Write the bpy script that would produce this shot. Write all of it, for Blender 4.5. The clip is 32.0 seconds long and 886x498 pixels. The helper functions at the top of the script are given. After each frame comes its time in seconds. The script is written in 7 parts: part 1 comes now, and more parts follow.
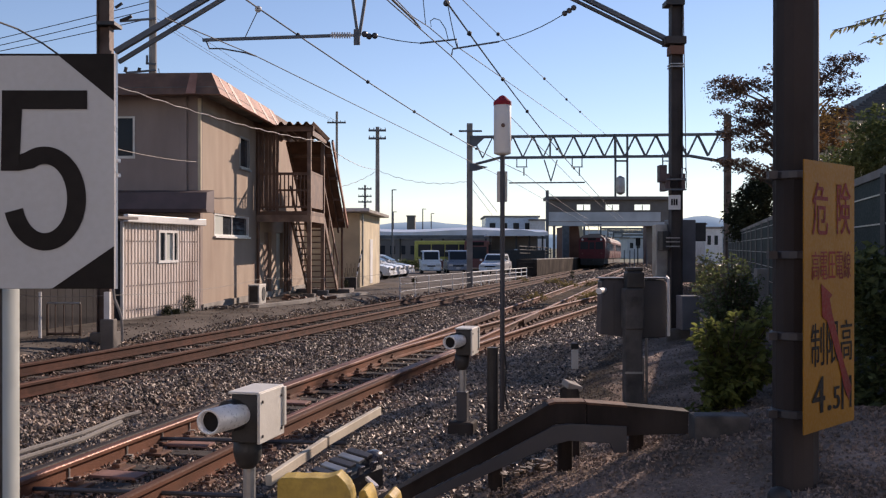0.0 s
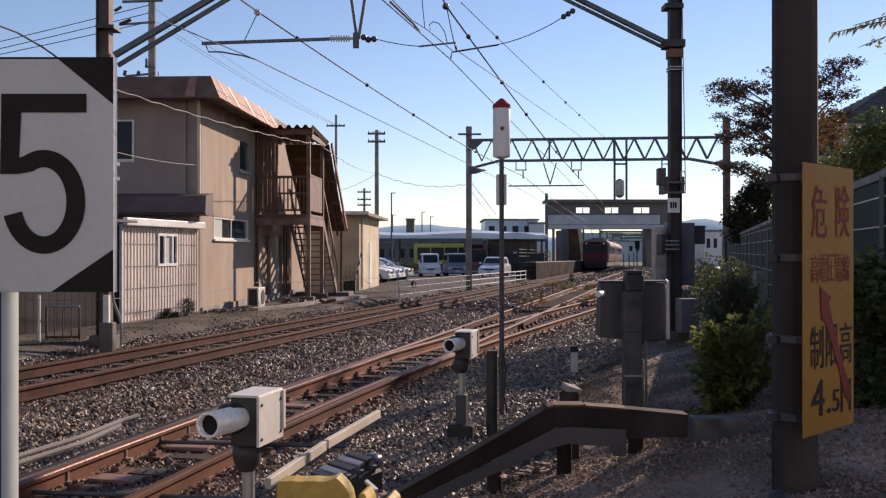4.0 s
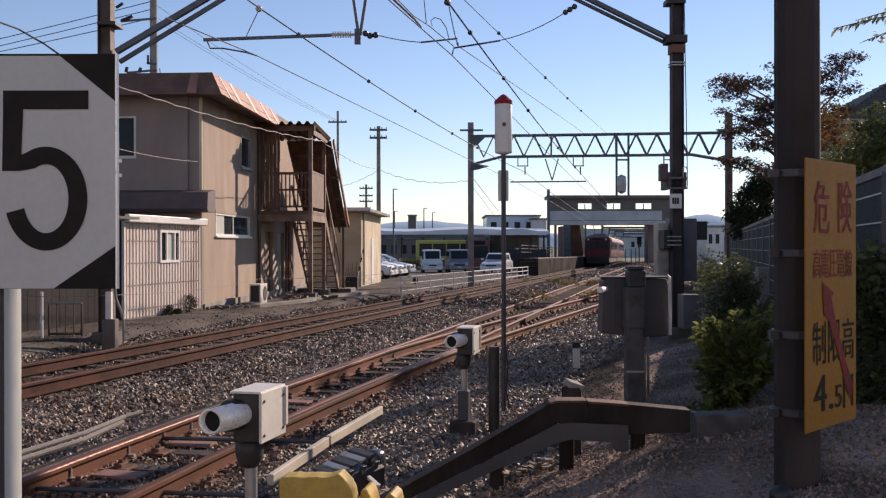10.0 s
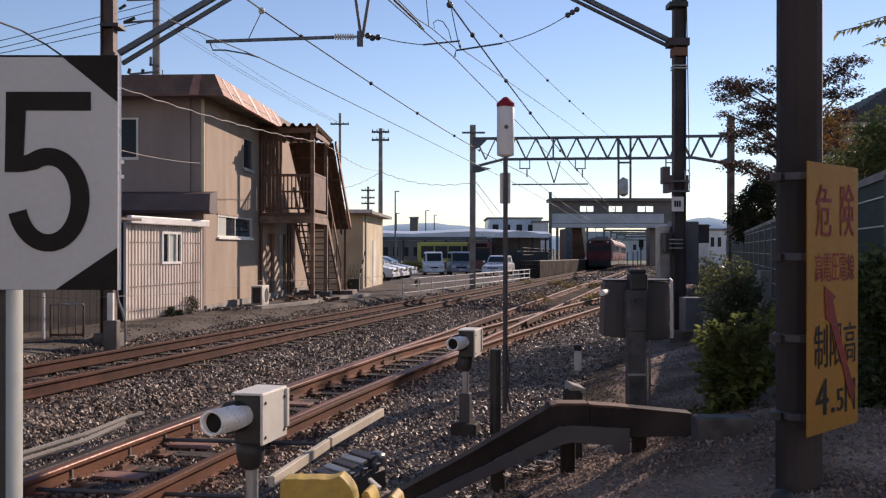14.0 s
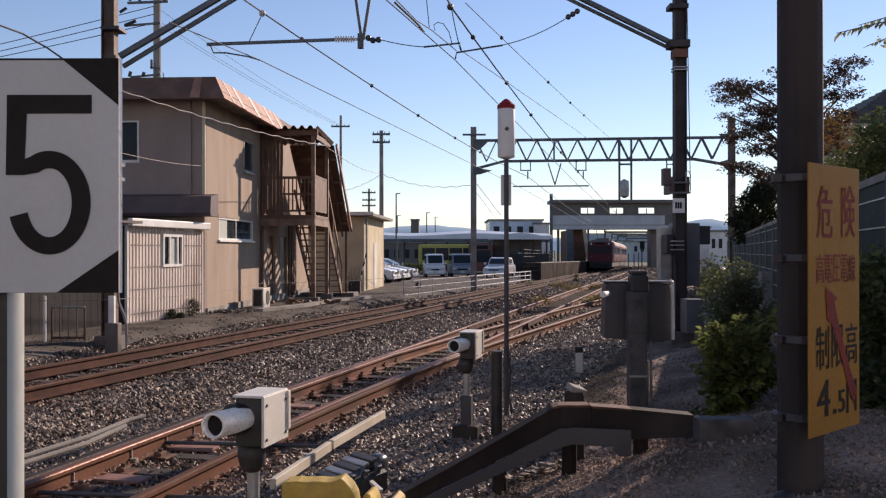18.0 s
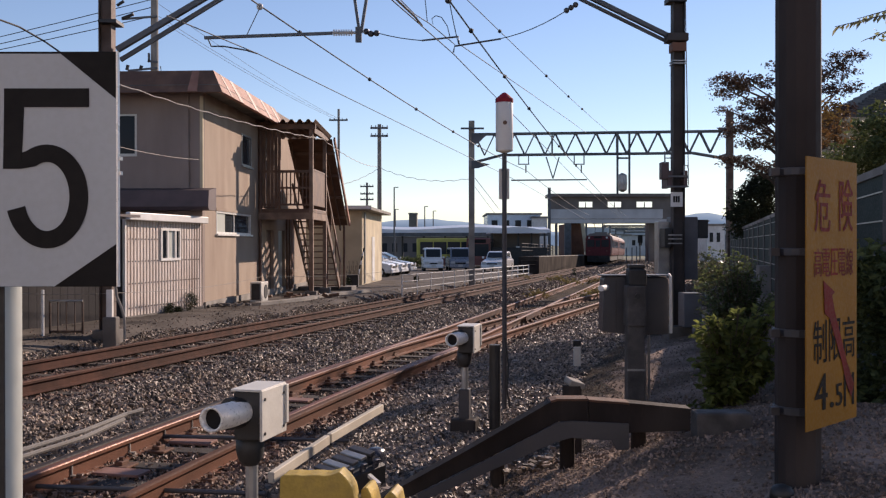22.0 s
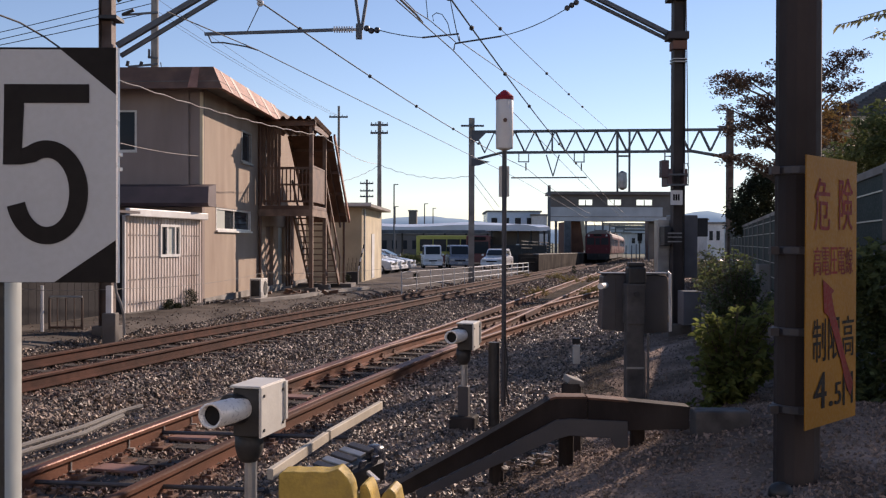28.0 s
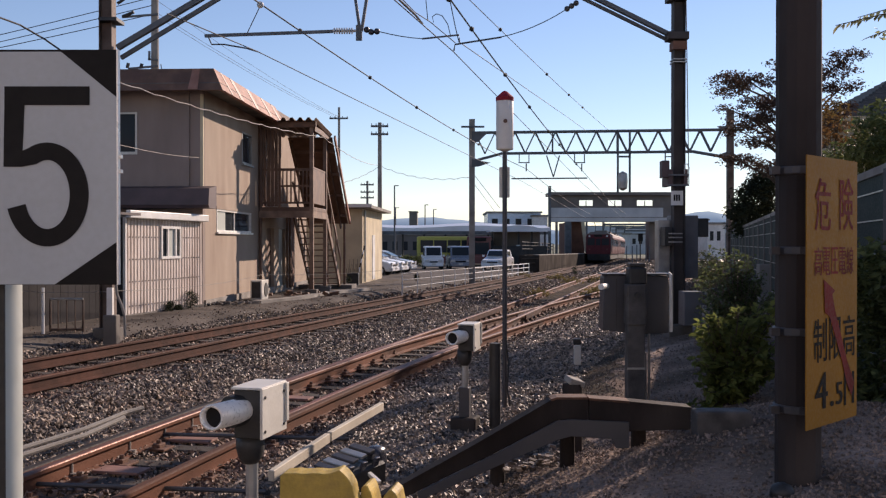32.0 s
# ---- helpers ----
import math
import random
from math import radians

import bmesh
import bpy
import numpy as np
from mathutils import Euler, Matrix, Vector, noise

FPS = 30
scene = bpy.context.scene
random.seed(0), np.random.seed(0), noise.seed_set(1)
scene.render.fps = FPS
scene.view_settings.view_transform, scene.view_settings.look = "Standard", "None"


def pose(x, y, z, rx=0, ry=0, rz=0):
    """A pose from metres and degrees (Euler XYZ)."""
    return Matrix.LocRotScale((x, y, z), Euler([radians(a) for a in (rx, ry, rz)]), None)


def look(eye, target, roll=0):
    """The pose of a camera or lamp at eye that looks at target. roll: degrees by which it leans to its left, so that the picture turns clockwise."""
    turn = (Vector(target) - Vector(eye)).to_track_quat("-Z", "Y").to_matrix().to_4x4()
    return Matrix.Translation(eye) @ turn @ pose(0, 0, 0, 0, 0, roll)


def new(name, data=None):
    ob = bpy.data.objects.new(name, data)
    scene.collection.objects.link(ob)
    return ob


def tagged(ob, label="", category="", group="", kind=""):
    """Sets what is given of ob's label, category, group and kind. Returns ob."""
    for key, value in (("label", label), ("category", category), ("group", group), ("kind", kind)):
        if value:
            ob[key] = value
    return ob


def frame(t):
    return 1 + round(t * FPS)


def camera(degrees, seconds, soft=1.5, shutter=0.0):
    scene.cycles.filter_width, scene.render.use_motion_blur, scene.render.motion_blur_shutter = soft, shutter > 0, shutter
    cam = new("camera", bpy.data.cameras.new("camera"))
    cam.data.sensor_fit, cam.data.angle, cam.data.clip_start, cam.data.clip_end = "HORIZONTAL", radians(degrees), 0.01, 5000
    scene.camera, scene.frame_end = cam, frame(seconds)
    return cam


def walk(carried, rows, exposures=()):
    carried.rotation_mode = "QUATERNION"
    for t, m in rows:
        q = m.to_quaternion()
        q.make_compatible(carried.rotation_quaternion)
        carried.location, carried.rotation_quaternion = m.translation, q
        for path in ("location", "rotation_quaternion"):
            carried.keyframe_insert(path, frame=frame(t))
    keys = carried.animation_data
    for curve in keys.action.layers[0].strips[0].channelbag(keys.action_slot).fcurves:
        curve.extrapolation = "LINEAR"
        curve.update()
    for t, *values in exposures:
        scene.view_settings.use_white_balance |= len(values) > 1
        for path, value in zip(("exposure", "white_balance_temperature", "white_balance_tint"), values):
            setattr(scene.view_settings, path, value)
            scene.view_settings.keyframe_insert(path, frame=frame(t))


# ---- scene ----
EYE = 1.8
cam = camera(50.83, 32.0, soft=1.25)
walk(cam, [
    (0, pose(0, 0, EYE, 89.897, -0.021, -0.239)),
    (0.5, pose(0, 0, EYE, 89.983, -0.043, -0.246)),
    (1, pose(0, 0, EYE, 90.059, -0.095, -0.223)),
    (1.5, pose(0, 0, EYE, 90.059, -0.176, -0.209)),
    (2, pose(0, 0, EYE, 90.007, -0.197, -0.173)),
    (2.5, pose(0, 0, EYE, 90.016, -0.114, -0.178)),
    (3, pose(0, 0, EYE, 90.079, -0.002, -0.231)),
    (3.5, pose(0, 0, EYE, 90.125, 0.045, -0.293)),
    (5.5, pose(0, 0, EYE, 89.876, -0.154, -0.172)),
    (6, pose(0, 0, EYE, 89.911, -0.079, -0.087)),
    (6.5, pose(0, 0, EYE, 89.961, -0.075, -0.094)),
    (7, pose(0, 0, EYE, 89.966, -0.116, -0.109)),
    (7.5, pose(0, 0, EYE, 89.872, -0.177, -0.076)),
    (8, pose(0, 0, EYE, 89.778, -0.211, -0.038)),
    (8.5, pose(0, 0, EYE, 89.761, -0.140, -0.005)),
    (9, pose(0, 0, EYE, 89.803, 0.002, -0.017)),
    (9.5, pose(0, 0, EYE, 89.861, 0.118, -0.089)),
    (10, pose(0, 0, EYE, 89.849, 0.098, -0.162)),
    (10.5, pose(0, 0, EYE, 89.852, 0.039, -0.198)),
    (11, pose(0, 0, EYE, 89.971, -0.035, -0.193)),
    (11.5, pose(0, 0, EYE, 90.032, -0.118, -0.138)),
    (12, pose(0, 0, EYE, 90.005, -0.161, -0.072)),
    (12.5, pose(0, 0, EYE, 89.989, -0.166, -0.033)),
    (13, pose(0, 0, EYE, 89.989, -0.147, -0.020)),
    (13.5, pose(0, 0, EYE, 89.987, -0.110, -0.023)),
    (14, pose(0, 0, EYE, 89.990, -0.078, -0.055)),
    (14.5, pose(0, 0, EYE, 89.979, -0.137, -0.098)),
    (16.5, pose(0, 0, EYE, 90.183, -0.184, -0.032)),
    (17, pose(0, 0, EYE, 90.137, -0.036, -0.007)),
    (17.5, pose(0, 0, EYE, 90.112, 0.036, -0.008)),
    (18, pose(0, 0, EYE, 90.117, 0.048, 0.006)),
    (18.5, pose(0, 0, EYE, 90.068, 0.009, 0.038)),
    (19, pose(0, 0, EYE, 89.931, 0.021, 0.047)),
    (19.5, pose(0, 0, EYE, 89.875, 0.094, -0.010)),
    (20, pose(0, 0, EYE, 89.878, 0.145, -0.132)),
    (20.5, pose(0, 0, EYE, 89.858, 0.142, -0.197)),
    (21, pose(0, 0, EYE, 89.845, 0.153, -0.210)),
    (21.5, pose(0, 0, EYE, 89.831, 0.112, -0.181)),
    (22, pose(0, 0, EYE, 89.739, 0.052, -0.114)),
    (22.5, pose(0, 0, EYE, 89.645, 0.054, -0.078)),
    (23, pose(0, 0, EYE, 89.654, 0.074, -0.067)),
    (23.5, pose(0, 0, EYE, 89.767, 0.093, -0.077)),
    (24, pose(0, 0, EYE, 89.871, 0.108, -0.105)),
    (24.5, pose(0, 0, EYE, 89.865, 0.094, -0.169)),
    (25, pose(0, 0, EYE, 89.738, 0.056, -0.174)),
    (25.5, pose(0, 0, EYE, 89.575, 0.079, -0.089)),
    (27.5, pose(0, 0, EYE, 89.495, -0.085, -0.104)),
    (28, pose(0, 0, EYE, 89.574, -0.163, -0.132)),
    (28.5, pose(0, 0, EYE, 89.608, -0.228, -0.136)),
    (29, pose(0, 0, EYE, 89.609, -0.256, -0.119)),
    (29.5, pose(0, 0, EYE, 89.604, -0.184, -0.092)),
    (30, pose(0, 0, EYE, 89.570, -0.025, -0.085)),
    (30.5, pose(0, 0, EYE, 89.513, 0.062, -0.139)),
    (31, pose(0, 0, EYE, 89.502, 0.076, -0.150)),
    (31.5, pose(0, 0, EYE, 89.589, 0.060, -0.102)),
    (32, pose(0, 0, EYE, 89.638, 0.000, -0.096)),
], [(0, 0.33, 6430, 24), (32, 0.33, 6430, 24)])

# ---- daylight: low sun ahead and to the side of the line ----
SUN_AZ, SUN_EL = 38.0, 23.5
world = bpy.data.worlds.new("sky")
scene.world = world
world.use_nodes = True
wn = world.node_tree
wn.nodes.clear()
sky = wn.nodes.new("ShaderNodeTexSky")
sky.sky_type, sky.sun_disc = "NISHITA", False
sky.sun_elevation, sky.sun_rotation = radians(SUN_EL), radians(SUN_AZ)
sky.air_density, sky.dust_density, sky.ozone_density, sky.altitude = 1.0, 0.02, 2.1, 100
bg = wn.nodes.new("ShaderNodeBackground")
bg.inputs[1].default_value = 0.099
wo = wn.nodes.new("ShaderNodeOutputWorld")
wn.links.new(sky.outputs[0], bg.inputs[0])
wn.links.new(bg.outputs[0], wo.inputs[0])
sun = new("sun", bpy.data.lights.new("sun", "SUN"))
sun.data.energy, sun.data.angle, sun.data.color = 4.8, radians(0.5), (1.0, 0.84, 0.64)
sun_dir = Vector((math.sin(radians(SUN_AZ)) * math.cos(radians(SUN_EL)), math.cos(radians(SUN_AZ)) * math.cos(radians(SUN_EL)), math.sin(radians(SUN_EL))))
sun.matrix_world = look((0, 0, 60), (Vector((0, 0, 60)) - sun_dir))


# ---- materials ----
def mat(name, col, rough=0.75, metal=0.0, scale=3.0, var=0.25, fine=45.0, bump=0.15, stain=None, amount=0.45, stain_scale=1.2, rnd=0.0, stretch=(1, 1, 1), depth=0.01, island=0.0, spec=0.5):
    m = bpy.data.materials.new(name)
    m.use_nodes = True
    nt = m.node_tree
    N, L = nt.nodes, nt.links
    b = N["Principled BSDF"]
    b.inputs["Roughness"].default_value, b.inputs["Metallic"].default_value = rough, metal
    b.inputs["Specular IOR Level"].default_value = spec
    tc, mp = N.new("ShaderNodeTexCoord"), N.new("ShaderNodeMapping")
    mp.inputs["Scale"].default_value = stretch
    L.new(tc.outputs["Object"], mp.inputs[0])

    def tex(s, detail=4.0):
        t = N.new("ShaderNodeTexNoise")
        t.inputs["Scale"].default_value, t.inputs["Detail"].default_value = s, detail
        L.new(mp.outputs[0], t.inputs["Vector"])
        return t

    def mix(kind, fac, a, c):
        x = N.new("ShaderNodeMix")
        x.data_type, x.blend_type = "RGBA", kind
        for sock, v in ((x.inputs[0], fac), (x.inputs[6], a), (x.inputs[7], c)):
            if isinstance(v, (int, float)):
                sock.default_value = v
            elif isinstance(v, tuple):
                sock.default_value = (*v, 1)
            else:
                L.new(v, sock)
        return x.outputs[2]

    def span(sock, lo, hi, a=0.35, c=0.65):
        r = N.new("ShaderNodeMapRange")
        r.inputs[1].default_value, r.inputs[2].default_value, r.inputs[3].default_value, r.inputs[4].default_value = a, c, lo, hi
        L.new(sock, r.inputs[0])
        return r.outputs[0]

    big, small = tex(scale), tex(fine, 3.0)
    lo, hi = tuple(c * (1 - var) for c in col), tuple(min(1, c * (1 + var)) for c in col)
    out = mix("MIX", span(big.outputs[0], 0, 1), lo, hi)
    out = mix("MULTIPLY", 0.6, out, mix("MIX", span(small.outputs[0], 0, 1), (1 - var,) * 3, (1.0, 1.0, 1.0)))
    if stain:
        st = tex(stain_scale, 6.0)
        out = mix("MIX", span(st.outputs[0], 0, amount * 2, 0.45, 0.68), out, stain)
    if rnd or island:
        if rnd:
            src = N.new("ShaderNodeObjectInfo").outputs["Random"]
        else:
            src = N.new("ShaderNodeNewGeometry").outputs["Random Per Island"]
        k = rnd or island
        g = N.new("ShaderNodeMapRange")
        g.inputs[3].default_value, g.inputs[4].default_value = 1 - k, 1 + k
        L.new(src, g.inputs[0])
        hs = N.new("ShaderNodeHueSaturation")
        L.new(g.outputs[0], hs.inputs["Value"])
        L.new(out, hs.inputs["Color"])
        out = hs.outputs[0]
    L.new(out, b.inputs["Base Color"])
    L.new(span(small.outputs[0], max(0.03, rough - 0.1), min(1, rough + 0.12)), b.inputs["Roughness"])
    if bump:
        bp = N.new("ShaderNodeBump")
        bp.inputs["Strength"].default_value, bp.inputs["Distance"].default_value = bump, depth
        L.new(small.outputs[0], bp.inputs["Height"])
        L.new(bp.outputs[0], b.inputs["Normal"])
    return m


def leafy(name, col, alt, trans=0.35, rough=0.6, spec=0.2):
    m = mat(name, col, rough, 0, 1.5, 0.3, 30, 0.0, spec=spec, stain=alt, amount=0.5, stain_scale=0.8, island=0.35)
    nt = m.node_tree
    b, o = nt.nodes["Principled BSDF"], nt.nodes["Material Output"]
    tr, mx = nt.nodes.new("ShaderNodeBsdfTranslucent"), nt.nodes.new("ShaderNodeMixShader")
    mx.inputs[0].default_value = trans
    nt.links.new(b.inputs["Base Color"].links[0].from_socket, tr.inputs[0])
    nt.links.new(b.outputs[0], mx.inputs[1])
    nt.links.new(tr.outputs[0], mx.inputs[2])
    nt.links.new(mx.outputs[0], o.inputs[0])
    return m


M_BALLAST = mat("ballast_bed", (0.06, 0.048, 0.037), 0.9, 0, 0.9, 0.35, 26, 1.0, stain=(0.1, 0.07, 0.045), amount=0.35, depth=0.05, spec=0.05)
M_STONE = mat("ballast_stone", (0.22, 0.17, 0.13), 0.55, 0, 2, 0.3, 60, 0.3, island=0.9, stain=(0.2, 0.13, 0.08), amount=0.25, spec=0.4)
M_STONER = mat("rust_stained_stone", (0.17, 0.11, 0.078), 0.6, 0, 2, 0.3, 60, 0.3, island=0.85, stain=(0.15, 0.08, 0.045), amount=0.4, spec=0.4)
M_DIRT = mat("dirt", (0.29, 0.215, 0.17), 0.95, 0, 0.9, 0.4, 30, 1.0, stain=(0.09, 0.07, 0.05), amount=0.4, depth=0.03, spec=0.05)
M_ASPH = mat("asphalt", (0.1, 0.086, 0.075), 0.9, 0, 0.7, 0.4, 35, 0.8, stain=(0.16, 0.14, 0.12), amount=0.4, stain_scale=0.9, spec=0.1)
M_GREEN = mat("far_field", (0.07, 0.09, 0.04), 0.95, 0, 0.05, 0.4, 1, 0.0)
M_RUST = mat("rusty_rail", (0.085, 0.036, 0.024), 0.75, 0.1, 4, 0.35, 90, 0.25, stain=(0.05, 0.023, 0.016), amount=0.4, spec=0.2)
M_RUSTR = mat("red_rusty_rail", (0.19, 0.08, 0.046), 0.6, 0.15, 3, 0.3, 90, 0.25, stain=(0.06, 0.03, 0.02), amount=0.45, spec=0.25, stretch=(1, 0.4, 1))
M_RUSTTOP = mat("rusty_rail_head", (0.11, 0.05, 0.034), 0.75, 0.0, 3, 0.3, 90, 0.1, spec=0.15, stain=(0.08, 0.045, 0.03), amount=0.4, stretch=(1, 0.3, 1))
M_RAILTOP = mat("worn_rail_head", (0.17, 0.08, 0.055), 0.5, 0.4, 3, 0.2, 120, 0.05, stretch=(1, 0.2, 1))
M_RAILFAR = mat("dull_rail_head", (0.16, 0.066, 0.045), 0.6, 0.1, 3, 0.2, 120, 0.05, stretch=(1, 0.2, 1), spec=0.35)
M_SLEEPER = mat("sleeper_wood", (0.055, 0.042, 0.033), 0.9, 0, 5, 0.4, 70, 0.6, rnd=0.35)
M_PLATE = mat("rusty_plate", (0.13, 0.065, 0.04), 0.8, 0.1, 8, 0.35, 90, 0.3)
M_CONC = mat("concrete", (0.3, 0.28, 0.25), 0.9, 0, 1.5, 0.2, 60, 0.3, stain=(0.17, 0.155, 0.135), amount=0.5)
M_CONCD = mat("weathered_concrete", (0.17, 0.155, 0.14), 0.9, 0, 1.5, 0.3, 60, 0.4, stain=(0.08, 0.07, 0.06), amount=0.5)
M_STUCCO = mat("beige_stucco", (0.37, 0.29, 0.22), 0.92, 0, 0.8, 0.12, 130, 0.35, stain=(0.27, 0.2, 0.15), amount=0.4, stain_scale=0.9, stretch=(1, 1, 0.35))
# same stucco, darker and greyer: shade of the end wall put into colour
M_STUCCOE = mat("shaded_stucco", (0.285, 0.225, 0.195), 0.92, 0, 0.8, 0.14, 130, 0.35, stain=(0.2, 0.155, 0.13), amount=0.4, stain_scale=0.9, stretch=(1, 1, 0.35))
M_CREAM = mat("cream_stucco", (0.56, 0.48, 0.33), 0.92, 0, 0.8, 0.12, 130, 0.3, stain=(0.42, 0.34, 0.23), amount=0.3)
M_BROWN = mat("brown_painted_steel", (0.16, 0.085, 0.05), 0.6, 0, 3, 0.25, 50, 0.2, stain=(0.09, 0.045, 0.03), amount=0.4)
# lighter copy of the stair brown, with sunlight put into the colour
M_BROWNL = mat("sunlit_brown_steel", (0.25, 0.165, 0.115), 0.7, 0, 3, 0.3, 50, 0.2, stain=(0.13, 0.075, 0.05), amount=0.45)
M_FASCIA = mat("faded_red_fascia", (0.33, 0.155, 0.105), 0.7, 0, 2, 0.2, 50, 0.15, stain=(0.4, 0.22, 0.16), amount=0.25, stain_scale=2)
M_CORR = mat("pale_corrugated_metal", (0.64, 0.565, 0.505), 0.6, 0.0, 1.5, 0.14, 60, 0.1, stain=(0.28, 0.2, 0.15), amount=0.3, stretch=(1, 1, 0.3))
M_WHITE = mat("white_paint", (0.72, 0.71, 0.68), 0.5, 0, 3, 0.08, 60, 0.08, stain=(0.5, 0.46, 0.4), amount=0.25)
M_GREYBOX = mat("grey_enamel", (0.62, 0.6, 0.54), 0.5, 0, 3, 0.1, 60, 0.08, stain=(0.3, 0.27, 0.22), amount=0.3)
M_GALV = mat("galvanised_steel", (0.38, 0.38, 0.37), 0.45, 0.7, 6, 0.15, 60, 0.08)
M_ALU = mat("brushed_metal", (0.84, 0.82, 0.77), 0.34, 0.2, 6, 0.1, 60, 0.05)
M_DARK = mat("dark_steel", (0.03, 0.03, 0.03), 0.55, 0.1, 5, 0.3, 60, 0.15)
M_POLE = mat("rusty_mast_steel", (0.1, 0.062, 0.045), 0.7, 0.1, 2, 0.35, 50, 0.2, stain=(0.2, 0.18, 0.16), amount=0.3)
M_MASTD = mat("blackish_mast_steel", (0.045, 0.038, 0.037), 0.7, 0.1, 2, 0.35, 50, 0.2, stain=(0.1, 0.085, 0.075), amount=0.25)
M_LATT = mat("lattice_steel", (0.11, 0.12, 0.13), 0.6, 0.3, 2, 0.2, 50, 0.1)
M_WIRE = mat("wire", (0.03, 0.03, 0.032), 0.7, 0.0, 5, 0.1, 60, 0.0)
M_CABLE = mat("pale_cable", (0.33, 0.3, 0.27), 0.6, 0, 5, 0.1, 60, 0.0)
M_INSUL = mat("porcelain", (0.55, 0.55, 0.53), 0.25, 0, 5, 0.1, 60, 0.0)
M_YEL = mat("yellow_sign_paint", (0.26, 0.128, 0.012), 0.55, 0, 2, 0.1, 60, 0.05, spec=0.2)
M_YELC = mat("yellow_cover", (0.5, 0.35, 0.08), 0.6, 0, 6, 0.2, 80, 0.3, stain=(0.2, 0.14, 0.06), amount=0.35, stain_scale=9, spec=0.25)
M_RED = mat("red_paint", (0.3, 0.018, 0.03), 0.6, 0, 4, 0.15, 60, 0.05, spec=0.2)
M_REDD = mat("dull_red_paint", (0.17, 0.018, 0.016), 0.6, 0, 4, 0.25, 60, 0.05, spec=0.2)
M_BLACK = mat("black_paint", (0.014, 0.013, 0.013), 0.65, 0, 4, 0.2, 60, 0.05, spec=0.15)
M_REFL = mat("sign_white", (0.37, 0.41, 0.44), 0.4, 0.0, 1.5, 0.1, 80, 0.03)
M_RUBBER = mat("rubber", (0.02, 0.02, 0.02), 0.8, 0, 4, 0.2, 60, 0.1)
M_TRAIN = mat("red_train_paint", (0.1, 0.014, 0.018), 0.55, 0, 2, 0.12, 60, 0.02, spec=0.25)
M_TRAIND = mat("underfloor", (0.03, 0.028, 0.027), 0.8, 0.2, 3, 0.3, 40, 0.2)
M_BARK = mat("bark", (0.1, 0.075, 0.055), 0.95, 0, 6, 0.35, 40, 0.8)
M_LEAFR = leafy("reddish_leaves", (0.085, 0.055, 0.048), (0.11, 0.075, 0.045), 0.25)
M_LEAFO = leafy("orange_leaves", (0.2, 0.1, 0.035), (0.14, 0.11, 0.04))
M_LEAFY = leafy("yellow_leaves", (0.32, 0.3, 0.15), (0.28, 0.3, 0.15), 0.5)
M_LEAFG = leafy("green_leaves", (0.17, 0.2, 0.06), (0.25, 0.26, 0.065), 0.5)
M_LEAFS = leafy("glossy_leaves", (0.13, 0.165, 0.07), (0.18, 0.2, 0.07), 0.35, 0.18, 0.8)
M_LEAFK = leafy("deep_green_leaves", (0.028, 0.038, 0.02), (0.045, 0.05, 0.024), 0.15)
M_LEAFD = leafy("dark_green_leaves", (0.085, 0.11, 0.045), (0.15, 0.165, 0.055), 0.35)
M_FENCE = mat("blue_green_sheet", (0.032, 0.048, 0.046), 0.7, 0, 1, 0.2, 40, 0.1, spec=0.08)
M_TILE = mat("roof_tile", (0.07, 0.075, 0.085), 0.5, 0, 3, 0.2, 40, 0.2)
M_BRIDGE = mat("bridge_panel", (0.5, 0.5, 0.5), 0.6, 0, 0.6, 0.12, 20, 0.1)
M_BRIDGED = mat("bridge_dark", (0.16, 0.14, 0.125), 0.7, 0, 0.6, 0.15, 20, 0.1)
M_BROWNW = mat("brown_wall", (0.17, 0.08, 0.05), 0.8, 0, 1, 0.2, 20, 0.1)
M_CANOPY = mat("canopy_metal", (0.6, 0.63, 0.68), 0.4, 0.2, 0.4, 0.1, 20, 0.05)
M_BUSR = mat("bus_red", (0.14, 0.035, 0.03), 0.4, 0, 2, 0.1, 20, 0.0)
M_BUSY = mat("bus_yellow", (0.42, 0.38, 0.07), 0.4, 0, 2, 0.1, 20, 0.0)
M_CARW = mat("car_white", (0.7, 0.71, 0.72), 0.25, 0, 2, 0.04, 20, 0.0)
M_CARB = mat("car_pale_blue", (0.45, 0.55, 0.68), 0.25, 0.2, 2, 0.04, 20, 0.0)
M_CARG = mat("car_grey", (0.25, 0.28, 0.33), 0.3, 0.3, 2, 0.04, 20, 0.0)
M_CASE = mat("dark_grey_enamel", (0.044, 0.046, 0.055), 0.5, 0, 3, 0.15, 60, 0.08, stain=(0.08, 0.07, 0.06), amount=0.35)
M_SLATEC = mat("slate_blue_enamel", (0.12, 0.125, 0.14), 0.5, 0, 3, 0.15, 60, 0.08, stain=(0.08, 0.075, 0.07), amount=0.35)
M_POLED = mat("dark_pole_paint", (0.038, 0.031, 0.03), 0.7, 0.0, 2, 0.35, 40, 0.2, stain=(0.06, 0.053, 0.05), amount=0.3, stretch=(1, 1, 0.4), spec=0.2)
M_TAR = mat("blackened_steel", (0.03, 0.024, 0.022), 0.75, 0.0, 2, 0.35, 40, 0.2, stain=(0.09, 0.08, 0.07), amount=0.25, stretch=(1, 1, 0.4), spec=0.12)
# near-black that stands for the dark inside of the lean-to
M_SLATE = mat("dark_gap_sheet", (0.028, 0.026, 0.028), 0.8, 0, 2, 0.3, 40, 0.2, stain=(0.05, 0.045, 0.045), amount=0.25, stretch=(1, 1, 0.3), spec=0.15)
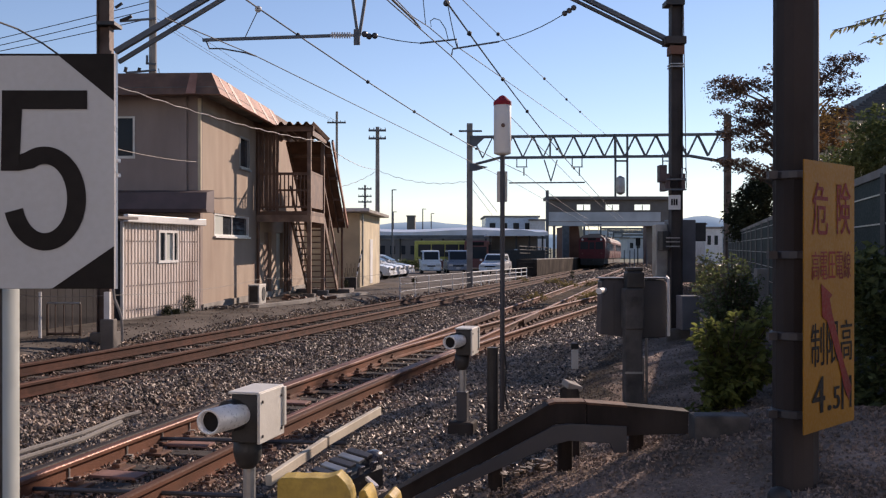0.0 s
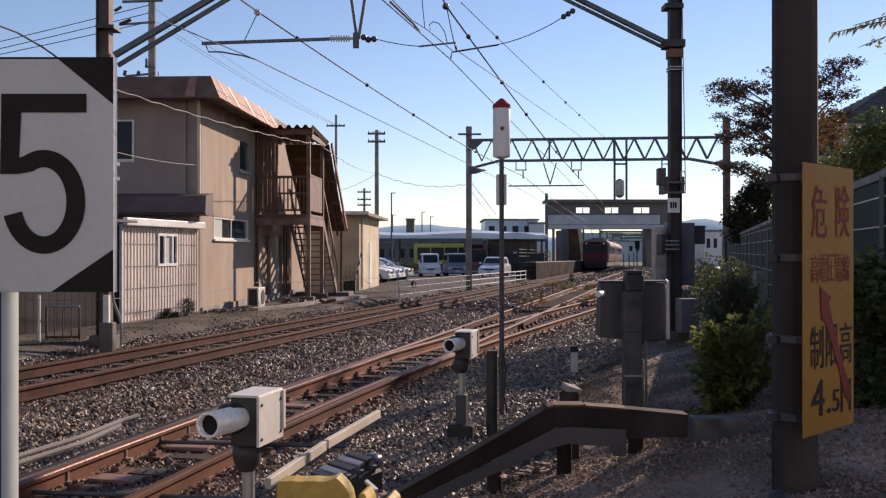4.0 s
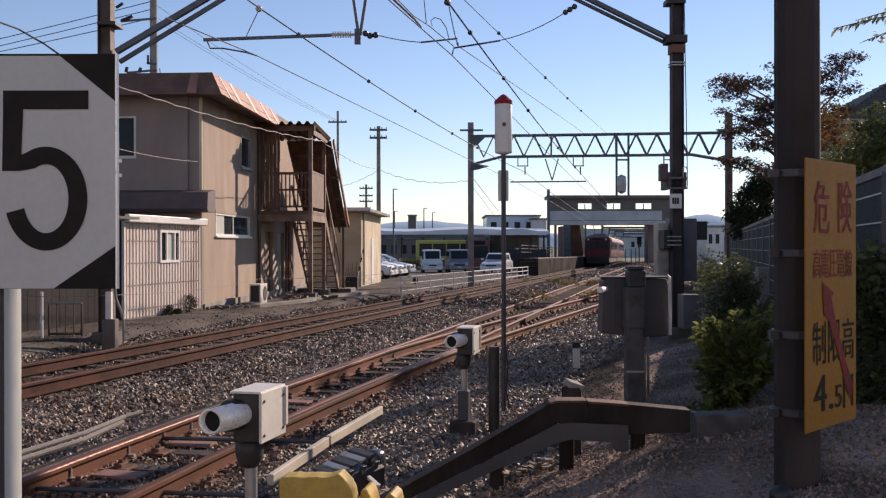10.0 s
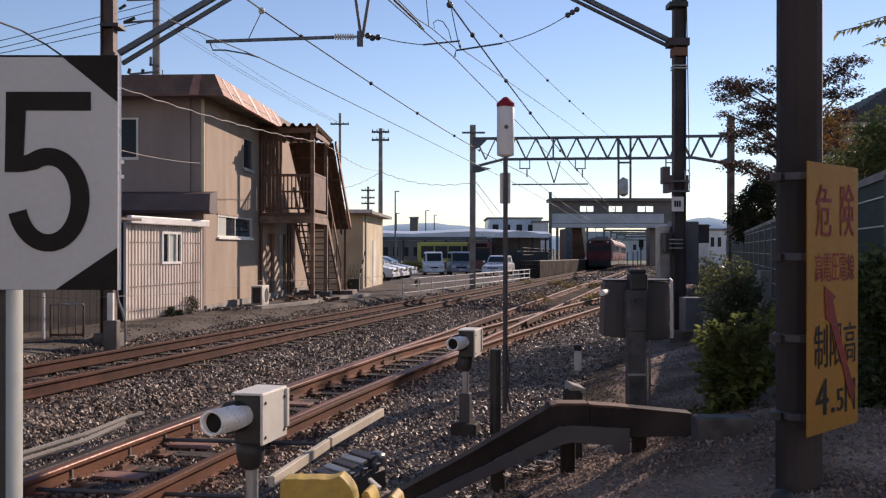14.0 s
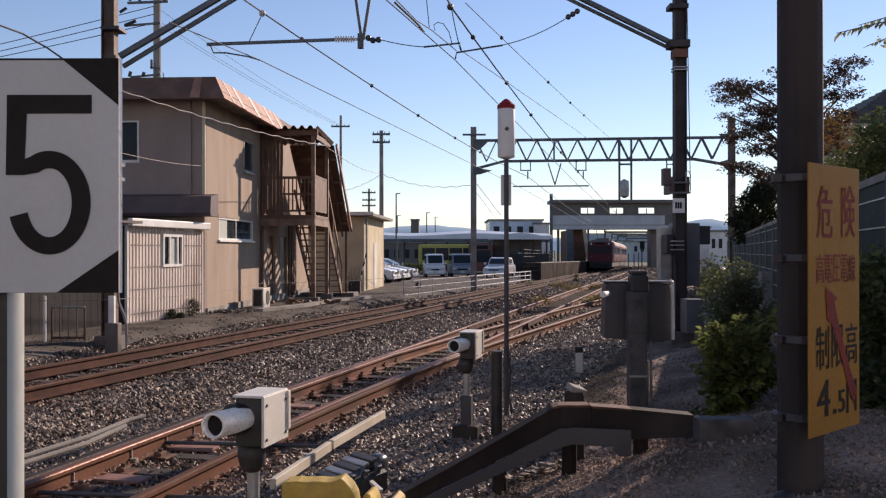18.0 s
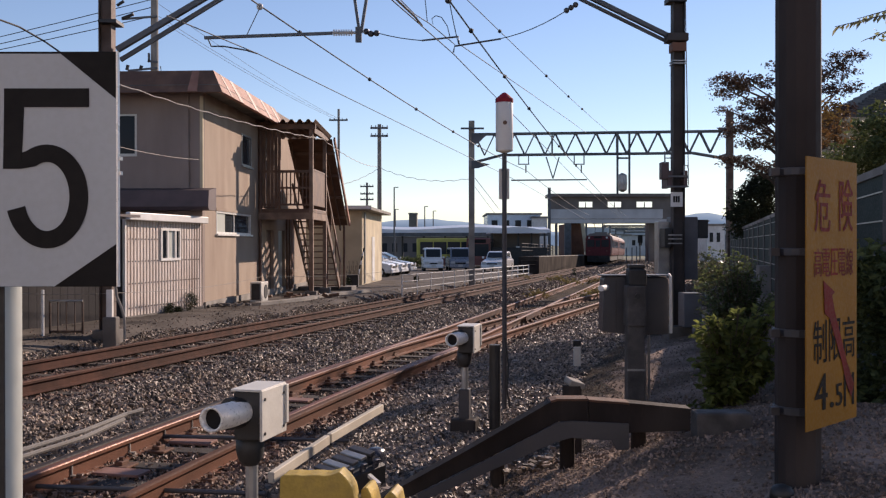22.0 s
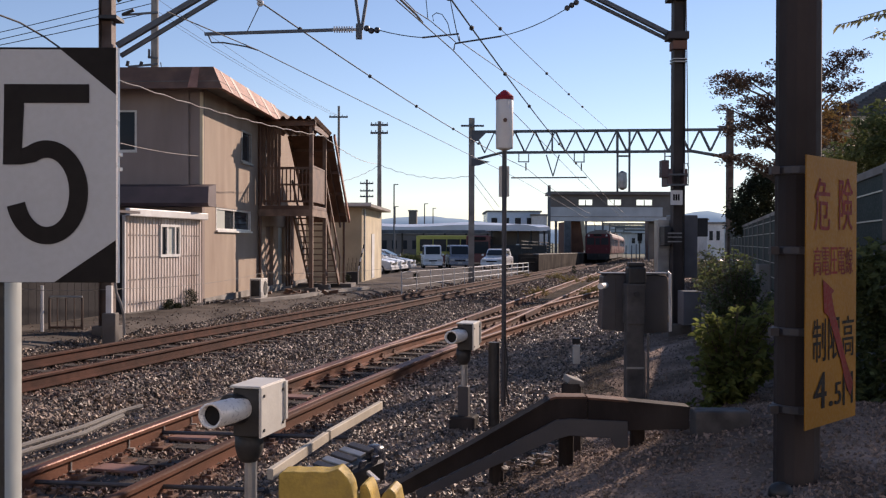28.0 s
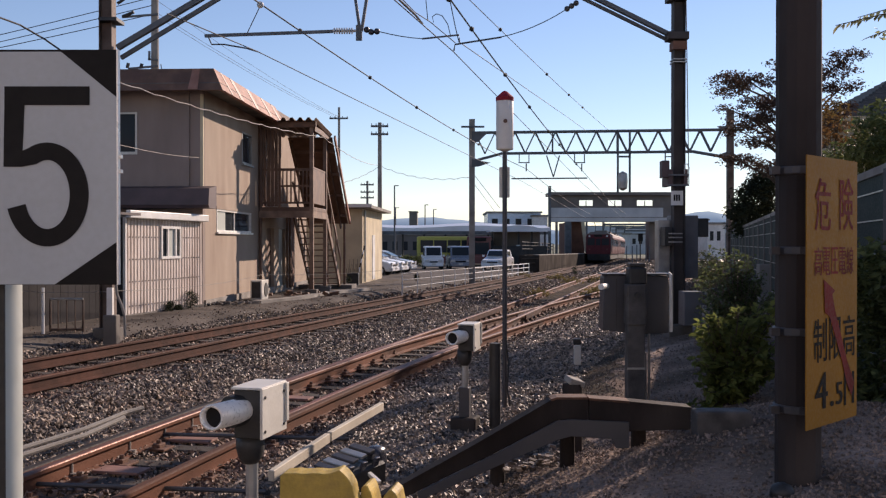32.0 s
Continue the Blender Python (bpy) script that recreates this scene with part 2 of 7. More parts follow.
M_POST = mat("plain_grey_post", (0.46, 0.48, 0.44), 0.5, 0.0, 2, 0.05, 30, 0.02)
M_PLATF = mat("platform_brick", (0.06, 0.047, 0.039), 0.95, 0, 0.6, 0.4, 6, 0.2, stain=(0.025, 0.02, 0.017), amount=0.5, stain_scale=0.7, spec=0.03)
# near-white for the added reflector wall behind the camera
M_BOUNCE = mat("bounce_wall_white", (0.74, 0.73, 0.72), 0.9, 0, 0.5, 0.12, 20, 0.2)
M_LITTER = mat("dark_litter", (0.215, 0.16, 0.128), 0.9, 0, 3, 0.3, 60, 0.2, island=0.5)
M_BOARD = mat("cream_board", (0.55, 0.5, 0.4), 0.8, 0, 3, 0.15, 60, 0.2, stain=(0.35, 0.3, 0.23), amount=0.35)
M_PURP = mat("dark_purple_brown_sheet", (0.085, 0.055, 0.055), 0.6, 0, 2, 0.2, 40, 0.1)
M_SLIDE = mat("slide_plate", (0.26, 0.14, 0.11), 0.7, 0, 4, 0.2, 60, 0.1)
# pale blue-grey wall colour imitates the haze of distance
M_HAZEB = mat("haze_tinted_wall", (0.5, 0.54, 0.58), 0.9, 0, 0.05, 0.15, 1, 0.0, spec=0)
M_DRYL = leafy("dry_grass_blades", (0.22, 0.17, 0.07), (0.14, 0.13, 0.05), 0.4)
M_PALEJ = mat("pale_bare_patch", (0.68, 0.55, 0.46), 0.8, 0, 2, 0.15, 50, 0.1)
M_GREYBLUE = mat("glossy_dark_enamel", (0.05, 0.052, 0.065), 0.25, 0, 4, 0.15, 60, 0.02)
# concrete darkened overall, with lighter mottling
M_CONCK = mat("dark_mottled_concrete", (0.07, 0.066, 0.064), 0.9, 0, 5, 0.35, 60, 0.4, stain=(0.14, 0.13, 0.12), amount=0.3, stain_scale=6)


def glass_like(name, col, rough=0.06):
    m = bpy.data.materials.new(name)
    m.use_nodes = True
    b = m.node_tree.nodes["Principled BSDF"]
    b.inputs["Base Color"].default_value, b.inputs["Roughness"].default_value = (*col, 1), rough
    b.inputs["IOR"].default_value = 1.3
    b.inputs["Specular IOR Level"].default_value = 0.16
    return m


M_GLASS = glass_like("dark_window_glass", (0.03, 0.035, 0.04))
M_FROST = glass_like("frosted_window_glass", (0.5, 0.52, 0.47), 0.4)


def glow_mat(name, col, power):
    m = glass_like(name, col, 0.3)
    b = m.node_tree.nodes["Principled BSDF"]
    b.inputs["Emission Color"].default_value, b.inputs["Emission Strength"].default_value = (*col, 1), power
    return m


# hills emit a pale blue that stands in for distance haze
M_HILLB = glow_mat("haze_glow_hill", (0.21, 0.28, 0.34), 0.52)
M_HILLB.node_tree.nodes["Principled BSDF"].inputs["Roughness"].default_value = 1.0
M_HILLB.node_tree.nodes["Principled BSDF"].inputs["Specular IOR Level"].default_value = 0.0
M_CLEAR = glass_like("clear_glazing", (0.95, 0.97, 0.98), 0.15)
M_CLEAR.node_tree.nodes["Principled BSDF"].inputs["Transmission Weight"].default_value = 1.0
M_CLEAR.node_tree.nodes["Principled BSDF"].inputs["IOR"].default_value = 1.03

# ---- mesh helpers ----
WORLD_OF = {}


def thing(name, loc, label, category, group="", kind="", rz=0.0):
    e = new(name)
    e.empty_display_size = 0.1
    m = pose(*loc, 0, 0, rz)
    e.matrix_basis = m
    WORLD_OF[e.name] = m
    return tagged(e, label, category, group, kind)


def part(name, bm, material, parent, label="", local=False, smooth=False):
    """One mesh object under a thing or a part; bm in world coordinates unless local."""
    m = WORLD_OF[parent.name]
    if not local:
        bm.transform(m.inverted())
    me = bpy.data.meshes.new(name)
    bmesh.ops.recalc_face_normals(bm, faces=bm.faces)
    if smooth:
        for f in bm.faces:
            f.smooth = True
    bm.to_mesh(me)
    bm.free()
    for mt in material if isinstance(material, (list, tuple)) else [material]:
        me.materials.append(mt)
    ob = new(name, me)
    ob.parent = parent
    WORLD_OF[ob.name] = m
    return tagged(ob, label)


def solo(name, bm, material, label="", category="", group="", kind="", smooth=False):
    me = bpy.data.meshes.new(name)
    bmesh.ops.recalc_face_normals(bm, faces=bm.faces)
    c = Vector((0, 0, 0))
    if len(bm.verts) and kind not in ("structure", "stuff"):
        c = Vector((sum(v.co.x for v in bm.verts) / len(bm.verts), sum(v.co.y for v in bm.verts) / len(bm.verts), min(v.co.z for v in bm.verts)))
        bmesh.ops.translate(bm, verts=bm.verts, vec=-c)
    if smooth:
        for f in bm.faces:
            f.smooth = True
    bm.to_mesh(me)
    bm.free()
    for mt in material if isinstance(material, (list, tuple)) else [material]:
        me.materials.append(mt)
    ob = new(name, me)
    ob.location = c
    WORLD_OF[ob.name] = Matrix.Translation(c)
    return tagged(ob, label, category, group, kind)


def BM():
    return bmesh.new()


def box(bm, c, s, rz=0.0, bevel=0.0, tilt=(0, 0)):
    r = bmesh.ops.create_cube(bm, size=1, matrix=pose(*c, tilt[0], tilt[1], rz) @ Matrix.Diagonal((*s, 1)))
    if bevel:
        es = list({e for v in r["verts"] for e in v.link_edges})
        bmesh.ops.bevel(bm, geom=es, offset=bevel, segments=2, affect="EDGES", profile=0.5)
    return bm


def slab(bm, x0, x1, y0, y1, z0, z1, bevel=0.0):
    return box(bm, ((x0 + x1) / 2, (y0 + y1) / 2, (z0 + z1) / 2), (abs(x1 - x0), abs(y1 - y0), abs(z1 - z0)), 0, bevel)


def rod(bm, a, b, r, n=8, r2=None):
    a, b = Vector(a), Vector(b)
    d = b - a
    q = d.to_track_quat("Z", "Y").to_matrix().to_4x4()
    bmesh.ops.create_cone(bm, cap_ends=True, segments=n, radius1=r, radius2=r if r2 is None else r2, depth=d.length, matrix=Matrix.Translation((a + b) / 2) @ q)
    return bm


def bar(bm, a, b, w, h, up=(0, 0, 1), bevel=0.0):
    """A straight bar from a to b, w wide and h high."""
    a, b = Vector(a), Vector(b)
    y = (b - a).normalized()
    x = y.cross(Vector(up))
    x = x.normalized() if x.length > 1e-4 else Vector((1, 0, 0))
    z = x.cross(y)
    m = Matrix((x, y, z)).transposed().to_4x4()
    r = bmesh.ops.create_cube(bm, size=1, matrix=Matrix.Translation((a + b) / 2) @ m @ Matrix.Diagonal((w, (b - a).length, h, 1)))
    if bevel:
        es = list({e for v in r["verts"] for e in v.link_edges})
        bmesh.ops.bevel(bm, geom=es, offset=bevel, segments=1, affect="EDGES")
    return bm


def sweep(bm, pts, prof, mats=None, caps=True):
    """A profile of (across, up) points drawn along a line of points."""
    pts = [Vector(p) for p in pts]
    rings = []
    for i, p in enumerate(pts):
        d = (pts[min(i + 1, len(pts) - 1)] - pts[max(i - 1, 0)]).normalized()
        side = d.cross(Vector((0, 0, 1)))
        side = side.normalized() if side.length > 1e-4 else Vector((1, 0, 0))
        up = side.cross(d)
        rings.append([bm.verts.new(p + side * u + up * v) for u, v in prof])
    n = len(prof)
    for i in range(len(rings) - 1):
        for k in range(n):
            f = bm.faces.new((rings[i][k], rings[i][(k + 1) % n], rings[i + 1][(k + 1) % n], rings[i + 1][k]))
            if mats:
                f.material_index = mats[k]
    if caps:
        bm.faces.new(rings[0])
        bm.faces.new(rings[-1])
    return bm


def ring(r, n=6):
    return [(r * math.cos(2 * math.pi * i / n), r * math.sin(2 * math.pi * i / n)) for i in range(n)]


def lathe(bm, c, prof, n=20):
    """Profile of (radius, z) turned round the vertical through c."""
    rows = [[bm.verts.new((c[0] + r * math.cos(2 * math.pi * k / n), c[1] + r * math.sin(2 * math.pi * k / n), c[2] + z)) for k in range(n)] for r, z in prof]
    for i in range(len(rows) - 1):
        for k in range(n):
            bm.faces.new((rows[i][k], rows[i][(k + 1) % n], rows[i + 1][(k + 1) % n], rows[i + 1][k]))
    bm.faces.new(rows[0])
    bm.faces.new(rows[-1])
    return bm


def prism(bm, outline, vec):
    """A flat outline of 3D points pushed along vec."""
    vs = [bm.verts.new(p) for p in outline]
    f = bm.faces.new(vs)
    g = bmesh.ops.extrude_face_region(bm, geom=[f])
    bmesh.ops.translate(bm, verts=[v for v in g["geom"] if isinstance(v, bmesh.types.BMVert)], vec=vec)
    return bm


def line(a, b, n, sag=0.0):
    a, b = Vector(a), Vector(b)
    return [a.lerp(b, i / n) - Vector((0, 0, sag * 4 * (i / n) * (1 - i / n))) for i in range(n + 1)]


def smooth01(t):
    t = min(1, max(0, t))
    return t * t * (3 - 2 * t)


def interp(v, xs, ys):
    return float(np.interp(v, xs, ys))


# ---- plan of the line: three tracks running away and slightly to the side ----
def ax(y):
    return 0.24 * y - 7.63


def az(y):
    return 0.4 - 0.0085 * y


BLY, BLX = [-30, 0, 8.11, 10.24, 13.45, 26.3, 38.7, 73, 140], [-11.0, -4.6, -2.86, -2.38, -1.5, 1.84, 5.07, 13.4, 29.5]
CRY, CRX = [-30, 0, 8.11, 9.13, 10.67, 12.6, 15.2, 17.6, 21.8, 28.2, 34.6, 60], [-10.0, -3.6, -1.82, -1.58, -1.19, -0.64, 0.14, 0.94, 2.5, 4.85, 7.3, 17.0]


def curve(xs, ys):
    """A smooth line through the points."""
    t = np.arange(xs[0], xs[-1] + 0.01, 0.5)
    v = np.interp(t, xs, ys)
    k = np.ones(9) / 9
    p = np.concatenate([2 * v[0] - v[4:0:-1], v, 2 * v[-1] - v[-2:-6:-1]])
    return t, np.convolve(p, k, "valid")


BT, BV = curve(BLY, BLX)
CT, CV = curve(CRY, CRX)


def blx(y):
    return interp(y, BT, BV)


def crx(y):
    return interp(y, CT, CV)


def bz(y):
    return min(0.08, 0.42 - 0.0085 * y)


def ground_z(x, y):
    yc = max(-29.0, min(y, 140.0))
    a, b = az(yc) - 0.2, bz(yc) - 0.17
    left = 0.42 - 0.0085 * yc
    t = x - ax(yc)
    if t < 0:
        z = a + (left - a) * smooth01((-t - 1.5) / 0.9)
    else:
        z = a + (b - a) * smooth01((t - 1.2) / 0.8)
    s = x - crx(min(yc, 59))
    if yc < 26 and blx(yc) < x < crx(yc):
        z -= 0.03 * smooth01(min(x - blx(yc), crx(yc) - x) / 0.2) * smooth01((26 - yc) / 3)
    if s > 0.6:
        r = interp(s, [0.6, 1.6, 2.6, 3.6, 4.6], [b, b + 0.1, b + 0.12, b + 0.3, b + 0.48]) + 0.22 * smooth01((s - 1.9) / 1.0) * smooth01((8.0 - yc) / 2.0) + 0.1 * smooth01((s - 3.2) / 0.7) * smooth01((8.5 - yc) / 1.5) * smooth01((yc - 4.9) / 0.8)
        z = z + (r - z) * smooth01((s - 0.6) / 0.5)
    return z


def axis(pairs):
    out = []
    for lo, hi, step in pairs:
        out += list(np.arange(lo, hi - 1e-6, step))
    return out + [pairs[-1][1]]


gx = axis([(-2500, -300, 440), (-300, -40, 52), (-40, -10, 3), (-10, 9, 0.25), (9, 30, 1.5), (30, 300, 54), (300, 2500, 440)])
gy = axis([(-400, -40, 60), (-40, -14, 2), (-14, 2, 0.4), (2, 26, 0.3), (26, 60, 0.8), (60, 140, 4), (140, 500, 60), (500, 4500, 800)])
bm = BM()
grid = [[bm.verts.new((x, y, ground_z(x, y) + 0.015 * noise.noise(Vector((x * 1.7, y * 1.7, 0))))) for x in gx] for y in gy]
for j in range(len(gy) - 1):
    for i in range(len(gx) - 1):
        f = bm.faces.new((grid[j][i], grid[j][i + 1], grid[j + 1][i + 1], grid[j + 1][i]))
        x, y = (gx[i] + gx[i + 1]) / 2, (gy[j] + gy[j + 1]) / 2
        w = 0.35 * noise.noise(Vector((x * 0.6, y * 0.6, 3)))
        t = x - ax(y)
        if y > 160 or abs(x) > 70:
            k = 3
        elif t < -1.85 + w:
            k = 2 if y > 8 else 1
        elif (x - crx(min(y, 59)) > (3.0 if y < 17 else 3.4) + w and y < 36) or (y >= 36 and x - blx(y) > 9 + 3 * w):
            k = 1
        else:
            k = 0
        f.material_index = k
        f.smooth = True
ground = solo("ground", bm, [M_BALLAST, M_DIRT, M_ASPH, M_GREEN], "crushed stone railway bed with dirt and worn asphalt beside it", "ground", kind="structure")

# ---- rails and sleepers ----
RP = [(-0.02, 0.0), (0.02, 0.0), (0.029, -0.004), (0.033, -0.012), (0.033, -0.036), (0.008, -0.05), (0.008, -0.128), (0.064, -0.142), (0.064, -0.153), (-0.064, -0.153), (-0.064, -0.142), (-0.008, -0.128), (-0.008, -0.05), (-0.033, -0.036), (-0.033, -0.012), (-0.029, -0.004)]
RM = [1, 1, 1] + [0] * 11 + [1, 1]


RPB = [(a * 1.14, b * 1.14) for a, b in RP]


def rail(parent, pts, head=None, label="rusty brown steel rail", web=None):
    return part("rail", sweep(BM(), pts, RPB if web else RP, RM), [web or M_RUST, head or M_RAILTOP], parent, label)


def ys(a, b, step=1.0):
    return [a + (b - a) * i / max(1, round((b - a) / step)) for i in range(max(1, round((b - a) / step)) + 1)]


track_a = thing("main_track", (ax(10), 10, az(10) - 0.2), "rusty railway track on wooden sleepers in ballast", "railway track", "railway tracks", "structure")
for o in (-0.63, 0.63):
    rail(track_a, [(ax(y) + o, y, az(y)) for y in ys(-26, 150, 3)], M_RUSTTOP)
track_b = thing("turnout_track", (blx(10), 10, -0.17), "rusty railway turnout with switch blades and a crossing", "railway track", "railway tracks", "structure")
rail(track_b, [(blx(y), y, bz(y)) for y in ys(-26, 13, 1.0)], web=M_RUSTR)
rail(track_b, [(blx(y), y, bz(y)) for y in ys(13, 138, 1.0)], M_RAILFAR, web=M_RUSTR)
rail(track_b, [(blx(y) - 0.12 * smooth01((13.5 - y) / 3.5), y, bz(y) - 0.004) for y in ys(-26, 13.0, 0.5)], M_POLED, "dark rusty stock rail", M_RUSTR)
rail(track_b, [(min(blx(y) + 1.13, crx(y) - 0.075), y, bz(y)) for y in ys(9.2, 16, 0.4)] + [(blx(y) + 1.13, y, bz(y)) for y in ys(17, 138, 1.0)], M_RAILFAR, web=M_RUSTR)
rail(track_b, [(crx(y), y, bz(y)) for y in ys(-26, 12.5, 1.0)], M_RUSTTOP, web=M_RUSTR)
rail(track_b, [(crx(y), y, bz(y)) for y in ys(12.5, 59, 1.0)], M_RAILFAR, web=M_RUSTR)
rail(track_b, [(max(crx(y) - 1.15, blx(y) + 0.07), y, bz(y)) for y in ys(11.5, 59, 0.8)], M_RAILFAR, web=M_RUSTR)
GW = [(-0.02, 0.0), (0.02, 0.0), (0.02, -0.1), (-0.02, -0.1)]
for f0, o in ((lambda y: blx(y) + 0.1, 0), (lambda y: crx(y) - 0.1, 0)):
    part("check_rail", sweep(BM(), [(f0(y), y, bz(y) + 0.005) for y in ys(21.0, 25.0, 0.5)], GW), M_RUST, track_b)
for s in (0, 1):
    part("wing_rail", sweep(BM(), [(blx(y) + 1.13 + (0.1 if s else -0.1), y, bz(y)) for y in ys(22.2, 24.6, 0.4)], GW), M_RUST, track_b)

bm = BM()
box(bm, (0, 0, 0), (2.1, 0.21, 0.14), 0, 0.012)
slp = bpy.data.meshes.new("sleeper")
bm.to_mesh(slp)
bm.free()
slp.materials.append(M_SLEEPER)
bm = BM()
box(bm, (0, 0, 0), (0.34, 0.17, 0.022), 0, 0.004)
for sx in (-0.1, 0.1):
    box(bm, (sx, 0.0, 0.025), (0.05, 0.1, 0.04), 0, 0.006)
    rod(bm, (sx, 0, 0.03), (sx, 0, 0.075), 0.016, 6)
plt = bpy.data.meshes.new("tie_plate")
bm.to_mesh(plt)
bm.free()
plt.materials.append(M_PLATE)


def lay(name, mesh, m, parent, scale=(1, 1, 1)):
    ob = new(name, mesh)
    ob.parent = parent
    ob.matrix_basis = WORLD_OF[parent.name].inverted() @ m @ Matrix.Diagonal((*scale, 1))
    return ob


HEAD = -math.degrees(math.atan(0.24))


# ---- station office: two storeys, shed lean-to, landing and stairs ----
BLD_RZ = -3.16
office = thing("station_office", (-5.985, 23.4, 0.24), "two-storey beige stucco railway office with brown roof edge", "building", rz=BLD_RZ)
# local frame: x to the track side, y along the wall away, z up; origin at the near corner on the ground


def wall_with_holes(bm, axis_is_y, fixed, thick, u0, u1, z0, z1, holes):
    """A wall slab along y (or x) pierced by holes (u0, u1, z0, z1)."""
    us = sorted({u0, u1, *[h[0] for h in holes], *[h[1] for h in holes]})
    zs = sorted({z0, z1, *[h[2] for h in holes], *[h[3] for h in holes]})
    for i in range(len(us) - 1):
        for j in range(len(zs) - 1):
            uc, zc = (us[i] + us[i + 1]) / 2, (zs[j] + zs[j + 1]) / 2
            if any(h[0] < uc < h[1] and h[2] < zc < h[3] for h in holes):
                continue
            if axis_is_y:
                slab(bm, fixed - thick, fixed, us[i], us[i + 1], zs[j], zs[j + 1])
            else:
                slab(bm, us[i], us[i + 1], fixed, fixed + thick, zs[j], zs[j + 1])
    bmesh.ops.remove_doubles(bm, verts=bm.verts, dist=0.0005)
    return bm


HB = 5.6
side_holes = [(1.15, 4.65, 1.86, 2.46), (3.65, 4.75, 3.88, 4.8), (6.6, 7.6, 0.05, 2.05), (6.5, 7.5, 2.75, 4.7), (8.3, 9.3, 0.05, 2.05)]
part("side_wall", wall_with_holes(BM(), True, 0, 0.2, 0.2, 13.0, -0.3, HB, side_holes), M_STUCCO, office, "sunlit beige stucco wall", local=True)
# end wall and pilaster carry their shade in the stucco colour
part("end_wall", wall_with_holes(BM(), False, 0, 0.2, -7.5, 0, -0.3, HB, [(-3.2, -1.67, 3.79, 4.85)]), M_STUCCOE, office, "beige stucco end wall, shade put into its mauve-grey colour", local=True)
part("back_wall", slab(BM(), -7.5, -7.3, 0.2, 13.0, -0.3, HB), M_STUCCO, office, local=True)
part("far_wall", slab(BM(), -7.3, -0.2, 12.8, 13.0, -0.3, HB), M_STUCCO, office, local=True)
part("ceiling_slab", slab(BM(), -7.3, -0.2, 0.2, 12.8, 2.6, 2.75), M_CONCD, office, local=True)
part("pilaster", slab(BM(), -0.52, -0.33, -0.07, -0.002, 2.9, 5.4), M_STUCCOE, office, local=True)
# roof edge leaning inwards from the eave, mitred at the corner
def leaning(name, pts, inward, material, label):
    bm = BM()
    prism(bm, pts, Vector(inward))
    return part(name, bm, material, office, label, local=True)


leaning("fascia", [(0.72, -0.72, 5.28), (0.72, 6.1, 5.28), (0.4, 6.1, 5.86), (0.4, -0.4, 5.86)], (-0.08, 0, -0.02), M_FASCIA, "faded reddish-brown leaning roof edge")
for y, wj in ((0.1, 0.15), (0.95, 0.3), (2.55, 0.3), (4.15, 0.3), (5.4, 0.25)):
    leaning("fascia_joint", [(0.728, y, 5.29), (0.728, y + wj, 5.29), (0.412, y + wj, 5.855), (0.412, y, 5.855)], (-0.008, 0, -0.004), M_PALEJ, "pale joint strip")
# end run takes the darker brown so its colour carries the shade
leaning("end_fascia", [(-7.9, -0.72, 5.28), (0.72, -0.72, 5.28), (0.4, -0.4, 5.86), (-7.9, -0.4, 5.86)], (0, 0.08, -0.02), M_BROWN, "roof edge, its shade put in as darker brown")
leaning("end_fascia_joint", [(-0.14, -0.728, 5.3), (0.1, -0.728, 5.3), (0.06, -0.412, 5.85), (-0.12, -0.412, 5.85)], (0, 0.008, -0.004), M_FASCIA, "paler patch on the roof edge")
part("soffit", slab(BM(), -7.9, 0.62, -0.62, 6.1, 5.4, 5.48), M_CONCD, office, local=True)
part("roof", slab(BM(), -7.9, 0.34, -0.34, 13.2, 5.6, 5.84), M_BROWN, office, local=True)
part("window_lintel", slab(BM(), -0.2, 0.03, 1.1, 4.7, 2.46, 2.54), M_STUCCO, office, local=True)


def sliding_window(parent, y0, y1, z0, z1, panes, frost, x=0.0, metal=None):
    metal = metal or M_ALU
    w = part("window", BM(), metal, parent, local=True)
    bm = BM()
    t = 0.05
    for a, b, c, d in ((y0, y1, z0, z0 + t), (y0, y1, z1 - t, z1), (y0, y0 + t, z0 + t, z1 - t), (y1 - t, y1, z0 + t, z1 - t)):
        slab(bm, x - 0.1, x + 0.012, a, b, c, d)
    part("window_frame", bm, metal, w, "aluminium sliding frame", local=True)
    step = (y1 - y0 - 2 * t) / panes
    for k in range(panes):
        a = y0 + t + k * step
        o = -0.05 if k % 2 else -0.02
        part("pane", slab(BM(), x + o - 0.006, x + o, a + 0.02, a + step - 0.02, z0 + t, z1 - t), M_FROST if k in frost else M_GLASS, w, local=True)
        part("stile", slab(BM(), x + o - 0.02, x + o + 0.012, a - 0.02, a + 0.02, z0 + t, z1 - t), metal, w, local=True)
    part("window_sill", slab(BM(), x - 0.02, x + 0.07, y0 - 0.04, y1 + 0.04, z0 - 0.05, z0), metal, w, local=True)
    return w


sliding_window(office, 1.15, 4.65, 1.86, 2.46, 4, (0,))
sliding_window(office, 3.65, 4.75, 3.88, 4.8, 2, (), metal=M_GALV)
part("door", slab(BM(), -0.15, -0.1, 6.6, 7.6, 0.05, 2.05), M_BROWN, office, "brown closed ground floor door", local=True)
part("door", slab(BM(), -0.15, -0.1, 6.5, 7.5, 2.75, 4.7), M_BROWN, office, "brown upper door on the landing", local=True)
part("door", slab(BM(), -0.15, -0.1, 8.3, 9.3, 0.05, 2.05), M_FROST, office, "pale glazed door", local=True)
ew = part("window", slab(BM(), -3.2, -1.67, -0.02, 0.08, 3.79, 3.86), M_GREYBOX, office, "upper end window with dark glass", local=True)
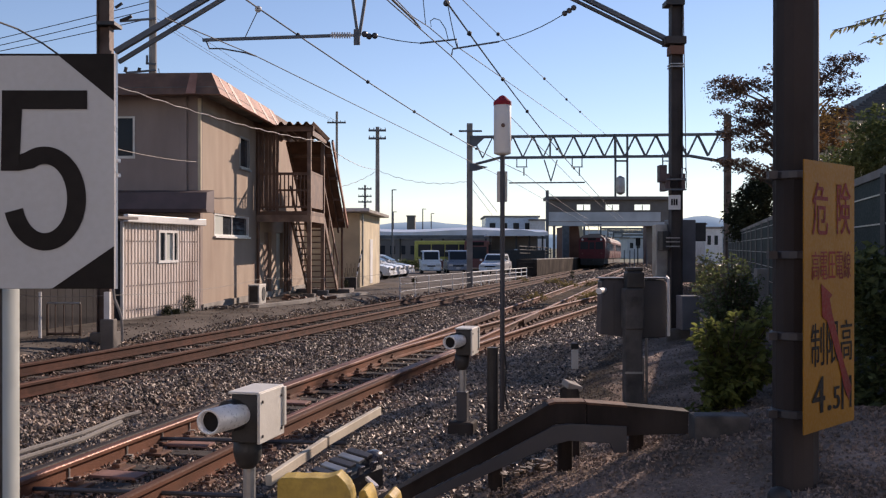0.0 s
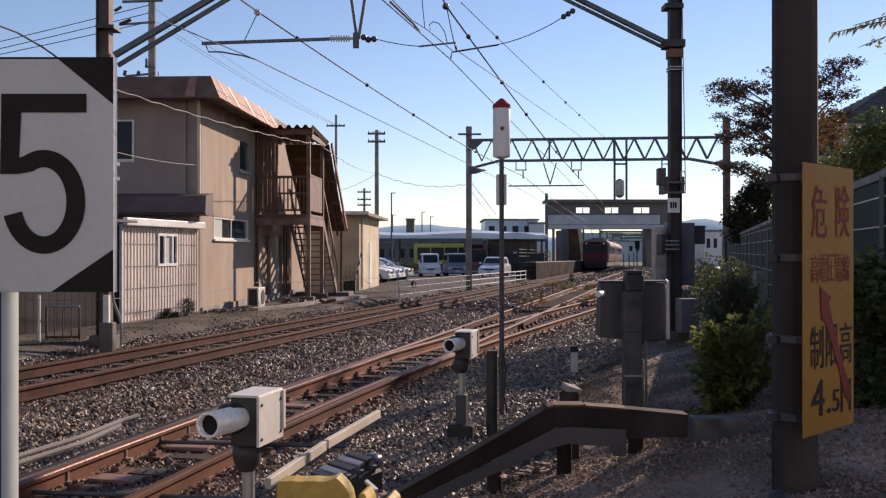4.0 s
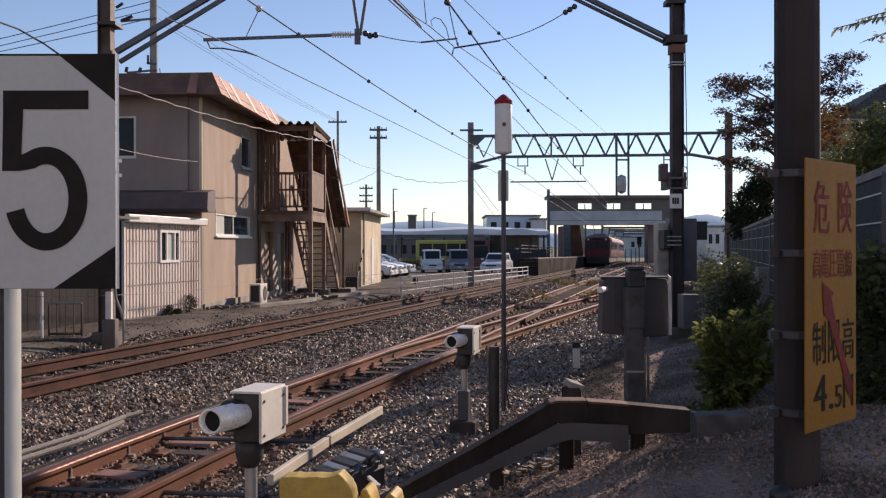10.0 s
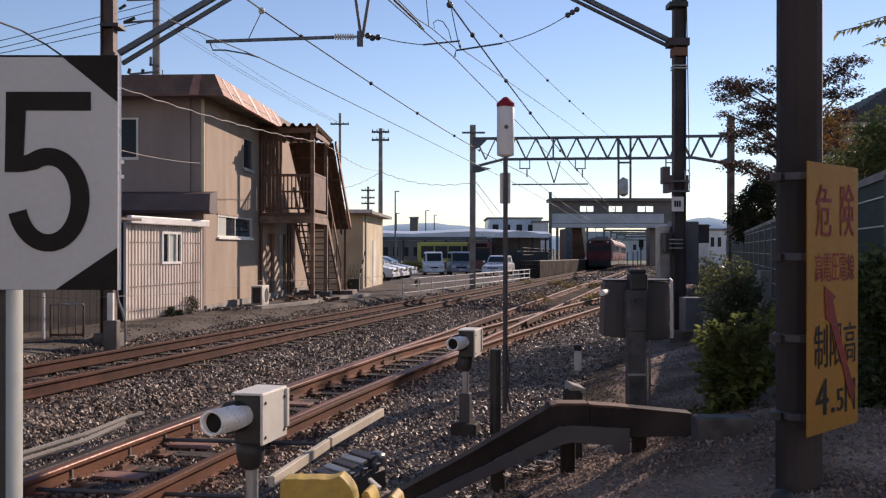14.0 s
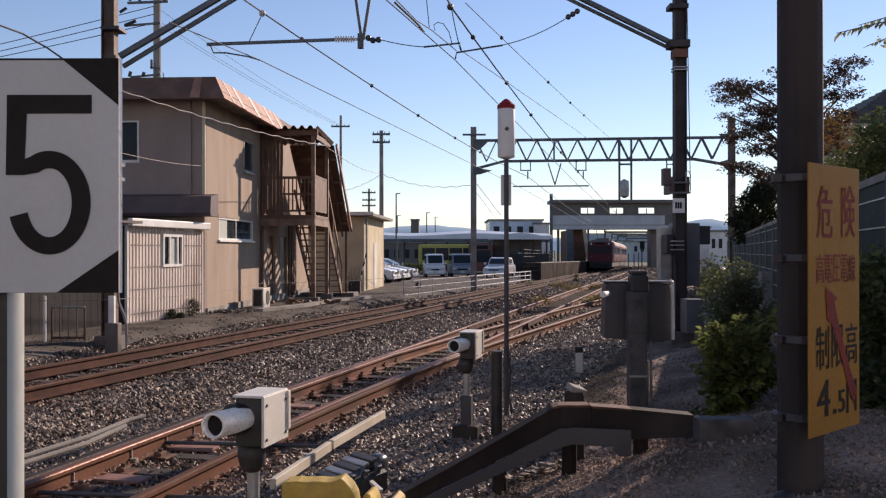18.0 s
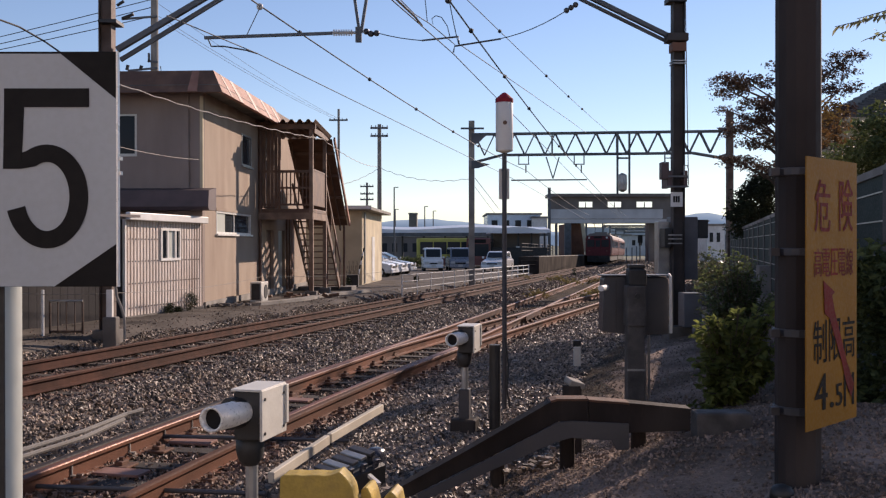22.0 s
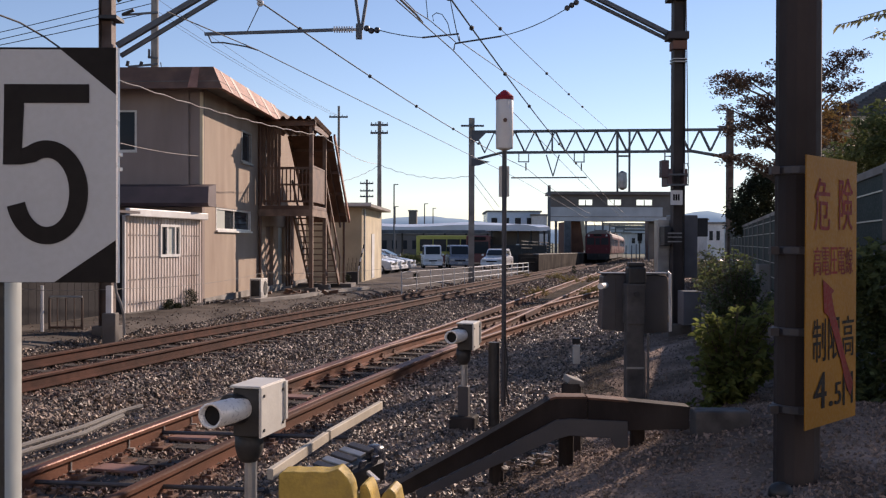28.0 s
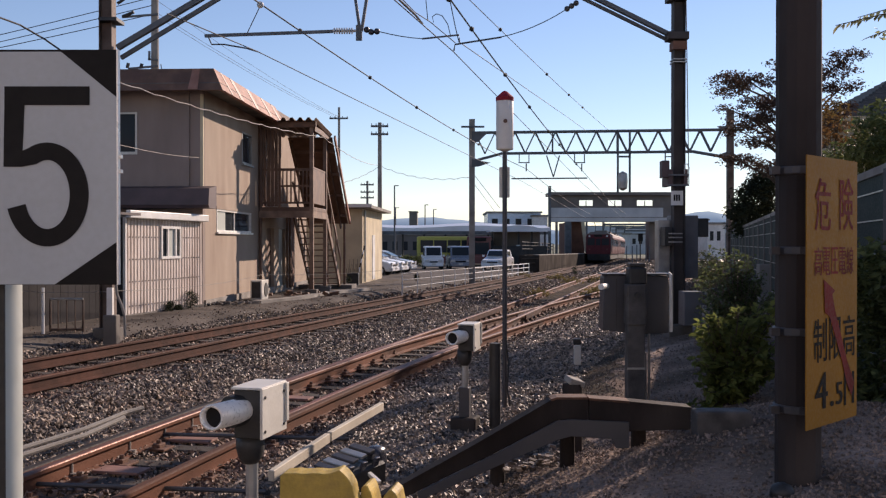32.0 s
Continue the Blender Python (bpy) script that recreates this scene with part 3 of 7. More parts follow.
part("head_rail", slab(BM(), -3.2, -1.67, -0.02, 0.08, 4.81, 4.85), M_GREYBOX, ew, local=True)
for a, b in ((-3.2, -3.13), (-1.72, -1.67), (-2.46, -2.4)):
    part("stile", slab(BM(), a, b, -0.02, 0.08, 3.86, 4.81), M_GREYBOX, ew, local=True)
part("pane", slab(BM(), -3.13, -1.72, 0.03, 0.036, 3.86, 4.81), M_GLASS, ew, local=True)
# pent roof between the storeys
bm = BM()
prism(bm, [(-7.6, 0, 2.99), (-7.6, -0.6, 2.9), (-7.6, -0.66, 2.5), (-7.6, -0.6, 2.42), (-7.6, 0, 2.42)], Vector((7.95, 0, 0)))
part("pent_roof", bm, M_PURP, office, "dark purplish-brown metal pent roof", local=True)
# corner pilaster, pipes, wires on the wall
part("corner_strip", slab(BM(), -0.06, 0.012, -0.012, 0.06, 2.5, 5.3), M_CREAM, office, local=True)
part("downpipe", rod(BM(), (0.07, 5.55, 0.1), (0.07, 5.55, 5.3), 0.05, 8), M_BROWN, office, "brown rain pipe", local=True)
part("plinth", slab(BM(), 0.0, 0.05, 0.1, 13.0, -0.3, 0.12), M_CONC, office, "concrete plinth", local=True)

# lean-to shed of corrugated sheet in front of the end wall
shed = thing("lean_to_shed", (-6.323, 21.5, 0.25), "lean-to shed clad in pale corrugated metal sheets", "shed", rz=78.6)
SW = 1.836
w = 2 * SW
NR = 27
bm = BM()
for k in range(NR):
    a0 = -SW + w * k / NR
    xs_ = (a0, a0 + 0.068, a0 + 0.08, a0 + 0.112, a0 + w / NR)
    dz_ = (0.0, 0.0, 0.045, 0.045, 0.0)
    inside = -0.33 < a0 + w / NR / 2 < 0.66
    for z0, z1 in (((0.0, 1.2), (1.92, 2.1)) if inside else ((0.0, 2.1),)):
        for i in range(4):
            prism(bm, [(xs_[i], dz_[i], z0), (xs_[i + 1], dz_[i + 1], z0), (xs_[i + 1], dz_[i + 1], z1), (xs_[i], dz_[i], z1)], Vector((0, 0.006, 0)))
bmesh.ops.remove_doubles(bm, verts=bm.verts, dist=0.001)
part("front_cladding", bm, M_CORR, shed, "vertical ribbed pale metal sheet", local=True)
bm = box(BM(), (0, 0, 0), (0.016, 0.012, 0.026))
fxm = bpy.data.meshes.new("fixing")
bm.to_mesh(fxm)
bm.free()
fxm.materials.append(M_DARK)
for z in (0.2, 0.72, 1.2, 1.68):
    for k in range(26):
        x = -SW + 0.04 + k * w / NR
        if z in (1.2, 1.68) and -0.37 < x < 0.7:
            continue
        f = new("fixing", fxm)
        f.parent = shed
        f.location = (x, -0.005, z)
sw_ = part("window", slab(BM(), -0.31, 0.64, -0.03, 0.07, 1.19, 1.25), M_WHITE, shed, "small white-framed sliding window", local=True)
part("head_rail", slab(BM(), -0.31, 0.64, -0.03, 0.07, 1.88, 1.94), M_WHITE, sw_, local=True)
for a, b in ((-0.31, -0.25), (0.58, 0.64), (-0.02, 0.04), (0.36, 0.42)):
    part("stile", slab(BM(), a, b, -0.03, 0.07, 1.25, 1.88), M_WHITE, sw_, local=True)
part("pane", slab(BM(), -0.25, -0.02, 0.01, 0.016, 1.25, 1.88), M_GLASS, sw_, local=True)
part("pane", slab(BM(), 0.04, 0.36, 0.01, 0.016, 1.25, 1.88), M_FROST, sw_, "frosted pane", local=True)
part("pane", slab(BM(), 0.42, 0.58, 0.01, 0.016, 1.25, 1.88), M_GLASS, sw_, local=True)
part("side_cladding", slab(BM(), SW - 0.02, SW, 0.03, 1.4, 0, 2.1), M_CORR, shed, local=True)
part("side_cladding", slab(BM(), -SW, -SW + 0.02, 0.03, 1.4, 0, 2.1), M_SLATE, shed, "plain dark end sheet", local=True)
part("shed_roof", box(BM(), (0, 0.65, 2.21), (w + 0.1, 1.5, 0.05), 0, 0.01, (4, 0)), M_CORR, shed, local=True)
part("gutter", slab(BM(), -SW - 0.05, SW + 0.02, -0.16, -0.05, 2.08, 2.25, 0.02), M_WHITE, shed, "white square gutter", local=True)
part("corner_post", slab(BM(), -SW - 0.03, -SW + 0.03, -0.03, 0.03, 0, 2.1), M_WHITE, shed, local=True)
part("base_strip", slab(BM(), -SW, SW, -0.04, 0.02, -0.25, 0.03), M_CONCD, shed, local=True)

# dark boards fill the open lean-to in place of its shaded inside
dw = thing("dark_boarded_wall", (-6.96, 19.5, 0.22), "dark boards standing for the shaded inside of an open lean-to", "wall", rz=78.6)
for k in range(36):
    x = -k * 0.24
    part("board", slab(BM(), x - 0.23, x, 0.0, 0.03 + 0.01 * (k % 2), -0.15, 2.15), M_SLATE, dw, local=True)
part("roof", slab(BM(), -8.7, -0.02, -0.75, 1.2, 2.15, 2.2), M_PURP, dw, local=True)

# landing and outside stair, thing of its own against the side wall
stair = thing("outside_staircase", (office.location.x + 1.0, office.location.y + 6.5, office.location.z), "brown steel outside staircase with roofed upper landing", "staircase", rz=BLD_RZ)
ST = WORLD_OF[stair.name]
# local: x away from the wall, y along, floor of the landing at ZL
XW, XO, Y0, Y1, ZL = -0.62, 1.08, -1.0, 1.4, 2.68
part("landing", slab(BM(), XW, XO, Y0, Y1, ZL - 0.12, ZL, 0.01), M_BROWN, stair, "brown landing floor", local=True)
# beams, posts, stringers, steps and handrails use the brown painted as sunlit
part("landing_beam", slab(BM(), XW, XO, Y0 - 0.05, Y0, ZL - 0.33, ZL - 0.12), M_BROWNL, stair, local=True)
part("landing_post", slab(BM(), XW + 0.6, XW + 0.68, Y0 + 0.02, Y0 + 0.1, ZL, 5.2), M_BROWN, stair, local=True)
part("landing_beam", slab(BM(), XO - 0.06, XO, Y0, Y1, ZL - 0.33, ZL - 0.12), M_BROWNL, stair, local=True)
for px_, py_ in ((XO - 0.06, Y0 + 0.05), (XO - 0.06, Y1 - 0.05)):
    top = 5.25
    part("post", slab(BM(), px_ - 0.06, px_ + 0.06, py_ - 0.06, py_ + 0.06, 0.12, top, 0.008), M_BROWNL, stair, local=True)
    part("footing", slab(BM(), px_ - 0.18, px_ + 0.18, py_ - 0.18, py_ + 0.18, -0.2, 0.13, 0.02), M_CONCD, stair, "rough concrete footing", local=True)
part("top_rail", slab(BM(), XW, XO, Y0 + 0.03, Y0 + 0.09, ZL + 1.12, ZL + 1.2), M_BROWN, stair, local=True)
part("mid_rail", slab(BM(), XW, XO, Y0 + 0.03, Y0 + 0.08, ZL + 0.1, ZL + 0.16), M_BROWN, stair, local=True)
part("mid_rail", slab(BM(), XW + 0.6, XO, Y0 + 0.03, Y0 + 0.07, ZL + 0.62, ZL + 0.68), M_BROWN, stair, local=True)
for k in range(8):
    x = XW + 0.74 + k * 0.125
    part("baluster", slab(BM(), x - 0.02, x + 0.02, Y0 + 0.04, Y0 + 0.08, ZL + 0.16, ZL + 1.12), M_BROWN, stair, local=True)
part("side_panel", slab(BM(), XO - 0.08, XO - 0.04, Y0 + 0.11, Y1 - 0.11, ZL + 0.12, ZL + 1.2), M_BROWN, stair, "brown sheet parapet", local=True)
for k in range(5):
    x = XW + 0.02 + 0.115 * k
    part("screen_slat", slab(BM(), x, x + (0.1 if k != 1 else 0.07), Y0 + 0.045, Y0 + 0.075, ZL + 0.02, ZL + 2.45), M_BROWN, stair, "dark brown vertical board", local=True)
part("top_rail", slab(BM(), XO - 0.09, XO - 0.03, Y0 + 0.11, Y1, ZL + 1.2, ZL + 1.26), M_BROWN, stair, local=True)
# corrugated landing roof
bm = BM()
n = 30
for k in range(n):
    x0, x1 = XW - 0.1 + k * (XO + 0.25 - XW) / n, XW - 0.1 + (k + 1) * (XO + 0.25 - XW) / n
    z0, z1 = 5.3 + (0.09 if (k // 2) % 2 else 0.0), 5.3 + (0.09 if ((k + 1) // 2) % 2 else 0.0)
    prism(bm, [(x0, Y0 - 0.35, z0), (x1, Y0 - 0.35, z1), (x1, 1.55, z1 - 0.18), (x0, 1.55, z0 - 0.18)], Vector((0, 0, 0.012)))
bmesh.ops.remove_doubles(bm, verts=bm.verts, dist=0.002)
part("landing_roof", bm, M_BROWN, stair, "brown corrugated sheet roof", local=True)
part("roof_beam", slab(BM(), XW, XO + 0.1, Y0 - 0.1, Y0, 5.14, 5.3), M_BROWN, stair, local=True)
part("roof_beam", slab(BM(), XO - 0.02, XO + 0.06, Y0, 1.5, 5.02, 5.18), M_BROWN, stair, local=True)
# flight going down and away, open risers
RUN, YB, NS = 2.95, Y1 + 2.95, 13
for x in (-0.06, XO - 0.06):
    part("stringer", bar(BM(), (x, Y1, ZL - 0.08), (x, YB, 0.02), 0.06, 0.24), M_BROWNL, stair, "sloping brown steel stringer, sunlight put into its colour", local=True)
for k in range(NS):
    f = (k + 0.6) / NS
    part("step", slab(BM(), -0.03, XO - 0.09, Y1 + RUN * f - 0.12, Y1 + RUN * f + 0.12, ZL * (1 - f) - 0.025, ZL * (1 - f) + 0.02, 0.006), M_BROWNL, stair, local=True)
for x in (-0.08, XO - 0.03):
    part("handrail", bar(BM(), (x, Y1, ZL + 0.92), (x, YB, 0.95), 0.05, 0.09), M_BROWNL, stair, local=True)
for x in (-0.08, XO - 0.03):
    for f in (0.33, 0.66, 0.98):
        part("handrail_post", slab(BM(), x - 0.02, x + 0.02, Y1 + RUN * f - 0.02, Y1 + RUN * f + 0.02, ZL * (1 - f), ZL * (1 - f) + 0.95), M_BROWN, stair, local=True)
# sloping roof over the flight, its underside open to the yard
RA, RB = (1.5, 5.1), (4.85, 2.3)
part("flight_roof", bar(BM(), (0.49, *RA), (0.49, *RB), 1.5, 0.05), M_BROWN, stair, "sloping brown sheet roof over the flight", local=True)
part("flight_roof_edge", bar(BM(), (XO + 0.24, RA[0], RA[1] + 0.02), (XO + 0.24, RB[0], RB[1] + 0.02), 0.06, 0.14), M_FASCIA, stair, "faded reddish roof edge", local=True)
for k in range(4):
    f = (k + 0.5) / 4
    y, z = RA[0] + (RB[0] - RA[0]) * f, RA[1] + (RB[1] - RA[1]) * f
    part("purlin", slab(BM(), -0.24, XO + 0.18, y - 0.04, y + 0.04, z - 0.13, z - 0.03), M_BROWN, stair, local=True)
for x in (-0.18, XO - 0.1):
    part("rafter", bar(BM(), (x, RA[0], RA[1] - 0.16), (x, RB[0], RB[1] - 0.16), 0.06, 0.14), M_BROWN, stair, local=True)
for x in (0.5, XO + 0.05):
    part("post", rod(BM(), (x, RB[0] - 0.12, -0.1), (x, RB[0] - 0.12, RB[1]), 0.045, 10), M_BROWN, stair, "brown pipe post", local=True)
part("lower_landing", slab(BM(), -0.5, XO + 0.4, YB - 0.1, YB + 1.1, -0.25, 0.03, 0.02), M_CONCD, stair, "rough concrete slab at the foot", local=True)
for y in (2.65, 3.1, 3.3):
    part("wall_board", slab(BM(), XW + 0.03, XW + 0.1, y, y + (0.28 if y > 3.2 else 0.12), 0.0, 2.55), M_BROWN if y < 3.2 else M_BROWNW, stair, "brown board standing on the wall", local=True)
part("wall_lining", slab(BM(), XW - 0.02, XW + 0.02, -1.0, -0.02, ZL, 5.2), M_BROWN, stair, "brown sheet lining on the wall", local=True)

# single-storey annex beyond
annex = thing("annex", (-3.491, 40, 0.224), "single-storey cream stucco annex with a flat roof", "building", rz=BLD_RZ)
part("wall", slab(BM(), -4.2, 0.1, 0, 7.0, -0.3, 3.05), M_CREAM, annex, "cream stucco walls", local=True)
part("roof", slab(BM(), -4.4, 0.55, -0.5, 7.3, 3.06, 3.2, 0.02), M_CONC, annex, "pale roof slab edge", local=True)
part("door", slab(BM(), 0.1, 0.13, 3.2, 4.1, -0.1, 1.95), M_WHITE, annex, "white closed door", local=True)
part("downpipe", rod(BM(), (0.16, 0.4, -0.1), (0.16, 0.4, 3.0), 0.04, 8), M_GALV, annex, local=True)
part("roof_edge", slab(BM(), -4.42, 0.57, -0.52, -0.5, 3.1, 3.24), M_WHITE, annex, local=True)

# ---- portal mast pair at the near end and the lattice gantry ----
def mast(name, base, z1, w, material, label, pipe=False):
    m = thing(name, base, label, "mast", "catenary masts")
    bm = BM()
    if pipe:
        rod(bm, base, (base[0], base[1], z1), w / 2, 16)
    else:
        x, y, z = base
        h, t = w / 2, 0.015
        pf = [(-h, -h), (-h + t, -h), (-h + t, -t), (h - t, -t), (h - t, -h), (h, -h), (h, h), (h - t, h), (h - t, t), (-h + t, t), (-h + t, h), (-h, h)]
        prism(bm, [(x + a, y + b, z) for a, b in pf], Vector((0, 0, z1 - z)))
    part("shaft", bm, material, m)
    part("base_block", slab(BM(), base[0] - 0.2, base[0] + 0.2, base[1] - 0.2, base[1] + 0.2, base[2] - 0.3, base[2] + 0.1, 0.02), M_CONCD, m, "concrete foundation")
    return m


def pole_thing(name, base, z1, r0, r1, material, label, category, group=""):
    m = thing(name, base, label, category, group)
    part("shaft", rod(BM(), (base[0], base[1], base[2] - 0.2), (base[0], base[1], z1), r0, 14, r1), material, m, smooth=False)
    return m


DP = 16.0
mast_r = mast("portal_mast", (4.063, 16, 0.316), 8.6, 0.2, M_MASTD, "dark rusty steel portal mast with cable boxes")
mast_l = mast("portal_mast", (-5.72, 16.0, 0.25), 8.6, 0.22, M_POLE, "rusty steel portal mast beside the office")
beam = thing("portal_beam", (-5.72, 16, 8.2), "steel portal beam spanning the tracks", "beam")
part("beam", slab(BM(), -5.9, 4.25, 15.9, 16.1, 8.2, 8.5), M_LATT, beam)
part("knee_brace", bar(BM(), (3.937, 16, 5.359), (2.095, 16, 6.27), 0.1, 0.07), M_LATT, beam)
part("knee_brace", bar(BM(), (3.962, 16.1, 5.274), (2.108, 16.1, 6.181), 0.06, 0.05), M_LATT, beam)
part("knee_brace", bar(BM(), (-5.547, 16, 5.145), (-3.84, 16, 6.154), 0.1, 0.09), M_LATT, beam)
part("knee_brace", bar(BM(), (-5.523, 16.1, 4.991), (-3.532, 16.1, 6.201), 0.06, 0.07), M_LATT, beam)
bm = BM()
bar(bm, (-1.561, 16, 6.6), (-1.396, 16, 5.436), 0.05, 0.05)
bar(bm, (-1.183, 16, 6.6), (-1.367, 16, 5.436), 0.07, 0.05)
part("drop_bracket", bm, M_LATT, beam, "hanging V bracket")
part("bracket_plate", slab(BM(), -1.464, -1.358, 15.97, 16.03, 5.272, 5.533), M_LATT, beam)

gant = thing("lattice_gantry", (1.394, 42.6, 0.199), "grey lattice steel gantry over the tracks", "gantry")
GY0, GY1 = 42.6, 41.4
gl, gr = 1.394, 12.821
part("mast_left", slab(BM(), gl - 0.13, gl + 0.13, GY0 - 0.13, GY0 + 0.13, -0.3, 7.454), M_CONC, gant, "grey concrete mast")
part("mast_right", slab(BM(), gr - 0.13, gr + 0.13, GY1 - 0.13, GY1 + 0.15, -0.3, 7.696), M_POLE, gant, "rusty steel mast")
zt, zb = 6.835, 5.879


def gp(f, z, o=0.0):
    return (gl + (gr - gl) * f, GY0 + (GY1 - GY0) * f + o, z)


for o in (-0.1, 0.1):
    part("top_chord", bar(BM(), gp(0, zt, o), gp(1, zt, o), 0.1, 0.1), M_LATT, gant)
    part("bottom_chord", bar(BM(), gp(0.12, zb, o), gp(0.86, zb, o), 0.1, 0.1), M_LATT, gant)
    part("bottom_chord", bar(BM(), gp(0, zb - 0.35, o), gp(0.12, zb, o), 0.1, 0.1), M_LATT, gant)
    part("bottom_chord", bar(BM(), gp(1, zb - 0.3, o), gp(0.86, zb, o), 0.1, 0.1), M_LATT, gant)
    for k in range(12):
        a, b = 0.012 + 0.0795 * k, 0.012 + 0.0795 * (k + 1)
        m_ = (a + b) / 2
        part("lacing", bar(BM(), gp(a, zt, o), gp(m_, zb, o), 0.05, 0.05), M_LATT, gant)
        part("lacing", bar(BM(), gp(m_, zb, o), gp(b, zt, o), 0.05, 0.05), M_LATT, gant)
    for f in (0.318, 0.57, 0.8):
        part("upright", bar(BM(), gp(f, zb, o), gp(f, zt, o), 0.05, 0.05), M_LATT, gant)
for q in (((1.38, 6.82), (2.08, 6.79), (1.67, 6.39), (1.38, 6.34)), ((1.38, 5.62), (2.23, 5.45), (1.7, 5.28), (1.38, 5.25)), ((12.77, 7.0), (12.17, 6.96), (12.77, 6.45)), ((12.77, 5.89), (12.17, 5.69), (12.77, 5.24))):
    yq = 42.34 if q[0][0] < 5 else 41.2
    part("gusset", prism(BM(), [(x, yq, z) for x, z in q], Vector((0, 0.02, 0))), M_LATT, gant, "triangular gusset plate")
bm = BM()
bar(bm, (4.768, 42.3, 5.774), (5.076, 42.3, 4.799), 0.05, 0.05)
bar(bm, (5.358, 42.3, 5.774), (5.076, 42.3, 4.799), 0.05, 0.05)
part("drop_bracket", bm, M_LATT, gant)
part("registration_tube", bar(BM(), (3.179, 42.3, 4.723), (6.614, 42.3, 4.748), 0.06, 0.06), M_LATT, gant)
# signal post hung on the gantry
bm = BM()
for a in (7.879, 8.411):
    slab(bm, a - 0.04, a + 0.04, 41.6, 41.7, 4.055, 6.867)
slab(bm, 7.879, 8.411, 41.6, 41.7, 5.625, 5.701)
part("signal_frame", bm, M_LATT, gant)
bm = BM()
lathe(bm, (8.074, 41.5, 4.139), [(0.05, 0), (0.2, 0.1), (0.22, 0.4), (0.2, 0.75), (0.05, 0.85)], 14)
part("signal_drum", bm, M_GALV, gant, "pale rounded equipment drum")

# ---- poles, signs and boxes near the camera ----
bigpole = pole_thing("roadside_pole", (1.839, 4.8, 0.54), 6.2, 0.115, 0.11, M_POLED, "thick weathered steel pole with steel straps", "pole")
for y in (308, 448, 590, 726):
    zz = 1.8 + (435 - y) / 1650.0 * 4.8
    part("strap", lathe(BM(), (1.839, 4.8, zz - 0.02), [(0.121, 0), (0.124, 0.004), (0.124, 0.036), (0.121, 0.04)], 20), M_CASE, bigpole, "perforated steel strap")
    part("strap_lug", slab(BM(), 1.673, 1.716, 4.72, 4.76, zz - 0.02, zz + 0.02), M_CASE, bigpole)
ysign = thing("height_limit_sign", (1.761, 4.45, 0.902), "yellow metal height limit warning sign", "sign")
YA, YB_ = Vector((1.745, 4.45, 2.223)), Vector((2.166, 4.855, 2.224))
u = (YB_ - YA)
u.z = 0
SWID = u.length
u.normalize()
SH = 1.322
nrm = Vector((u.y, -u.x, 0))
ztop = YA.z


def on_sign(s, t, lift=0.0):
    """Point of the sign's face: s across (0..1), t down (0..1)."""
    return YA + u * (SWID * s) + Vector((0, 0, -SH * t)) + nrm * lift


def plate(bm, pts, lift, thick):
    prism(bm, [on_sign(s, t, lift) for s, t in pts], -nrm * thick)
    return bm


part("plate", plate(BM(), [(0, 0), (1, 0), (1, 1), (0, 1)], 0, 0.006), M_YEL, ysign, "yellow enamelled plate")

# white post with a tube lamp and red cap
lamp = thing("signal_tube_post", (0.679, 10, 0.061), "slim steel post carrying a white tube with red cap", "signal lamp")
lx, ly = 0.679, 10.0
part("post", rod(BM(), (lx, ly, -0.1), (lx, ly, 2.8), 0.026, 10), M_CASE, lamp)
part("tube", lathe(BM(), (lx, ly, 2.782), [(0.03, 0), (0.06, 0.012), (0.088, 0.02), (0.093, 0.035), (0.093, 0.54), (0.088, 0.55)], 24), M_WHITE, lamp, "white tube", smooth=True)
part("cap", lathe(BM(), (lx, ly, 3.321), [(0.097, 0), (0.097, 0.04), (0.03, 0.1), (0.01, 0.11)], 24), M_RED, lamp, "red conical cap")
part("eye", rod(BM(), (lx, ly - 0.105, 3.097), (lx, ly - 0.08, 3.097), 0.022, 12), M_BROWN, lamp)
part("junction_box", slab(BM(), lx - 0.055, lx + 0.055, ly + 0.01, ly + 0.09, 2.291, 2.618, 0.008), M_GREYBOX, lamp)

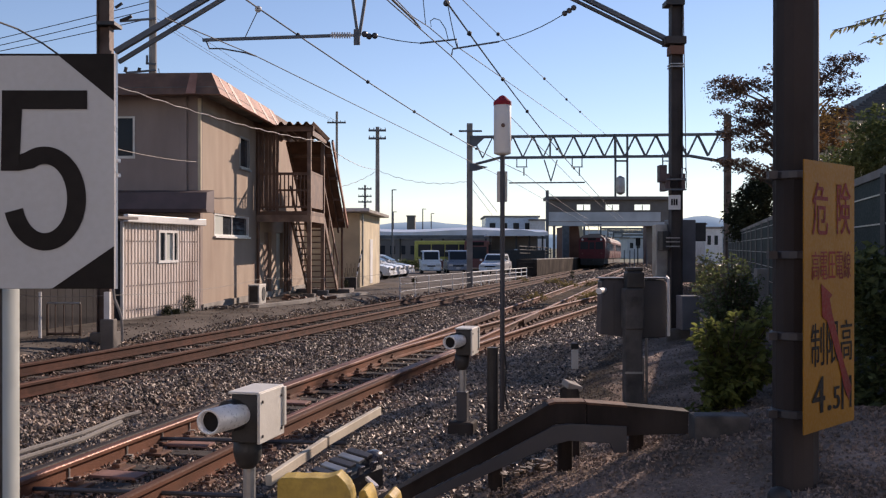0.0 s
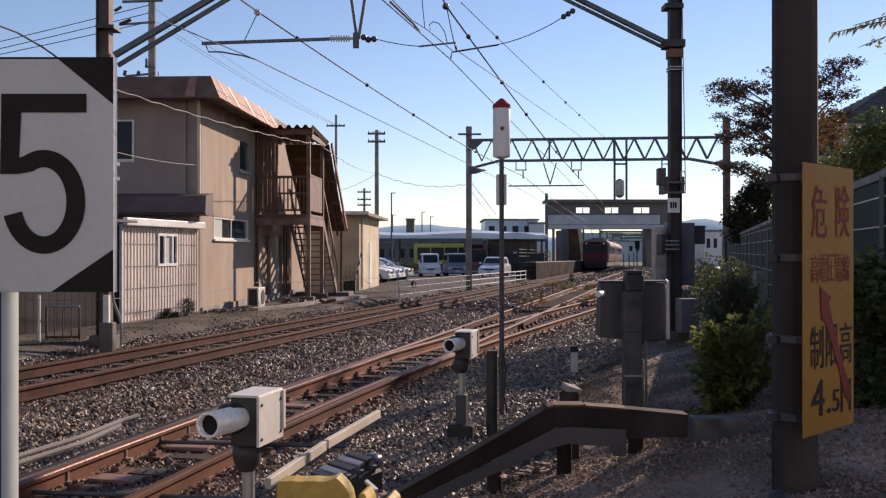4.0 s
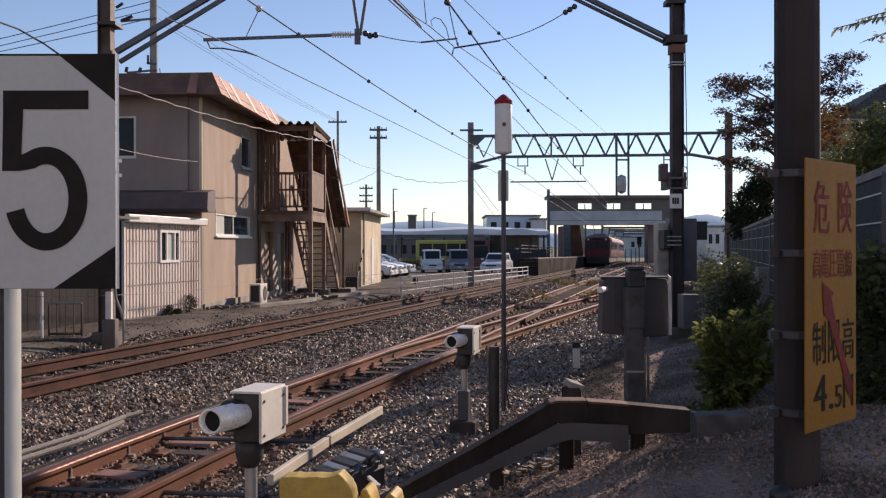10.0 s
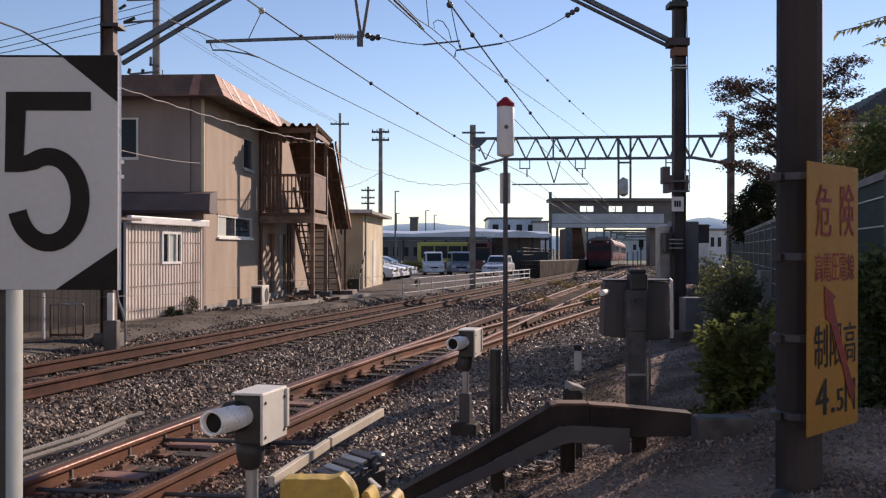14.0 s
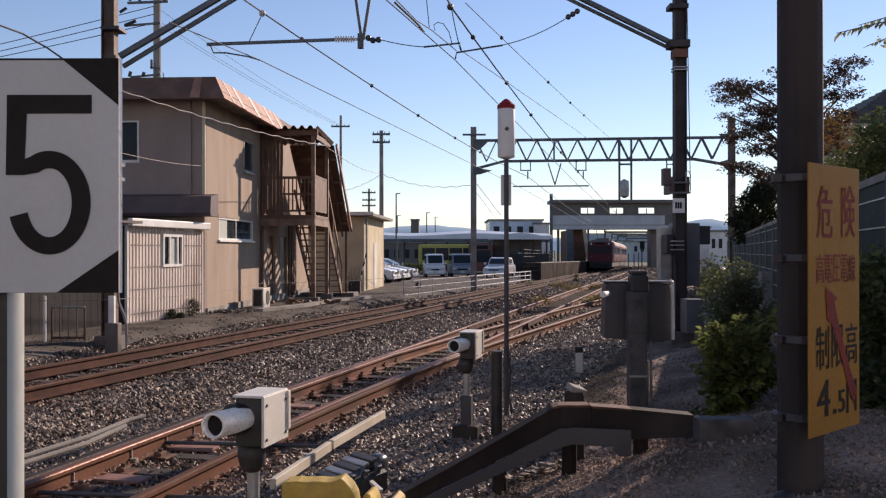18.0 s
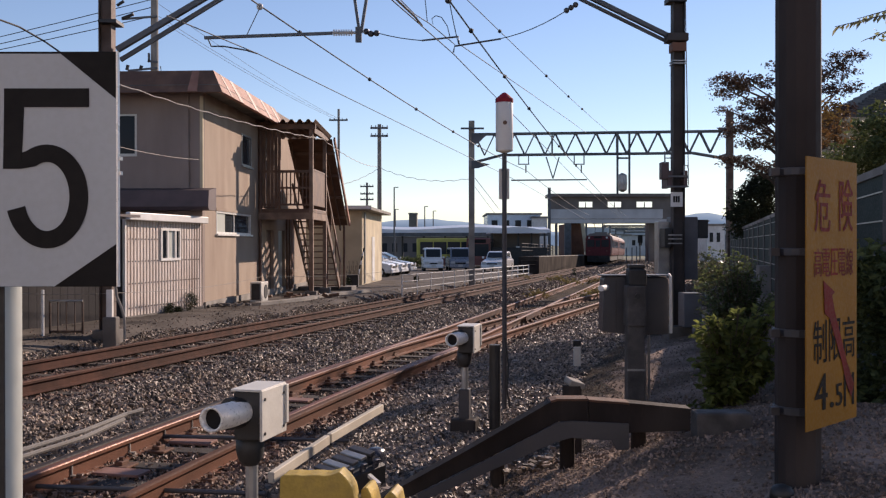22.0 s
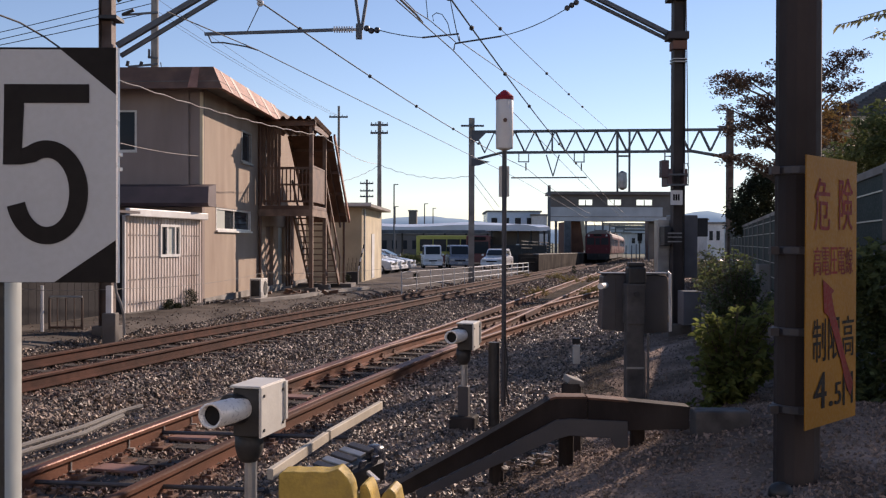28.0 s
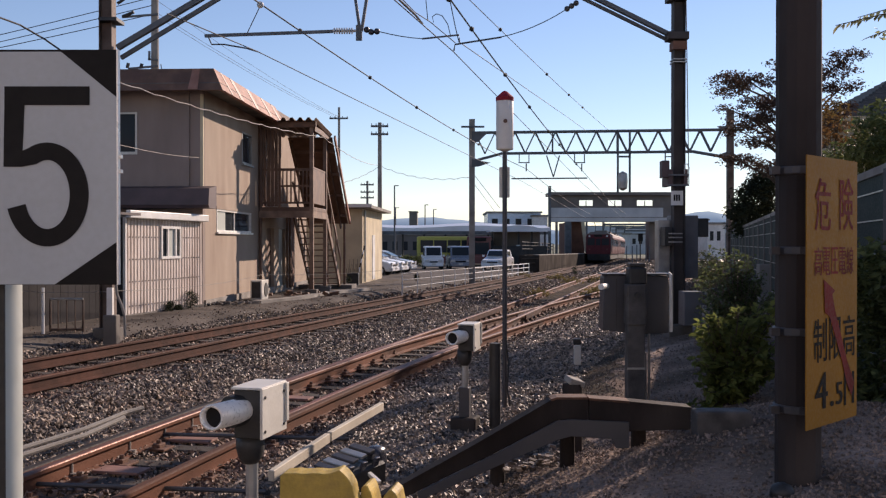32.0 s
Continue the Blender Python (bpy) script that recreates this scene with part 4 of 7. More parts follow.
# obstacle detector heads on posts
def detector(base, ztop, s, label):
    d = thing("detector_head", base, label, "detector", "detector heads", rz=-14)
    zt_ = ztop - base[2]
    part("post", rod(BM(), (0, 0, -0.1), (0, 0, ztop - 0.3 - base[2]), 0.032, 10), M_GALV, d, local=True)
    part("sleeve", box(BM(), (0, 0, (zt_ - 0.3) * 0.3), (0.1, 0.1, (zt_ - 0.3) * 0.6), 0, 0.006), M_CASE, d, "square steel pedestal", local=True)
    part("foot", box(BM(), (0, 0, 0.04), (0.24, 0.24, 0.26), 0, 0.02), M_TAR, d, "dark cast foot", local=True)
    part("bracket", box(BM(), (0.0, 0, zt_ - 0.3), (0.1, 0.12, 0.12), 0, 0.02), M_DARK, d, local=True)
    part("housing", box(BM(), (0.035, 0.01, zt_ - 0.125), (0.15, 0.26, 0.24), 0, 0.006), M_DARK, d, "dark housing", local=True)
    bm = BM()
    box(bm, (0.115, 0.01, zt_ - 0.12), (0.014, 0.3, 0.25), 0, 0.003)
    box(bm, (0.035, 0.01, zt_ + 0.005), (0.165, 0.3, 0.012), 0, 0.003)
    box(bm, (0.118, 0.15, zt_ - 0.1), (0.03, 0.03, 0.2), 0, 0.003)
    part("cover", bm, M_GREYBOX, d, "pale grey sheet cover", local=True)
    for sy in (-0.11, 0.12):
        for sz in (-0.04, -0.21):
            part("screw", rod(BM(), (0.12, sy, zt_ + sz), (0.127, sy, zt_ + sz), 0.008, 8), M_DARK, d, local=True)
    hood = BM()
    n = 28
    prof = [(0.062, 0.02), (0.062, -0.22), (0.05, -0.22), (0.05, -0.19)]
    rows = [[hood.verts.new((0.0 + yy * 0.22 + r * math.cos(2 * math.pi * k / n), -0.12 + yy, zt_ - 0.105 + r * math.sin(2 * math.pi * k / n))) for k in range(n)] for r, yy in prof]
    for i in range(len(rows) - 1):
        for k in range(n):
            hood.faces.new((rows[i][k], rows[i][(k + 1) % n], rows[i + 1][(k + 1) % n], rows[i + 1][k]))
    part("collar", rod(BM(), (-0.012, -0.09, zt_ - 0.108), (-0.04, -0.165, zt_ - 0.108), 0.078, 20), M_DARK, d, "dark rounded collar", local=True)
    part("knuckle", lathe(BM(), (0.0, -0.02, zt_ - 0.39), [(0.038, 0), (0.06, 0.03), (0.072, 0.08), (0.07, 0.15)], 16), M_DARK, d, "dark cast knuckle", local=True, smooth=True)
    hd = part("hood", hood, M_ALU, d, "bright metal lens hood", local=True, smooth=True)
    part("lens", rod(BM(), (-0.044, -0.315, zt_ - 0.105), (-0.042, -0.30, zt_ - 0.105), 0.05, 20), M_BLACK, hd, "dark lens opening", local=True)
    return d


detector((-0.966, 4.75, 0.0), 1.074, 1, "grey detector box with bright metal lens hood on post")
detector((0.224, 8.85, -0.013), 1.032, 1, "second grey detector box on a concrete-footed post")

# cabinet on a concrete post
cab = thing("relay_cabinet", (1.939, 9.3, 0.182), "grey steel relay cabinet on a concrete post", "cabinet")
cx = 1.939
part("post", slab(BM(), 1.86, 2.03, 9.28, 9.46, -0.1, 1.385, 0.012), M_CONCK, cab, "weathered concrete post")
part("post_head", slab(BM(), 1.85, 2.04, 9.26, 9.48, 0.98, 1.39, 0.015), M_CONCK, cab, "wider grey post head")
bm = BM()
prism(bm, [(1.645, 9.5, 0.915), (1.66, 9.5, 1.45), (1.69, 9.5, 1.482), (2.305, 9.5, 1.462), (2.318, 9.5, 1.43), (2.318, 9.5, 0.885), (2.06, 9.5, 0.87)], Vector((0, 0.26, 0)))
bmesh.ops.bevel(bm, geom=bm.edges[:], offset=0.008, segments=1, affect="EDGES")
part("case", bm, M_CASE, cab, "dark blue-grey steel case")
part("case_lid", slab(BM(), 1.64, 2.335, 9.47, 9.79, 1.478, 1.49, 0.003), M_CASE, cab)
part("door_seam", slab(BM(), 1.78, 1.786, 9.496, 9.5, 0.93, 1.44), M_DARK, cab)
part("case_top", slab(BM(), 1.87, 2.05, 9.28, 9.46, 1.385, 1.56, 0.02), M_DARK, cab, "black box on the post")
part("cap", slab(BM(), 1.88, 2.04, 9.3, 9.44, 1.562, 1.6, 0.01), M_DARK, cab)
part("strap", slab(BM(), 1.852, 2.036, 9.272, 9.28, 0.54, 0.56), M_GALV, cab)

# number board close to the camera
board = thing("number_board", (-0.741, 1.6, 1.364), "black and white numbered speed board on steel post", "sign")
part("post", slab(BM(), -0.756 - 0.05, -0.756, 1.615, 1.683, 0.3, 1.728), M_POST, board, "grey square steel post")
# dark strip laid on the front to imitate the post's shaded side
part("post_face", slab(BM(), -0.756 - 0.05, -0.755, 1.611, 1.6148, 0.3, 1.728), M_DARK, board, "thin dark strip standing in for shade on the post front")
bx0, bx1, bz0, bz1 = -0.925, -0.553, 1.729, 2.13
part("plate", slab(BM(), bx0, bx1, 1.592, 1.598, bz0, bz1, 0.001), M_BLACK, board, "black plate")
part("edge_trim", slab(BM(), bx1 - 0.0005, bx1 + 0.0025, 1.59, 1.6, bz0, bz1), M_ALU, board, "bright plate edge")
for z in (1.92, 1.945):
    part("clip", slab(BM(), bx1 + 0.001, bx1 + 0.006, 1.594, 1.604, z, z + 0.006), M_ALU, board)
wpts = [(-170, 97), (112, 97), (211, 178), (211, 432), (100, 508), (-170, 508)]
part("white_field", prism(BM(), [(-0.756 + a * 0.0009642424242424242, 1.5915, 1.8 + (435 - b) * 0.0009642424242424242) for a, b in wpts], Vector((0, -0.001, 0))), M_REFL, board, "white reflective field")


# ---- writing and marks on the signs ----
def glyph_mesh(text, depth=0.002):
    """The outlines of built-in letters as a bmesh, one unit high, from x = 0."""
    cu = bpy.data.curves.new("letters", "FONT")
    cu.body, cu.size, cu.extrude, cu.resolution_u = text, 1.0, 0.0, 4
    ob = new("letters", cu)
    dg = bpy.context.evaluated_depsgraph_get()
    dg.update()
    me = bpy.data.meshes.new_from_object(ob.evaluated_get(dg))
    bm = BM()
    bm.from_mesh(me)
    bpy.data.objects.remove(ob)
    bpy.data.curves.remove(cu)
    bpy.data.meshes.remove(me)
    return bm


def write(text, s0, s1, t0, t1, material, weight=0.0):
    """Letters fitted to a field of the yellow sign."""
    bm = glyph_mesh(text)
    if not bm.verts:
        return
    xs, zs = [v.co.x for v in bm.verts], [v.co.y for v in bm.verts]
    ax_, bx_, az_, bz_ = min(xs), max(xs), min(zs), max(zs)
    for v in bm.verts:
        s = s0 + (s1 - s0) * (v.co.x - ax_) / (bx_ - ax_)
        t = t1 - (t1 - t0) * (v.co.y - az_) / (bz_ - az_)
        v.co = on_sign(s, t, 0.003)
    if weight:
        g = bmesh.ops.duplicate(bm, geom=bm.verts[:] + bm.edges[:] + bm.faces[:])
        bmesh.ops.translate(bm, verts=[v for v in g["geom"] if isinstance(v, bmesh.types.BMVert)], vec=u * weight + nrm * 0.0004)
    part("letter", bm, material, ysign, "painted writing")


write("危", 0.14, 0.44, 0.08, 0.275, M_REDD, 0.004)
write("険", 0.62, 0.9, 0.07, 0.27, M_REDD, 0.004)
for k, ch in enumerate("高電圧電線"):
    write(ch, 0.13 + 0.158 * k, 0.275 + 0.158 * k, 0.335, 0.44, M_REDD, 0.002)
write("制", 0.12, 0.37, 0.6, 0.76, M_BLACK, 0.003)
write("限", 0.42, 0.66, 0.6, 0.76, M_BLACK, 0.003)
write("高", 0.7, 0.94, 0.6, 0.76, M_BLACK, 0.003)
write("4", 0.14, 0.38, 0.8, 0.935, M_BLACK, 0.008)
write(".", 0.44, 0.5, 0.915, 0.935, M_BLACK, 0.01)
write("5", 0.55, 0.68, 0.85, 0.935, M_BLACK, 0.007)
write("M", 0.72, 0.92, 0.82, 0.945, M_BLACK, 0.007)
bm = BM()
plate(bm, [(0.305, 0.455), (0.53, 0.5), (0.475, 0.512), (0.53, 0.575), (0.78, 0.775), (0.93, 0.865), (0.87, 0.915), (0.77, 0.86), (0.66, 0.76), (0.42, 0.595), (0.33, 0.578)], 0.0045, 0.001)
part("arrow", bm, M_REDD, ysign, "red painted lightning arrow")

# the figure on the number board
S5, Y5 = 0.0009627272727272728, 1.5885


def b5(x, y):
    return (-0.755 + x * S5, Y5, 1.8 + (435 - y) * S5)


bm = BM()
out = [(12, 158), (162, 158), (162, 191), (47, 191), (44, 268)]
ang = [math.radians(a) for a in range(118, -166, -6)]
outer = [(87 + 73 * math.cos(a), 349 - 92 * math.sin(a)) for a in ang]
inner = [(87 + 40 * math.cos(a), 349 - 61 * math.sin(a)) for a in ang]
verts_o = [bm.verts.new(b5(*p)) for p in outer]
verts_i = [bm.verts.new(b5(*p)) for p in inner]
for k in range(len(ang) - 1):
    bm.faces.new((verts_o[k], verts_o[k + 1], verts_i[k + 1], verts_i[k]))
for quad in ([(12, 158), (162, 158), (162, 191), (12, 191)], [(12, 191), (47, 191), (42, 300), (10, 300)], [(42, 300), (42, 272), outer[0], inner[0]]):
    bm.faces.new([bm.verts.new(b5(*p)) for p in quad])
g = bmesh.ops.extrude_face_region(bm, geom=bm.faces[:])
bmesh.ops.translate(bm, verts=[v for v in g["geom"] if isinstance(v, bmesh.types.BMVert)], vec=Vector((0, 0.001, 0)))
part("figure", bm, M_BLACK, board, "black painted figure five")


# ---- leaves and trees ----
def leaf_cloud(name, parent, blobs, size, material, seed, label="", flat=0.6):
    """Many small leaves in clumps; blobs of (x, y, z, rx, ry, rz, count)."""
    rs = np.random.RandomState(seed)
    V, Fc = [], []
    for x, y, z, rx, ry, rz, count in blobs:
        nc = max(3, count // 14)
        d = rs.normal(size=(nc, 3))
        d /= np.linalg.norm(d, axis=1)[:, None]
        cen = np.array((x, y, z)) + d * np.array((rx, ry, rz)) * (0.35 + 0.65 * rs.rand(nc, 1) ** 0.5)
        pts = cen[rs.randint(0, nc, count)] + rs.normal(size=(count, 3)) * size * np.array((2.2, 2.2, 1.1))
        a = rs.normal(size=(count, 3)) * np.array((1, 1, flat))
        a /= np.linalg.norm(a, axis=1)[:, None]
        b = np.cross(a, rs.normal(size=(count, 3)))
        b /= np.linalg.norm(b, axis=1)[:, None]
        s = size * (0.6 + 0.8 * rs.rand(count, 1))
        n0 = len(V) // 1
        c = np.cross(a, b) * s * 0.18
        quad = np.stack([pts - a * s, pts + b * s * 0.45 + c, pts + a * s, pts - b * s * 0.45 + c], 1)
        base = sum(len(v) for v in V)
        V.append(quad.reshape(-1, 3))
        i = np.arange(count) * 4 + base
        Fc.append(np.stack([i, i + 1, i + 2, i + 3], 1))
    V, Fc = np.concatenate(V), np.concatenate(Fc)
    me = bpy.data.meshes.new(name)
    inv = WORLD_OF[parent.name].inverted()
    off = np.array(inv.translation)
    me.from_pydata((V + off).tolist(), [], Fc.tolist())
    me.materials.append(material)
    ob = new(name, me)
    ob.parent = parent
    WORLD_OF[ob.name] = WORLD_OF[parent.name]
    return tagged(ob, label, kind="stuff")


def limb(bm, pts, r0, r1):
    for k in range(len(pts) - 1):
        f0, f1 = k / (len(pts) - 1), (k + 1) / (len(pts) - 1)
        rod(bm, pts[k], pts[k + 1], r0 + (r1 - r0) * f0, 7, r0 + (r1 - r0) * f1)
    return bm


def tree(name, base, top, blobs, size, material, label, seed, r=0.12):
    t = thing(name, base, label, "tree", "trees")
    rs = random.Random(seed)
    b, tp = Vector(base), Vector(top)
    mid = b.lerp(tp, 0.5) + Vector((rs.uniform(-0.2, 0.2), rs.uniform(-0.2, 0.2), 0))
    bm = limb(BM(), [b - Vector((0, 0, 0.2)), b.lerp(mid, 0.5), mid, tp], r, r * 0.35)
    part("trunk", bm, M_BARK, t)
    for x, y, z, *_ in blobs:
        e = Vector((x, y, z))
        s = b.lerp(tp, min(0.9, max(0.25, (z - b.z) / (tp.z - b.z) - 0.2)))
        m_ = s.lerp(e, 0.5) + Vector((0, 0, 0.12))
        part("limb", limb(BM(), [s, m_, e], r * 0.35, r * 0.1), M_BARK, t)
    leaf_cloud("crown", t, blobs, size, material, seed)
    return t


def bush(name, base, blobs, size, material, label, seed):
    t = thing(name, base, label, "shrub", "shrubs")
    bm = BM()
    for x, y, z, *_ in blobs:
        limb(bm, [Vector(base), Vector((x, y, z))], 0.015, 0.006)
    tagged(part("stem_growth", bm, M_BARK, t), kind="stuff")
    leaf_cloud("foliage", t, blobs, size, material, seed)
    return t


def sprays(name, parent, base, tips, per, size, material, seed, label="", droop=0.5):
    """Stems from a base to tips, each set with folded oval leaves along its outer length."""
    rs_ = np.random.RandomState(seed)
    base = np.array(base, float)
    V, Fc, n0 = [], [], 0
    bm = BM()
    for tip in tips:
        tip = np.array(tip, float)
        mid = base * 0.45 + tip * 0.55 + np.array((0, 0, 0.12 * np.linalg.norm(tip - base)))
        limb(bm, [Vector(base), Vector(mid), Vector(tip)], size * 0.11, size * 0.04)
        for k in range(per):
            f = 0.3 + 0.7 * (k + rs_.rand()) / per
            q = (1 - f) ** 2 * base + 2 * f * (1 - f) * mid + f * f * tip
            d = rs_.normal(size=3) * np.array((1, 1, 0.5)) + np.array((0, 0, -droop)) + 0.6 * (tip - base) / np.linalg.norm(tip - base)
            d /= np.linalg.norm(d)
            sd = np.cross(d, rs_.normal(size=3) * 0.5 + np.array((0, 0, 1)))
            sd /= np.linalg.norm(sd)
            up = np.cross(sd, d)
            ln = size * rs_.uniform(0.6, 1.25)
            wd, fold = ln * 0.3, ln * 0.1
            q = q + d * ln * 0.15
            V += [q, q + d * ln * 0.35 + sd * wd + up * fold, q + d * ln * 0.7 + sd * wd * 0.75 + up * fold, q + d * ln - up * fold, q + d * ln * 0.7 - sd * wd * 0.75 + up * fold, q + d * ln * 0.35 - sd * wd + up * fold, q + d * ln * 0.5 - up * fold * 0.3]
            Fc += [(n0, n0 + 1, n0 + 2, n0 + 3, n0 + 6), (n0, n0 + 6, n0 + 3, n0 + 4, n0 + 5)]
            n0 += 7
    tagged(part("stem_growth", bm, M_BARK, parent), kind="stuff")
    me = bpy.data.meshes.new(name)
    off = np.array(WORLD_OF[parent.name].inverted().translation)
    me.from_pydata((np.array(V) + off).tolist(), [], Fc)
    me.materials.append(material)
    ob = new(name, me)
    ob.parent = parent
    WORLD_OF[ob.name] = WORLD_OF[parent.name]
    return tagged(ob, label, kind="stuff")


def shrub(base, lumps, per, size, material, label, seed):
    """A shrub of leafy stems; lumps of (x, y, z, rx, ry, rz, stems)."""
    t = thing("shrub", base, label, "shrub", "shrubs")
    rs_ = random.Random(seed)
    tips = []
    for x, y, z, rx, ry, rz, n_ in lumps:
        tips += [(x + rs_.uniform(-1, 1) * rx, y + rs_.uniform(-1, 1) * ry, z + rs_.uniform(-1, 1) * rz) for _ in range(n_)]
    sprays("foliage", t, base, tips, per, size, material, seed)
    return t


# maple behind the fence: flat layered sprays
rs = random.Random(5)
blobs = []
for px_, py_, d_, w_, h_ in ((7.942, 24, 5.945, 0.75, 0.16), (7.287, 24, 6.018, 0.35, 0.1), (7.651, 24, 4.709, 0.4, 0.15), (8.233, 24, 5.436, 0.6, 0.2), (7.568, 24.2, 5.76, 0.5, 0.12), (9.109, 24.4, 6.458, 0.6, 0.2), (7.876, 23.8, 4.973, 0.6, 0.25), (8.96, 24, 5.364, 0.8, 0.3), (8.239, 23.6, 4.375, 0.8, 0.2), (7.659, 23.8, 3.892, 0.45, 0.18), (8.669, 24, 3.764, 0.7, 0.22), (10.061, 24.2, 6.273, 0.7, 0.22), (10.415, 24, 6.6, 0.5, 0.18), (10.184, 23.8, 5.767, 0.55, 0.2), (9.687, 24, 4.782, 0.6, 0.3), (10.124, 24, 5.218, 0.5, 0.2), (9.542, 24, 3.764, 0.6, 0.3), (9.251, 24, 5.8, 0.5, 0.2)):
    blobs.append((px_, py_, d_, w_, 0.7, h_ * 0.8, int(800 * w_ / 0.6)))
for _ in range(11):
    u = rs.random()
    bx, bz_ = 7.3 + 2.6 * u + rs.uniform(-0.25, 0.25), 3.3 + rs.uniform(0.0, 2.1) + 0.5 * u
    blobs.append((bx, 24 + rs.uniform(-0.4, 0.4), bz_, rs.uniform(0.2, 0.36), 0.4, rs.uniform(0.05, 0.1), 170))
tree("maple_tree", (9.2, 24, 0.4), (9.4, 24, 6.2), blobs, 0.041, M_LEAFR, "sparse reddish maple with layered sprays behind fence", 3, 0.13)
blobs = [(*(8.376, 20, 4.467), 0.35, 0.5, 0.5, 500), (*(8.436, 20, 3.921), 0.4, 0.5, 0.5, 500)]
tree("autumn_tree", (8.5, 20, 0.4), (8.5, 20, 4.4), blobs, 0.042, M_LEAFO, "small tree turning orange behind the fence", 8, 0.07)
blobs = [(*(10.408, 31, 3.172), 0.55, 0.8, 0.75, 3200), (*(10.634, 31, 3.735), 0.4, 0.6, 0.45, 1500), (*(11.292, 31, 3.679), 0.9, 0.9, 0.9, 2600), (*(10.164, 31, 2.552), 0.55, 0.8, 0.6, 2600), (*(9.92, 31, 2.871), 0.3, 0.5, 0.4, 900), (*(11.01, 31, 2.458), 0.9, 0.8, 0.7, 2400), (*(9.28, 22, 3.2), 0.7, 0.7, 0.7, 1600)]
tree("evergreen_tree", (10.9, 31, 0.4), (10.9, 31, 3.6), blobs, 0.058, M_LEAFK, "dense dark evergreen behind the fence", 11, 0.12)
blobs = [(*(6.457, 14, 3.158), 0.35, 0.5, 0.35, 1100), (*(6.712, 14, 3.582), 0.3, 0.5, 0.4, 900), (*(6.292, 14.5, 3.074), 0.4, 0.5, 0.25, 800), (*(6.839, 14, 3.115), 0.5, 0.5, 0.5, 900), (*(6.499, 14, 3.497), 0.22, 0.4, 0.25, 500)]
tree("evergreen_tree", (6.7, 14.2, 0.4), (6.7, 14.2, 3.6), blobs, 0.042, M_LEAFD, "dark green garden tree behind the fence", 12, 0.09)
# tall garden trees added outside the view to throw shade, one reaching into view
# the last five crown lumps are unseen and added to shade the barrier
blobs = [(*(4.105, 8.3, 3.686), 0.14, 0.1, 0.04, 60), (4.6, 8.6, 4.1, 0.3, 0.25, 0.12, 150), (5.95, 11.3, 4.7, 0.4, 0.5, 0.3, 2600), (6.2, 11.5, 4.3, 0.5, 0.5, 0.35, 2600), (6.0, 10.6, 4.0, 0.35, 0.4, 0.4, 2200), (6.5, 11.0, 3.7, 0.6, 0.5, 0.4, 2600), (6.9, 11.6, 3.2, 0.6, 0.5, 0.4, 2600)]
garden = tree("garden_tree", (6.6, 9.4, 0.4), (6.3, 9.4, 4.6), blobs, 0.026, M_LEAFY, "tall garden tree with yellowing leaves", 14, 0.07)
for q0, q1, n_ in (((4.254, 8.2, 3.862), (3.464, 8.2, 3.713), 44), ((4.306, 8.3, 3.787), (3.773, 8.3, 3.621), 22), ((4.358, 8.4, 3.964), (3.747, 8.4, 3.831), 20)):
    q0, q1 = Vector(q0), Vector(q1)
    part("twig", limb(BM(), [q0, q0.lerp(q1, 0.5) + Vector((0, 0, 0.02)), q1], 0.008, 0.003), M_BARK, garden)
    bm = BM()
    for k in range(n_):
        p = q0.lerp(q1, k / n_) + Vector((0, 0, 0.08 * (k / n_) * (1 - k / n_)))
        sd = 1 if k % 2 else -1
        dr = Vector((-0.03 + rs.uniform(-0.02, 0.02), sd * 0.035, -0.05 + rs.uniform(-0.02, 0.03)))
        sp = Vector((0.016, 0.01 * rs.uniform(-1, 1), 0.004))
        vs = [bm.verts.new(v) for v in (p, p + dr * 0.5 + sp, p + dr * 1.2, p + dr * 0.5 - sp)]
        bm.faces.new(vs)
    part("leaves", bm, M_LEAFY, garden, "pale yellow-green hanging leaflets")
# two more unseen trees, added only to block the sun
blobs = [(7.9 + rs.uniform(-0.5, 1.2), 13 + rs.uniform(-1.2, 0.6), rs.uniform(1.8, 3.3), 0.6, 0.7, 0.5, 800) for _ in range(10)]
tree("garden_tree", (8.0, 12.8, 0.4), (8.0, 12.8, 4.0), blobs, 0.07, M_LEAFG, "unseen broad green tree added to cast shade", 16, 0.12)
blobs = [(11 + rs.uniform(-1.2, 2.0), 16.5 + rs.uniform(-1.0, 1.5), rs.uniform(2.8, 5.8), 0.9, 0.9, 0.6, 700) for _ in range(14)]
tree("garden_tree", (11.2, 16.8, 0.4), (11.2, 16.8, 6.0), blobs, 0.07, M_LEAFG, "unseen tall green tree added to cast shade", 15, 0.16)
# shrubs by the mast
shrub((2.66, 8.6, 0.3), [(2.46, 8.5, 1.06, 0.14, 0.15, 0.1, 14), (2.86, 8.5, 1.12, 0.2, 0.18, 0.14, 18), (2.62, 8.45, 0.85, 0.34, 0.2, 0.16, 26), (2.66, 8.4, 0.6, 0.36, 0.2, 0.14, 26), (2.95, 8.5, 0.85, 0.18, 0.2, 0.24, 18), (2.5, 8.4, 0.42, 0.24, 0.15, 0.1, 12)], 26, 0.09, M_LEAFG, "broad-leaved yellow-green shrub on the bank", 21)
